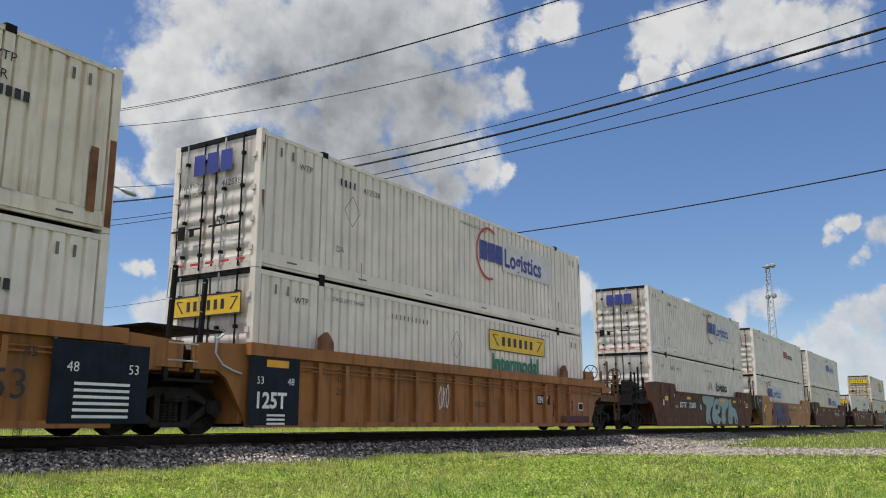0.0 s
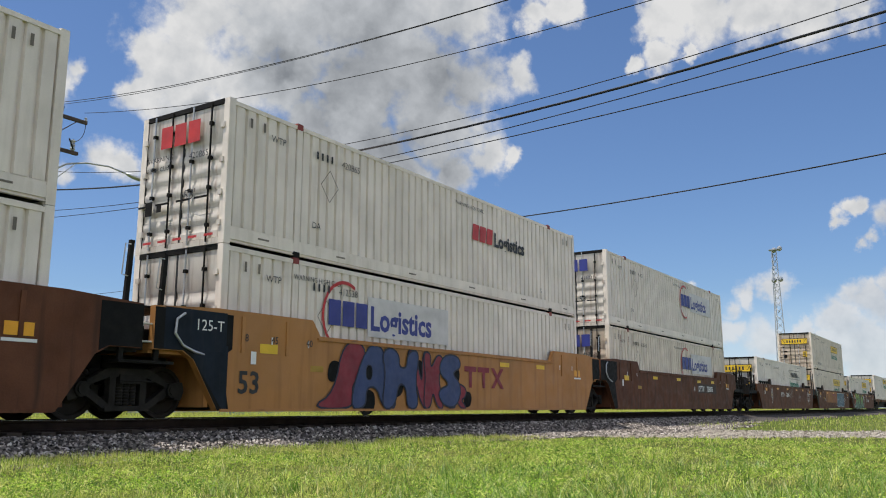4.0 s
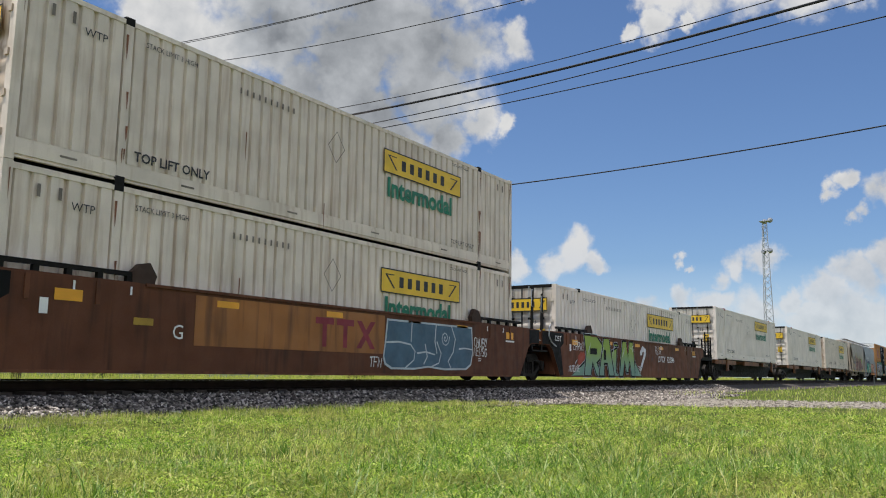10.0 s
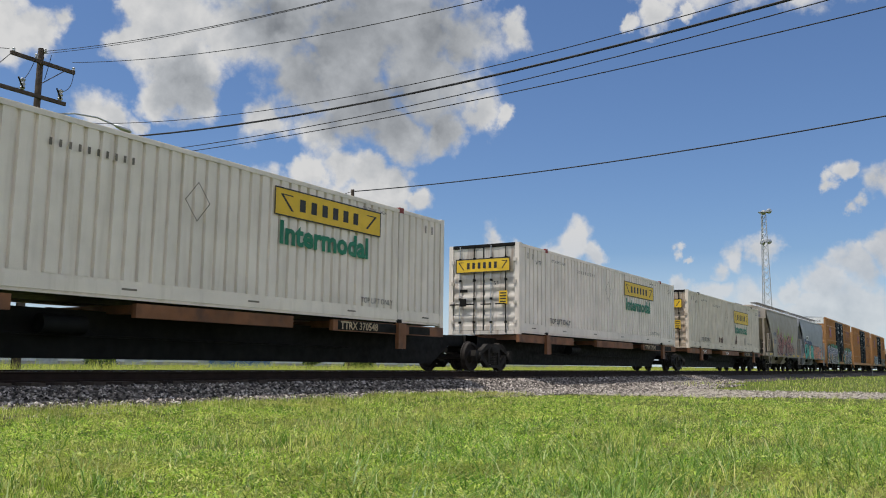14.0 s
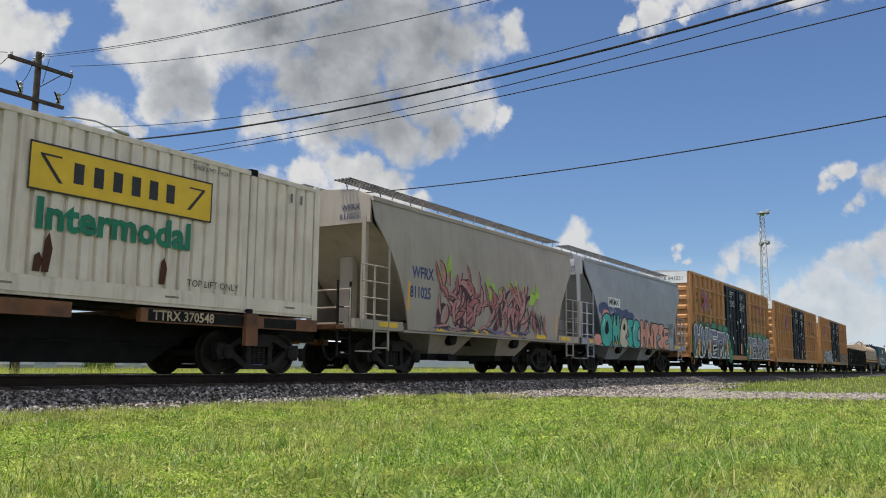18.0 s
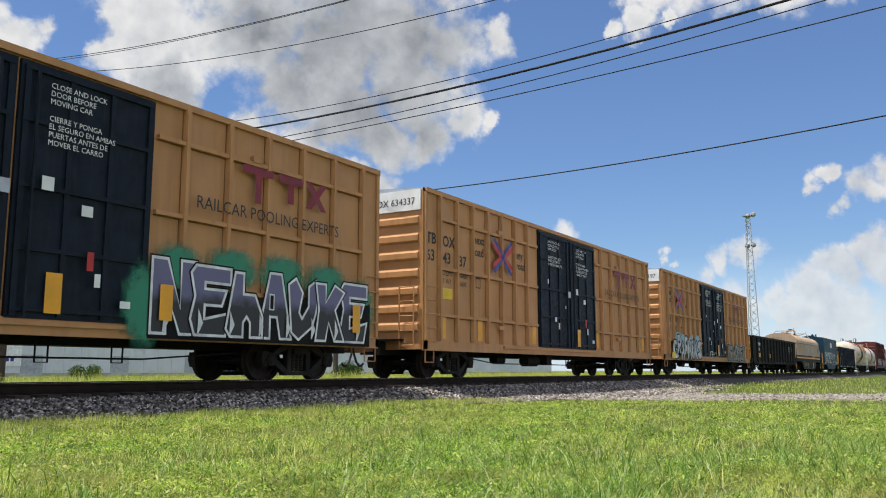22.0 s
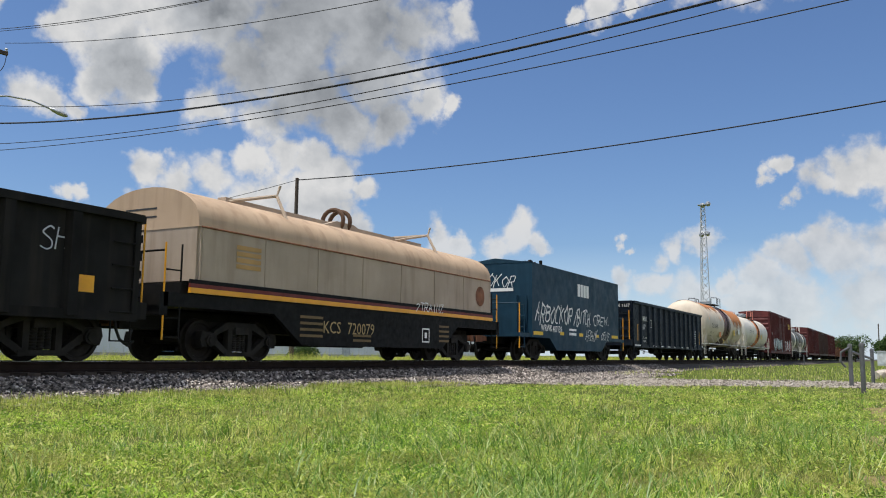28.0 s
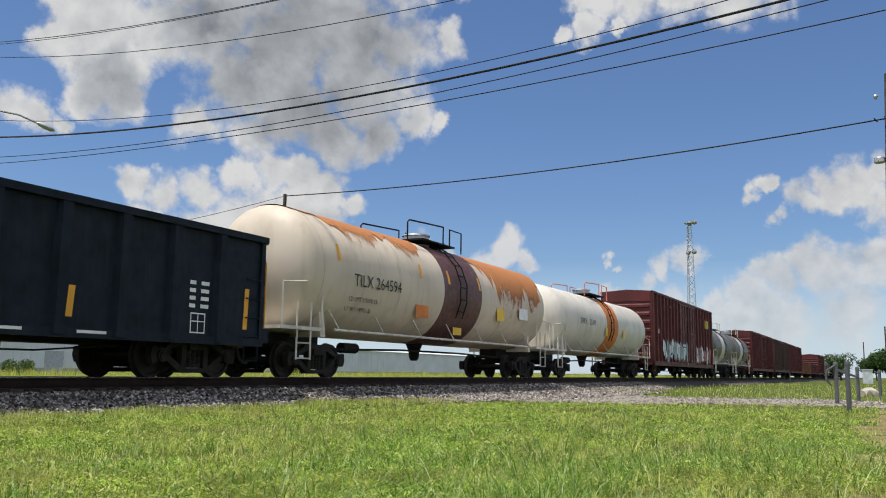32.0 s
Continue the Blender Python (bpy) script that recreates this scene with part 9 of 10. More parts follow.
tag(w, "12", 7.1, -1.516, 0.45, 1.4, 0.85, SILVER, 0.24, 64, loose=0.03)
tag(w, "TNNR", 9.6, -1.516, 1.12, 1.05, 0.34, CHALK, 0.03, 65, slant=0.3)
tag(w, "SFG", 6.4, -1.53, 1.15, 0.55, 0.22, CHALK, 0.03, 66)
tag(w, "HEY", 7.2, -1.516, 0.42, 0.55, 0.16, CHALK, 0.024, 67)
tag(w, "CITY", 7.15, -1.516, 0.24, 0.65, 0.14, CHALK, 0.022, 68)
rust_runs(yellow_container(136.65, LO, "white container with a yellow sign in a brown well car", zz=1.92), 136, 9)

# spine cars
SC = 1.145
w = make_spine(157.58, "coupler", "joint", 0.5, CL + 3.0, -1.5, CL + 2.9, "low orange-brown spine car under a white container")
yellow_container(157.58, SC, "white container with yellow sign on a spine car", x=9.6, zz=2.04, lift=True)
w = make_spine(178.2, "joint", "joint", -1.2, CL + 1.2, -1.6, CL + 1.2, "low orange-brown spine car joined in the middle of a set")
yellow_container(178.2, SC, "white container with a gold sign on a spine car", zz=1.92, lift=True)
w = make_spine(196.7, "joint", "coupler", -1.15, 14.7, -1.3, CL + 0.95, "orange-brown spine car with stencilled white numbers")
lettering("228757", 0.22, CHALK, w, 2.5, -1.305, 0.93)
lettering("370548", 0.22, CHALK, w, 7.2, -1.305, 0.93)
c = yellow_container(196.7, SC, "white container with rust gashes and a gold sign", zz=1.66, h=0.76, lift=True)
for x, h in ((5.9, 0.36), (6.25, 0.30), (6.5, 0.34), (9.8, 0.62), (9.65, 0.30), (12.0, 0.48)):
    flat("rust_gash", [[(-0.07, 0), (0.05, 0), (0.10, h * 0.6), (0.03, h), (-0.04, h * 0.8)]], mat("deep_rust", (0.075, 0.028, 0.016), 0.9), c, x, -CW - 0.009, 0.42)

# covered hoppers
HOP_A = mat("dusty_grey_paint", (0.33, 0.288, 0.242), 0.6, dirt=(0.20, 0.155, 0.11), amount=0.32, streak=True, var=0.10, scale=0.8)
HOP_B = mat("cool_grey_paint", (0.29, 0.300, 0.325), 0.6, dirt=(0.20, 0.20, 0.20), amount=0.35, streak=True, var=0.10, scale=0.8)
h = make_hopper(214.54, HOP_A, "dusty grey covered hopper with a red graffiti tangle")
y = -1.595
lettering("WFRX", 0.40, NAVY, h, 1.52, y, 2.38, bold=0.03, wide=0.86)
lettering("811025", 0.40, NAVY, h, 1.42, y, 1.88, bold=0.03, wide=0.80)
for x in (1.30, 9.95):
    flat("reflector", [rect(0, 0.09, 0, 0.70, 0.05)], ORANGE, h, x, y, 1.55 if x < 5 else 1.20)
rng = random.Random(77)
DUSTY, PLUM = mat("pale_rose_spray", (0.42, 0.20, 0.18), 0.6), mat("plum_black_spray", (0.045, 0.028, 0.035), 0.6)
for i in range(16):
    x = 2.3 + rng.uniform(0, 6.2)
    q = rng.uniform(0.15, 0.42)
    flat("graffiti_shard", [[(0, 0), (q, rng.uniform(-0.15, 0.1)), (q * rng.uniform(0.2, 0.7), q * 1.3)]], LIME, h, x, y - 0.0006 * i, 1.95 + rng.uniform(0.1, 0.72))
for i in range(1, 4):
    flat("sprayed_haze", [rounded([(-0.3, -0.25), (0.35, -0.2), (0.3, 0.3), (-0.25, 0.25)])], spray_mat((0.30, 0.46, 0.06)), h, 2.0 + 2.1 * i, y - 0.002, 2.3)


def flame(x0, z0, ang, bend, l, width, material, lift):
    pts, p = [], (x0, z0)
    for k in range(9):
        pts.append(p)
        a = ang + bend * (k / 8) ** 1.5
        p = (p[0] + math.cos(a) * l / 8, max(1.08, p[1] + math.sin(a) * l / 8))
    stroke("graffiti_flame", pts, width, material, h, 0, y - 0.004 - lift, 0, True)


# a tangle of licking flames, each with a dark edge under a rose body
for i in range(105):
    u_ = rng.random()
    x0 = 2.75 + 4.9 * u_
    crest = 1.0 + 0.35 * math.sin(9 * u_ + 0.6) + 0.25 * math.sin(21 * u_)
    z0 = 1.12 + rng.uniform(0.0, 1.0) * (0.62 + 0.38 * crest)
    ang, bend, l, wd = rng.uniform(0.3, 2.3), rng.uniform(-2.4, 2.4), rng.uniform(0.40, 0.95), rng.uniform(0.09, 0.19)
    lift = 0.00012 * i
    flame(x0 + 0.025, z0 - 0.02, ang, bend, l * 1.06, wd * 1.35, PLUM, lift)
    flame(x0, z0, ang, bend, l, wd, rng.choice((ROSE, ROSE, DUSTY, DUSTY, MAROON_DULL)), lift + 0.00006)
for i in range(34):
    flame(2.2 + 5.6 * rng.random(), 1.10 + 0.12 * rng.random(), rng.choice((0.1, 3.0)), rng.uniform(-0.4, 0.4), rng.uniform(0.4, 0.9), 0.06, rng.choice((PLUM, VIOLET, DUSTY)), 0.0135 + 0.0001 * i)
for i in range(16):
    flame(7.9 + 1.5 * rng.random(), 1.12 + 0.3 * rng.random(), rng.uniform(1.2, 2.2), rng.uniform(-1.6, 2.6), rng.uniform(0.5, 1.0), rng.uniform(0.05, 0.09), rng.choice((PLUM, FADED, ROSE)), 0.0175 + 0.0001 * i)
lettering("WFRX", 0.20, NAVY, h, -0.035, -0.55, 3.88, "end")
lettering("811025", 0.20, NAVY, h, -0.035, -0.5, 3.66, "end")
h = make_hopper(227.3, HOP_B, "blue-grey covered hopper with teal and coral graffiti")
spray_haze(h, [(1.6, 2.35, 0.5, 0.3), (2.2, 2.3, 0.5, 0.2), (3.0, 2.3, 0.6, 0.22), (3.9, 2.3, 0.5, 0.2), (4.5, 2.25, 0.4, 0.18)], NAVY, y, 80)
flat("name_plate", [rect(0, 1.24, 0, 0.34)], CHALK, h, 2.04, y - 0.006, 2.52)
lettering("MRMX", 0.34, INK, h, 2.12, y - 0.010, 2.58, bold=0.02, wide=1.05)
lettering("16447", 0.28, mat("pale_violet_lettering", (0.30, 0.30, 0.38), 0.6), h, 2.10, y - 0.006, 2.22, bold=0.02)
spray_haze(h, [(0.95, 1.22, 0.40, 0.20), (1.75, 2.15, 0.35, 0.22)], CORAL, y - 0.006, 85)
CREAM_SPRAY = mat("cream_spray", (0.52, 0.45, 0.33), 0.55)
painted(h, "OMeSC", ((1.15, 0.98, 1.35, 1.30), (2.30, 0.98, 0.95, 1.26), (3.10, 0.98, 1.0, 1.24), (3.85, 0.98, 0.95, 1.16), (4.55, 0.98, 1.05, 1.16)), y - 0.010, (TEAL_SPRAY, TEAL_SPRAY, CREAM_SPRAY, TEAL_SPRAY, TEAL_SPRAY), BLACK, 0.030, True, None, gap=BLACK, shine=CHALK)
painted(h, "HNTSE", ((5.55, 1.0, 0.95, 1.22), (6.30, 1.0, 0.95, 1.14), (7.05, 1.0, 0.95, 1.10), (7.80, 1.0, 1.05, 1.12), (8.65, 1.0, 0.85, 0.95)), y - 0.010, (CORAL,), BLACK, 0.026, True, None, gap=BLACK, shine=DUSTY)
tag(h, "GNOTY", 9.35, y - 0.004, 1.95, 0.75, 0.22, INK, 0.03, 83)
tag(h, "ATM", 9.55, y - 0.004, 1.6, 0.5, 0.22, INK, 0.03, 84)
flat("name_plate", [rect(0, 0.75, 0, 0.26)], CHALK, h, -0.03, -0.35, 3.86, "end")
lettering("16447", 0.2, CHALK, h, -0.035, -0.35, 3.60, "end")

# boxcars
BOX_TAN = mat("boxcar_tan", (0.445, 0.224, 0.090), 0.6, dirt=(0.25, 0.126, 0.054), amount=0.40, streak=True, var=0.10, scale=0.9, each=0.03)
BOX_RED = mat("boxcar_oxide_red", (0.095, 0.018, 0.017), 0.6, dirt=(0.06, 0.025, 0.02), amount=0.5, streak=True, var=0.2, scale=0.9)


def tan_box(u, number, label, high=False):
    b = make_boxcar(u, BOX_TAN, label, door_paint=BLUEBLACK)
    y = -1.512
    a, m, e = number[:2], number[2:4], number[4:]
    if high:
        rows = (("TB", 0.08, 3.56), ("OX", 0.90, 3.56), (a, 0.08, 3.10), (m, 0.92, 3.10), (e, 1.78, 3.10))
        words = (("next", 2.62, 3.86), ("load", 2.62, 3.50), ("any", 5.36, 3.72), ("road", 5.36, 3.38))
        cx, cz = 4.26, 3.62
        for body, x, z in (("LD LMT", 0.80, 2.76), ("LT WT", 0.80, 2.54), ("205400", 1.66, 2.76), ("80600", 1.72, 2.54)):
            lettering(body, 0.19, INK, b, x, y, z)
        flat("plate", [rect(0, 0.62, 0, 0.30)], YELLOW, b, 0.80, y, 2.12)
    else:
        rows = (("TB", 0.82, 2.55), ("OX", 1.76, 2.55), (a, 0.82, 2.14), (m, 1.89, 2.12), (e, 2.76, 2.10))
        words = (("next", 0.84, 3.86), ("load", 0.84, 3.52), ("any", 3.52, 3.70), ("road", 3.52, 3.38))
        cx, cz = 2.50, 3.66
    for body, x, z in rows:
        lettering(body, 0.42, INK, b, x, y, z, bold=0.02)
    for body, x, z in words:
        lettering(body, 0.36, INK, b, x, y, z, bold=0.015)
    # emblem: two bent blue arms with a red arm on either side of each
    for sx in (-1, 1):
        stroke("mark_arm", [(sx * 0.58, 0.50), (sx * 0.10, 0.12), (sx * 0.035, 0.0), (sx * 0.10, -0.12), (sx * 0.58, -0.50)], 0.13, BLUE, b, cx, y - 0.113, cz)
        for sz in (-1, 1):
            stroke("mark_arm", [(sx * 0.64, sz * 0.33), (sx * 0.13, sz * 0.02)], 0.14, RED, b, cx, y - 0.115 - 0.001 * sz, cz)
    flat("mark_block", [rect(0, 0.85, 0.42, 0.58), rect(0.35, 0.52, -0.15, 0.42), rect(1.0, 1.75, 0.42, 0.58), rect(1.3, 1.48, 0.0, 0.42), [(1.85, 0), (2.05, 0), (2.55, 0.58), (2.35, 0.58)], [(2.35, 0), (2.55, 0), (2.05, 0.58), (1.85, 0.58)]], MAROON, b, 14.1, y - 0.112, 3.62)
    lettering("RAILCAR POOLING EXPERTS", 0.34, INK, b, 12.95, y - 0.112, 3.14, wide=0.95)
    for x in (0.80, 2.85, 6.5, 10.1, 12.2, 17.6):
        flat("reflector", [rect(0, 0.28, 0, 0.62)], ORANGE, b, x, y - 0.10 if x == 10.1 else y, 1.05)
    if not high:
        flat("plate", [rect(0, 0.62, 0, 0.30)], YELLOW, b, 0.86, y - 0.12, 0.80)
    flat("plate_frame", [rect(0.02, 0.30, 0, 0.03), rect(0.02, 0.30, 0.27, 0.30), rect(0.02, 0.05, 0, 0.3), rect(0.27, 0.30, 0, 0.3)], INK, b, 2.72, y, 2.56)
    yd = -1.618
    for dx, up, down in ((7.5, "LOCK THIS DOOR\nBEFORE CLOSING\nMAIN DOOR", "CIERRE ESTA PUERTA\nANTES DE CERRAR\nLA PUERTA PRINCIPAL"), (9.95, "CLOSE AND LOCK\nDOOR BEFORE\nMOVING CAR", "CIERRE Y PONGA\nEL SEGURO EN AMBAS\nPUERTAS ANTES DE\nMOVER EL CARRO")):
        lettering(up, 0.125, CHALK, b, dx, yd - 0.045, 4.50, wide=0.95)
        lettering(down, 0.125, CHALK, b, dx, yd - 0.045, 3.98, wide=0.95)
    for x, z in ((7.45, 3.1), (8.9, 2.35), (9.2, 2.75), (9.9, 2.9), (10.6, 2.6), (8.3, 1.6), (10.9, 1.5), (8.0, 1.85), (11.4, 1.2)):
        flat("decal", [rect(0, 0.15 + 0.06 * math.sin(9 * x), 0, 0.14 + 0.08 * math.sin(5 * z))], CHALK if x != 9.2 else GALV, b, x, yd - 0.045, z)
    flat("decal", [rect(0, 0.12, 0, 0.3)], RED, b, 10.75, yd - 0.045, 1.75)
    lettering("TBOX " + number, 0.26, INK, b, -0.082, 0.3, top_z, "end")
    return b


top_z = 4.58
b = tan_box(240.65, "641531", "tan boxcar with black doors and white-violet graffiti")
GREEN_HAZE = spray_mat((0.025, 0.20, 0.115))
for x, q, rx, rz in ((0.35, 1.45, 0.55, 0.85), (1.4, 2.15, 0.75, 0.55), (2.7, 2.2, 0.7, 0.5), (4.0, 2.25, 0.8, 0.5), (5.3, 2.2, 0.8, 0.5), (6.4, 2.15, 0.8, 0.55), (7.25, 1.3, 0.5, 0.85), (7.6, 1.0, 0.5, 0.5), (11.9, 1.3, 0.5, 0.8), (12.6, 2.0, 0.6, 0.5), (13.9, 2.1, 0.8, 0.45), (15.3, 2.1, 0.8, 0.5), (16.7, 2.05, 0.8, 0.5), (17.9, 1.6, 0.6, 0.75)):
    flat("sprayed_haze", [[(rx * 1.15 * math.cos(0.3927 * k), rz * 1.15 * math.sin(0.3927 * k)) for k in range(16)]], GREEN_HAZE, b, x, -1.624 - 0.0003 * (x % 1.0), q)
for x0, x1, high, seed in ((0.15, 7.1, 1.75, 5), (12.0, 18.3, 1.6, 6)):
    rng = random.Random(seed)
    edge = [(x0 + (x1 - x0) * k / 18, high + rng.uniform(-0.22, 0.22)) for k in range(19)]
    flat("graffiti_ground", [[(x0, 0.74), (x1, 0.74)] + edge[::-1]], BLACK, b, 0, -1.627, 0)
DUOTONE = fading_paint("black_to_violet_spray", (0.016, 0.016, 0.018), (0.125, 0.115, 0.21), 1.40, 1.62)
WHITE_SPRAY = mat("white_spray", (0.62, 0.62, 0.63), 0.5, var=0.25, scale=4.0)
painted(b, "HUVERK", ((0.15, 0.78, 1.45, 1.62), (1.45, 0.80, 0.95, 1.50), (2.25, 0.76, 1.05, 1.52), (3.15, 0.80, 1.60, 1.40), (4.55, 0.78, 1.35, 1.36), (5.70, 0.80, 1.35, 1.36)), -1.632, (DUOTONE,), WHITE_SPRAY, 0.050, False, BLACK, 0.06, gap=BLACK)
for k, (x, q, x2, q2) in enumerate(((0.3, 0.8, 0.55, 1.3), (1.85, 0.85, 2.05, 1.35), (2.55, 0.8, 2.9, 1.25), (3.45, 0.95, 4.2, 1.05), (5.1, 0.8, 5.3, 1.3), (6.0, 0.85, 6.2, 1.2), (6.6, 0.9, 6.9, 1.2))):
    stroke("graffiti_glint", [(x, q), (x * 0.6 + x2 * 0.4, q * 0.6 + q2 * 0.4), (x2, q2)], 0.16, WHITE_SPRAY, b, 0, -1.657 - 0.001 * k, 0, True)
painted(b, "NEhAUKE", tuple((12.05 + 0.86 * k, 0.84, 0.95, 1.28 - 0.04 * (k % 3)) for k in range(7)), -1.632, (DUOTONE,), WHITE_SPRAY, 0.034, False, BLACK, 0.03, gap=BLACK)
for k in range(8):
    stroke("graffiti_glint", [(12.3 + 0.78 * k, 0.86), (12.36 + 0.78 * k, 1.05), (12.30 + 0.78 * k, 1.3)], 0.12, WHITE_SPRAY, b, 0, -1.657, 0, True)
for x in (0.80, 2.85, 6.5, 12.2, 17.6):
    flat("reflector", [rect(0, 0.28, 0, 0.62)], ORANGE, b, x, -1.668, 1.05)
b = tan_box(261.5, "634337", "clean tan boxcar with black plug doors", True)
b = tan_box(282.36, "642197", "tan boxcar with black doors and silver bubble graffiti")
spray_haze(b, [(2.1, 1.7, 0.5, 0.4), (2.9, 1.5, 0.5, 0.5), (4.3, 1.4, 0.5, 0.5), (5.6, 1.6, 0.5, 0.45)], mat("pale_sky_spray", (0.25, 0.42, 0.50), 0.6), -1.620, 89)
DULL_SILVER = mat("dull_silver_spray", (0.43, 0.43, 0.43), 0.5, var=0.45, scale=3.5, dirt=(0.12, 0.13, 0.15), amount=0.7)
painted(b, "GRAPHIKS", ((1.05, 0.78, 0.95, 0.95), (1.75, 1.02, 0.75, 0.95), (2.35, 0.70, 0.75, 0.95), (2.95, 0.98, 0.80, 0.95), (3.55, 0.74, 0.85, 1.05), (4.30, 0.80, 0.60, 1.05), (4.75, 0.78, 0.80, 1.02), (5.45, 0.78, 0.95, 0.98)), -1.630, (DULL_SILVER,), BLACK, 0.042, True, gap=BLACK)
flat("graffiti_dot", [rounded([(4.42, 1.80), (4.70, 1.80), (4.70, 2.05), (4.42, 2.05)])], DULL_SILVER, b, 0, -1.634, 0)
painted(b, "KRIOTEK", tuple((12.3 + 0.66 * k, 0.80 + 0.05 * (k % 2), 0.72, 0.95 - 0.08 * (k % 3)) for k in range(7)), -1.630, (mat("worn_tan_spray", (0.24, 0.15, 0.09), 0.6, var=0.4), mat("ash_grey_spray", (0.22, 0.22, 0.22), 0.6, var=0.4)), BLACK, 0.040, False, GREY_BLUE, 0.03, gap=BLACK)
tag(b, "2TRAINZ", 8.1, -1.622, 0.98, 1.9, 0.26, CHALK, 0.035, 95)
tag(b, "2TRAINS", 0.10, -1.60, 0.84, 0.8, 0.18, INK, 0.028, 96)

GON_BLACK = mat("gondola_black", (0.012, 0.0115, 0.011), 0.7, dirt=(0.035, 0.028, 0.022), amount=0.4, streak=True, var=0.3, scale=1.0, spec=0.1)
g = make_gondola(302.6, 17.25, 2.58, GON_BLACK, "worn black gondola with orange reflectors", 13)
flat("mark_block", bars(2.0, 0, 4, 0.20, 0.14, 0.05), CHALK, g, 0, -1.466, 1.95)
lettering("2261", 0.28, CHALK, g, 2.0, -1.466, 1.60)
for x in (2.1, 6.0, 10.0, 12.2, 15.8):
    flat("reflector", [rect(0, 0.55, 0, 0.28)], ORANGE, g, x, -1.468, 1.15)
flat("stencil_frame", [rect(0, 0.5, 0, 0.03), rect(0, 0.5, 0.42, 0.45), rect(0, 0.03, 0, 0.45), rect(0.47, 0.5, 0, 0.45), rect(0.08, 0.2, 0.08, 0.36), rect(0.28, 0.4, 0.08, 0.36)], CHALK, g, 14.2, -1.468, 1.65)
tag(g, "SHI", 15.3, -1.468, 1.8, 0.8, 0.35, GALV, 0.03, 97)
make_coil_car(321.0)
make_covered_car(338.0)
g = make_gondola(351.3, 16.5, 3.0, BLUEBLACK, "clean blue-black gondola with white lettering", 12, 0.66)
lettering("OMNX", 0.36, CHALK, g, 1.62, -1.466, 2.05, bold=0.02)
lettering("1167", 0.36, CHALK, g, 1.68, -1.466, 1.62, bold=0.02)
lettering("LD LMT 215900", 0.16, CHALK, g, 1.6, -1.466, 1.12)
lettering("LT WT 70100", 0.16, CHALK, g, 1.6, -1.466, 0.94)
lettering("OMNX 1167", 0.22, CHALK, g, -0.15, -0.2, 2.68, "end")
for x in (0.85, 4.2, 6.55, 9.35, 11.6, 15.9):
    flat("reflector", [rect(0, 0.13, 0, 0.85 if x < 1 or x > 15 else 0.52, 0.03)], ORANGE, g, x, -1.468, 1.0)
flat("stencil_frame", [rect(0, 0.34, 0, 0.025), rect(0, 0.34, 0.37, 0.395), rect(0, 0.025, 0, 0.39), rect(0.315, 0.34, 0, 0.39)], CHALK, g, 3.35, -1.468, 1.75)
flat("pictogram", [[(0.28 * math.cos(radians(20 * i)), 0.20 * math.sin(radians(20 * i))) for i in range(18)], rect(-0.3, -0.1, -0.6, -0.3), rect(-0.05, 0.12, -0.6, -0.3), rect(0.17, 0.32, -0.6, -0.3), rect(-0.08, 0.08, 0.3, 0.5)], SILVER, g, 5.45, -1.468, 1.45)
flat("notice_line", [rect(dx, dx + ww, 0.15 * k, 0.15 * k + 0.075) for k in range(4) for dx, ww in ((0.0, 0.16), (0.30, 0.22))], CHALK, g, 14.35, -1.468, 1.35)
flat("stencil_frame", [rect(0, 0.40, 0, 0.025), rect(0, 0.40, 0.37, 0.395), rect(0, 0.025, 0, 0.39), rect(0.375, 0.40, 0, 0.39), rect(0.19, 0.21, 0, 0.39), rect(0, 0.4, 0.22, 0.24)], CHALK, g, 14.4, -1.468, 0.86)
flat("notice_line", [rect(0, 1.1, 0, 0.06)] + [rect(3.6 + 1.6 * k, 4.2 + 1.6 * k, 0, 0.05) for k in range(6)], CHALK, g, 0.2, -1.525, 0.74)

TANK_CREAM = mat("tank_cream", (0.56, 0.48, 0.38), 0.55, dirt=(0.33, 0.24, 0.16), amount=0.35, streak=True, var=0.10, scale=0.7)
TANK_WHITE = mat("tank_white", (0.60, 0.56, 0.49), 0.5, dirt=(0.36, 0.28, 0.20), amount=0.30, streak=True, var=0.10, scale=0.7)
BAND_BROWN = mat("band_brown", (0.095, 0.042, 0.038), 0.5, dirt=(0.17, 0.10, 0.08), amount=0.4, var=0.15)
BAND_ORANGE = mat("band_orange", (0.55, 0.17, 0.03), 0.6, var=0.15)
PRIMER = rust_bloom("orange_rust_bloom", (0.47, 0.185, 0.05), (0.33, 0.115, 0.035))
TANK_DARK = mat("tank_grey_black", (0.10, 0.095, 0.085), 0.45, dirt=(0.25, 0.21, 0.17), amount=0.35, streak=True, var=0.2)
R, Z = 1.57, 2.62
t = make_tank(369.0, 16.1, R, Z, TANK_CREAM, "cream tank car with brown band and orange rust", ((7.1, 9.75, BAND_BROWN),), (PRIMER, ((0.6, 6.9, 3, 0.70), (9.8, 15.6, 9, 1.35))))
tank_face(t, "TILX 264594", 0.44, 2.15, 2.30, R, Z, INK)
tank_face(t, "LD LMT 215900 LB", 0.17, 2.1, 1.92, R, Z, INK)
tank_face(t, "LT WT 74900 LB", 0.17, 2.1, 1.68, R, Z, INK)
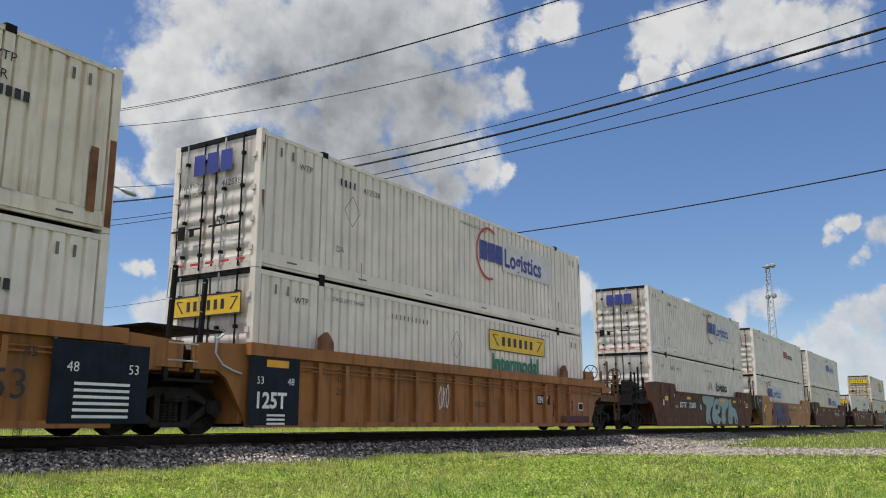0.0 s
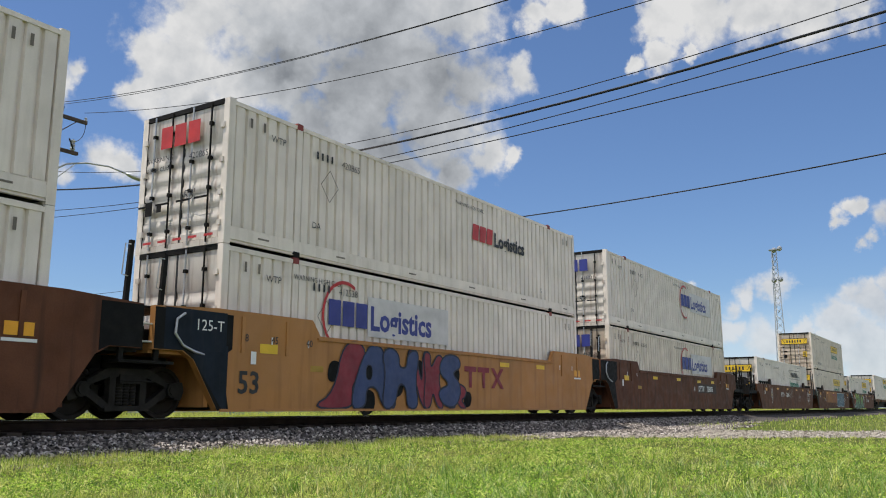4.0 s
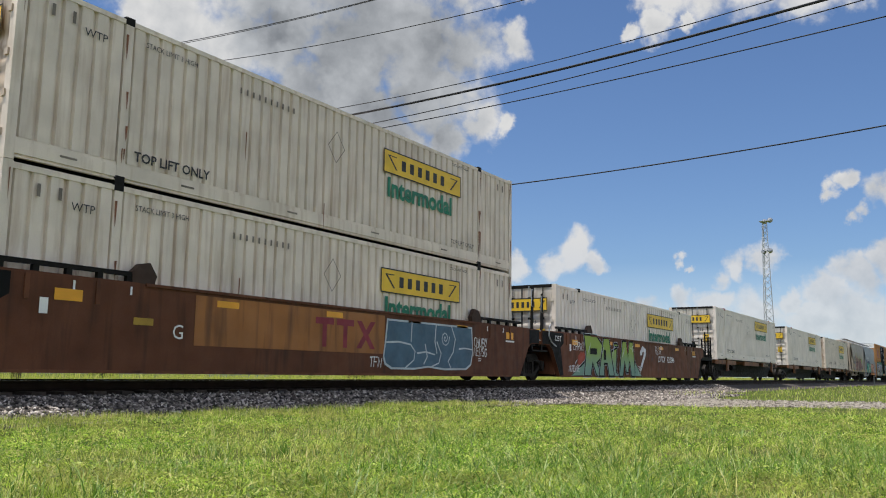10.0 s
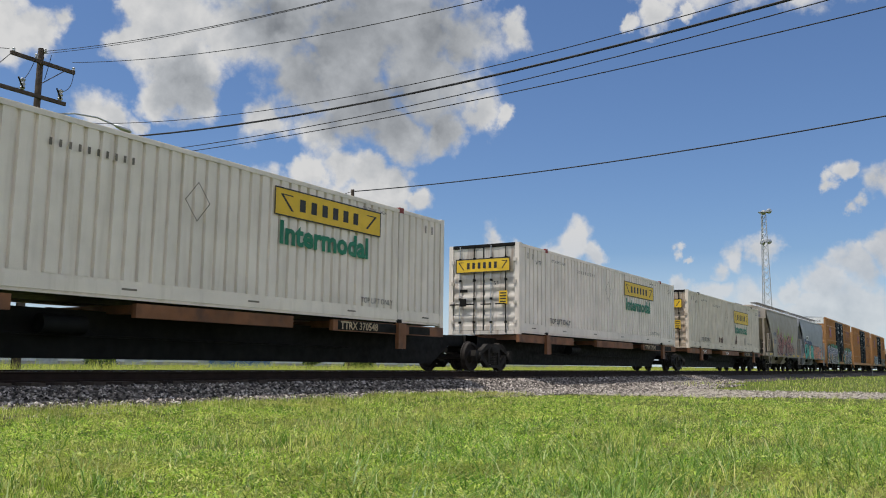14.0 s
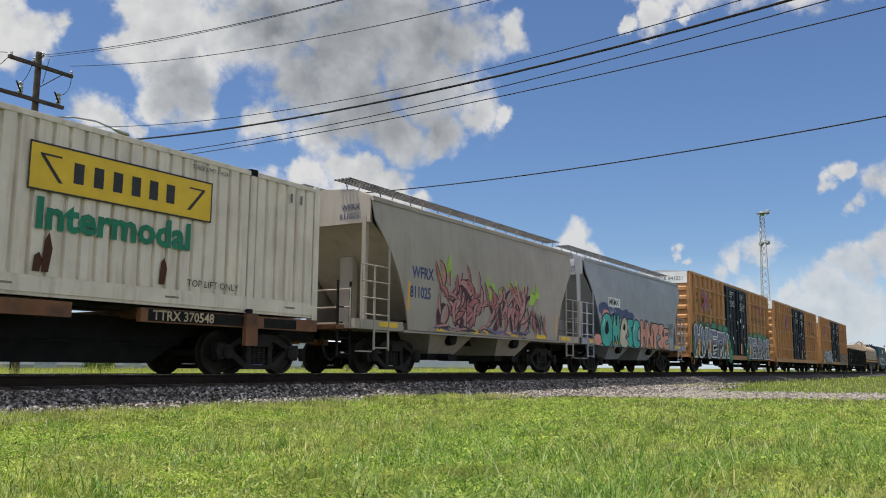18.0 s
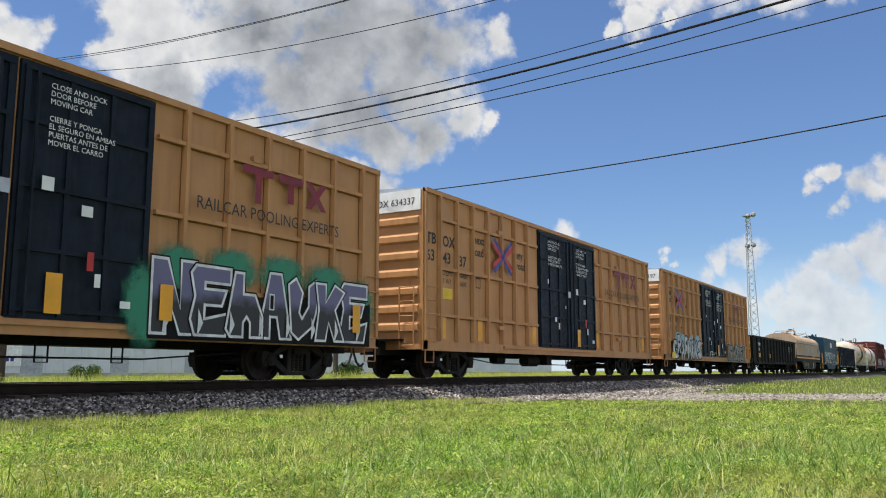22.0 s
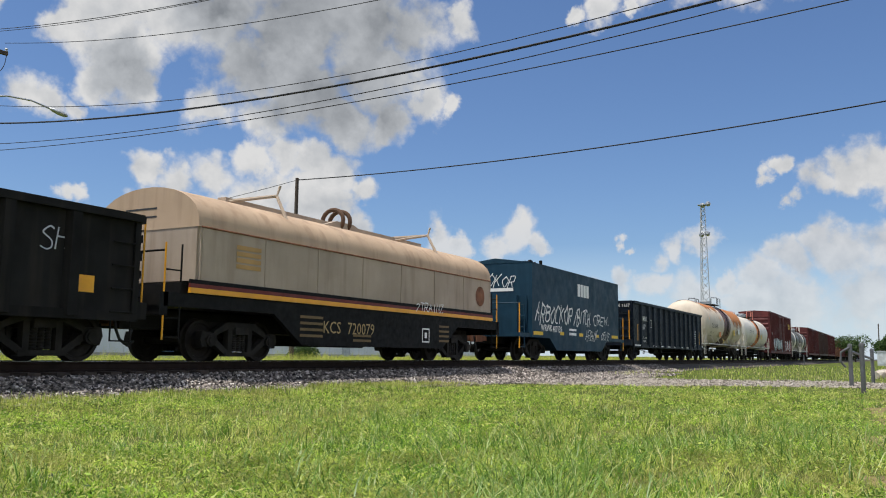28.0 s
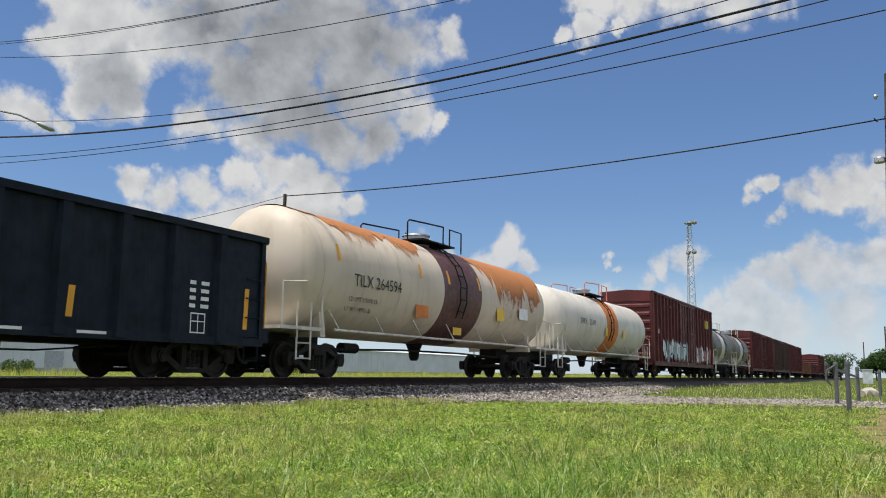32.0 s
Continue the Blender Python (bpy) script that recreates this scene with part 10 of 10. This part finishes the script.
for x in (1.45, 5.6, 7.35, 9.55):
    pts = [(x, -(R + 0.018) * math.cos(radians(a)), Z + (R + 0.018) * math.sin(radians(a))) for a in (8, 16, 24)]
    bm = bmesh.new()
    v = [(bm.verts.new(p), bm.verts.new((p[0] + 0.12, p[1], p[2]))) for p in pts]
    for p, q in zip(v, v[1:]):
        bm.faces.new((p[0], p[1], q[1], q[0]))
    part("reflector", bm, ORANGE, t)
for x, z, w_, hh, m in ((5.5, 1.72, 0.75, 0.40, BAND_ORANGE), (11.0, 1.95, 0.6, 0.42, YELLOW), (8.4, 1.35, 0.6, 0.35, YELLOW), (12.9, 2.1, 0.8, 0.4, CHALK)):
    y = -math.sqrt(R * R - (z + hh / 2 - Z) ** 2)
    flat("placard", [rect(0, w_, 0, hh)], m, t, x, y - 0.07, z)
t = make_tank(386.4, 14.9, 1.46, 2.52, TANK_WHITE, "white tank car with an orange band", ((7.0, 8.9, BAND_ORANGE),), None, mat("salmon_rails", (0.55, 0.20, 0.15), 0.6))
tank_face(t, "25249", 0.36, 4.2, 2.4, 1.46, 2.52, INK)
tank_face(t, "DFFX", 0.36, 2.9, 2.4, 1.46, 2.52, INK)
flat("placard", [rect(0, 0.35, 0, 0.4), rect(3.0, 3.4, 0, 0.4)], YELLOW, t, 6.6, -1.50, 2.0)
b = make_boxcar(402.3, BOX_RED, "oxide red boxcar with a pale graffiti band", ln=18.8, plain=True, roof_tone=BOX_RED)
piece(b, 2.0, -1.60, 0.95, 7.5, 1.5, 8, SILVER, BOX_RED, 101, spiky=True, second=GREY_BLUE)
piece(b, 12.0, -1.60, 0.95, 5.5, 1.3, 6, SILVER, BOX_RED, 102, spiky=True, second=ROSE)
flat("mark_block", bars(15.5, 0, 3, 0.6, 0.4, 0.1), GOLD, b, 0, -1.59, 3.6)
lettering("63", 0.4, CHALK, b, 0.9, -1.59, 2.6)
for u in (422.6, 432.6):
    t = make_tank(u, 9.1, 1.45, 2.5, TANK_DARK, "short grey-black tank car with a white band", ((3.4, 5.2, TANK_WHITE),), None, TANK_WHITE)
for u, m in ((443.0, BOX_RED), (462.4, mat("boxcar_dark_brown", (0.065, 0.034, 0.028), 0.65, var=0.25, dirt=(0.12, 0.07, 0.05), amount=0.4)), (481.8, BOX_RED)):
    make_boxcar(u, m, "weathered dark red boxcar far down the train", ln=18.0, top=4.7, plain=True, door=(7.0, 11.0), roof_tone=m)
make_gondola(501.5, 16.0, 2.3, RUST, "rusty low gondola far down the train", 10)
make_gondola(519.5, 16.0, 2.5, BOX_RED, "oxide red gondola far down the train", 10)
make_boxcar(538.0, BOX_RED, "distant weathered red boxcar", ln=17.0, top=4.6, plain=True, door=(7.0, 10.0), roof_tone=BOX_RED)
t = make_tank(557.0, 14.0, 1.45, 2.5, TANK_DARK, "distant black tank car")
t = make_tank(573.0, 14.0, 1.45, 2.5, TANK_DARK, "distant black tank car")
make_gondola(589.5, 16.0, 2.5, GON_BLACK, "distant black gondola on the track", 10)
for u in (608.0, 628.0):
    make_boxcar(u, BOX_RED, "distant weathered red boxcar", ln=18.0, top=4.7, plain=True, door=(7.0, 11.0), roof_tone=BOX_RED)


def motions():
    for ob, u, z in MOVERS:
        walk(ob, [(t, pose(u - SPEED * t, TRACK_Y, z)) for t in range(0, 33, 4)])
    # every wheelset rolls: one keyed set for each kind, whose turn the others share
    first = {}
    for w, dx, r in WHEELS:
        k = (dx, r)
        if k not in first:
            walk(w, [(i / 30, pose(dx, 0, r, 0, -math.degrees(SPEED / r * i / 30), 0)) for i in range(0, 961)])
            first[k] = w
        else:
            w.rotation_mode = "QUATERNION"
            keys = w.animation_data_create()
            keys.action = first[k].animation_data.action
            keys.action_slot = first[k].animation_data.action_slot


motions()
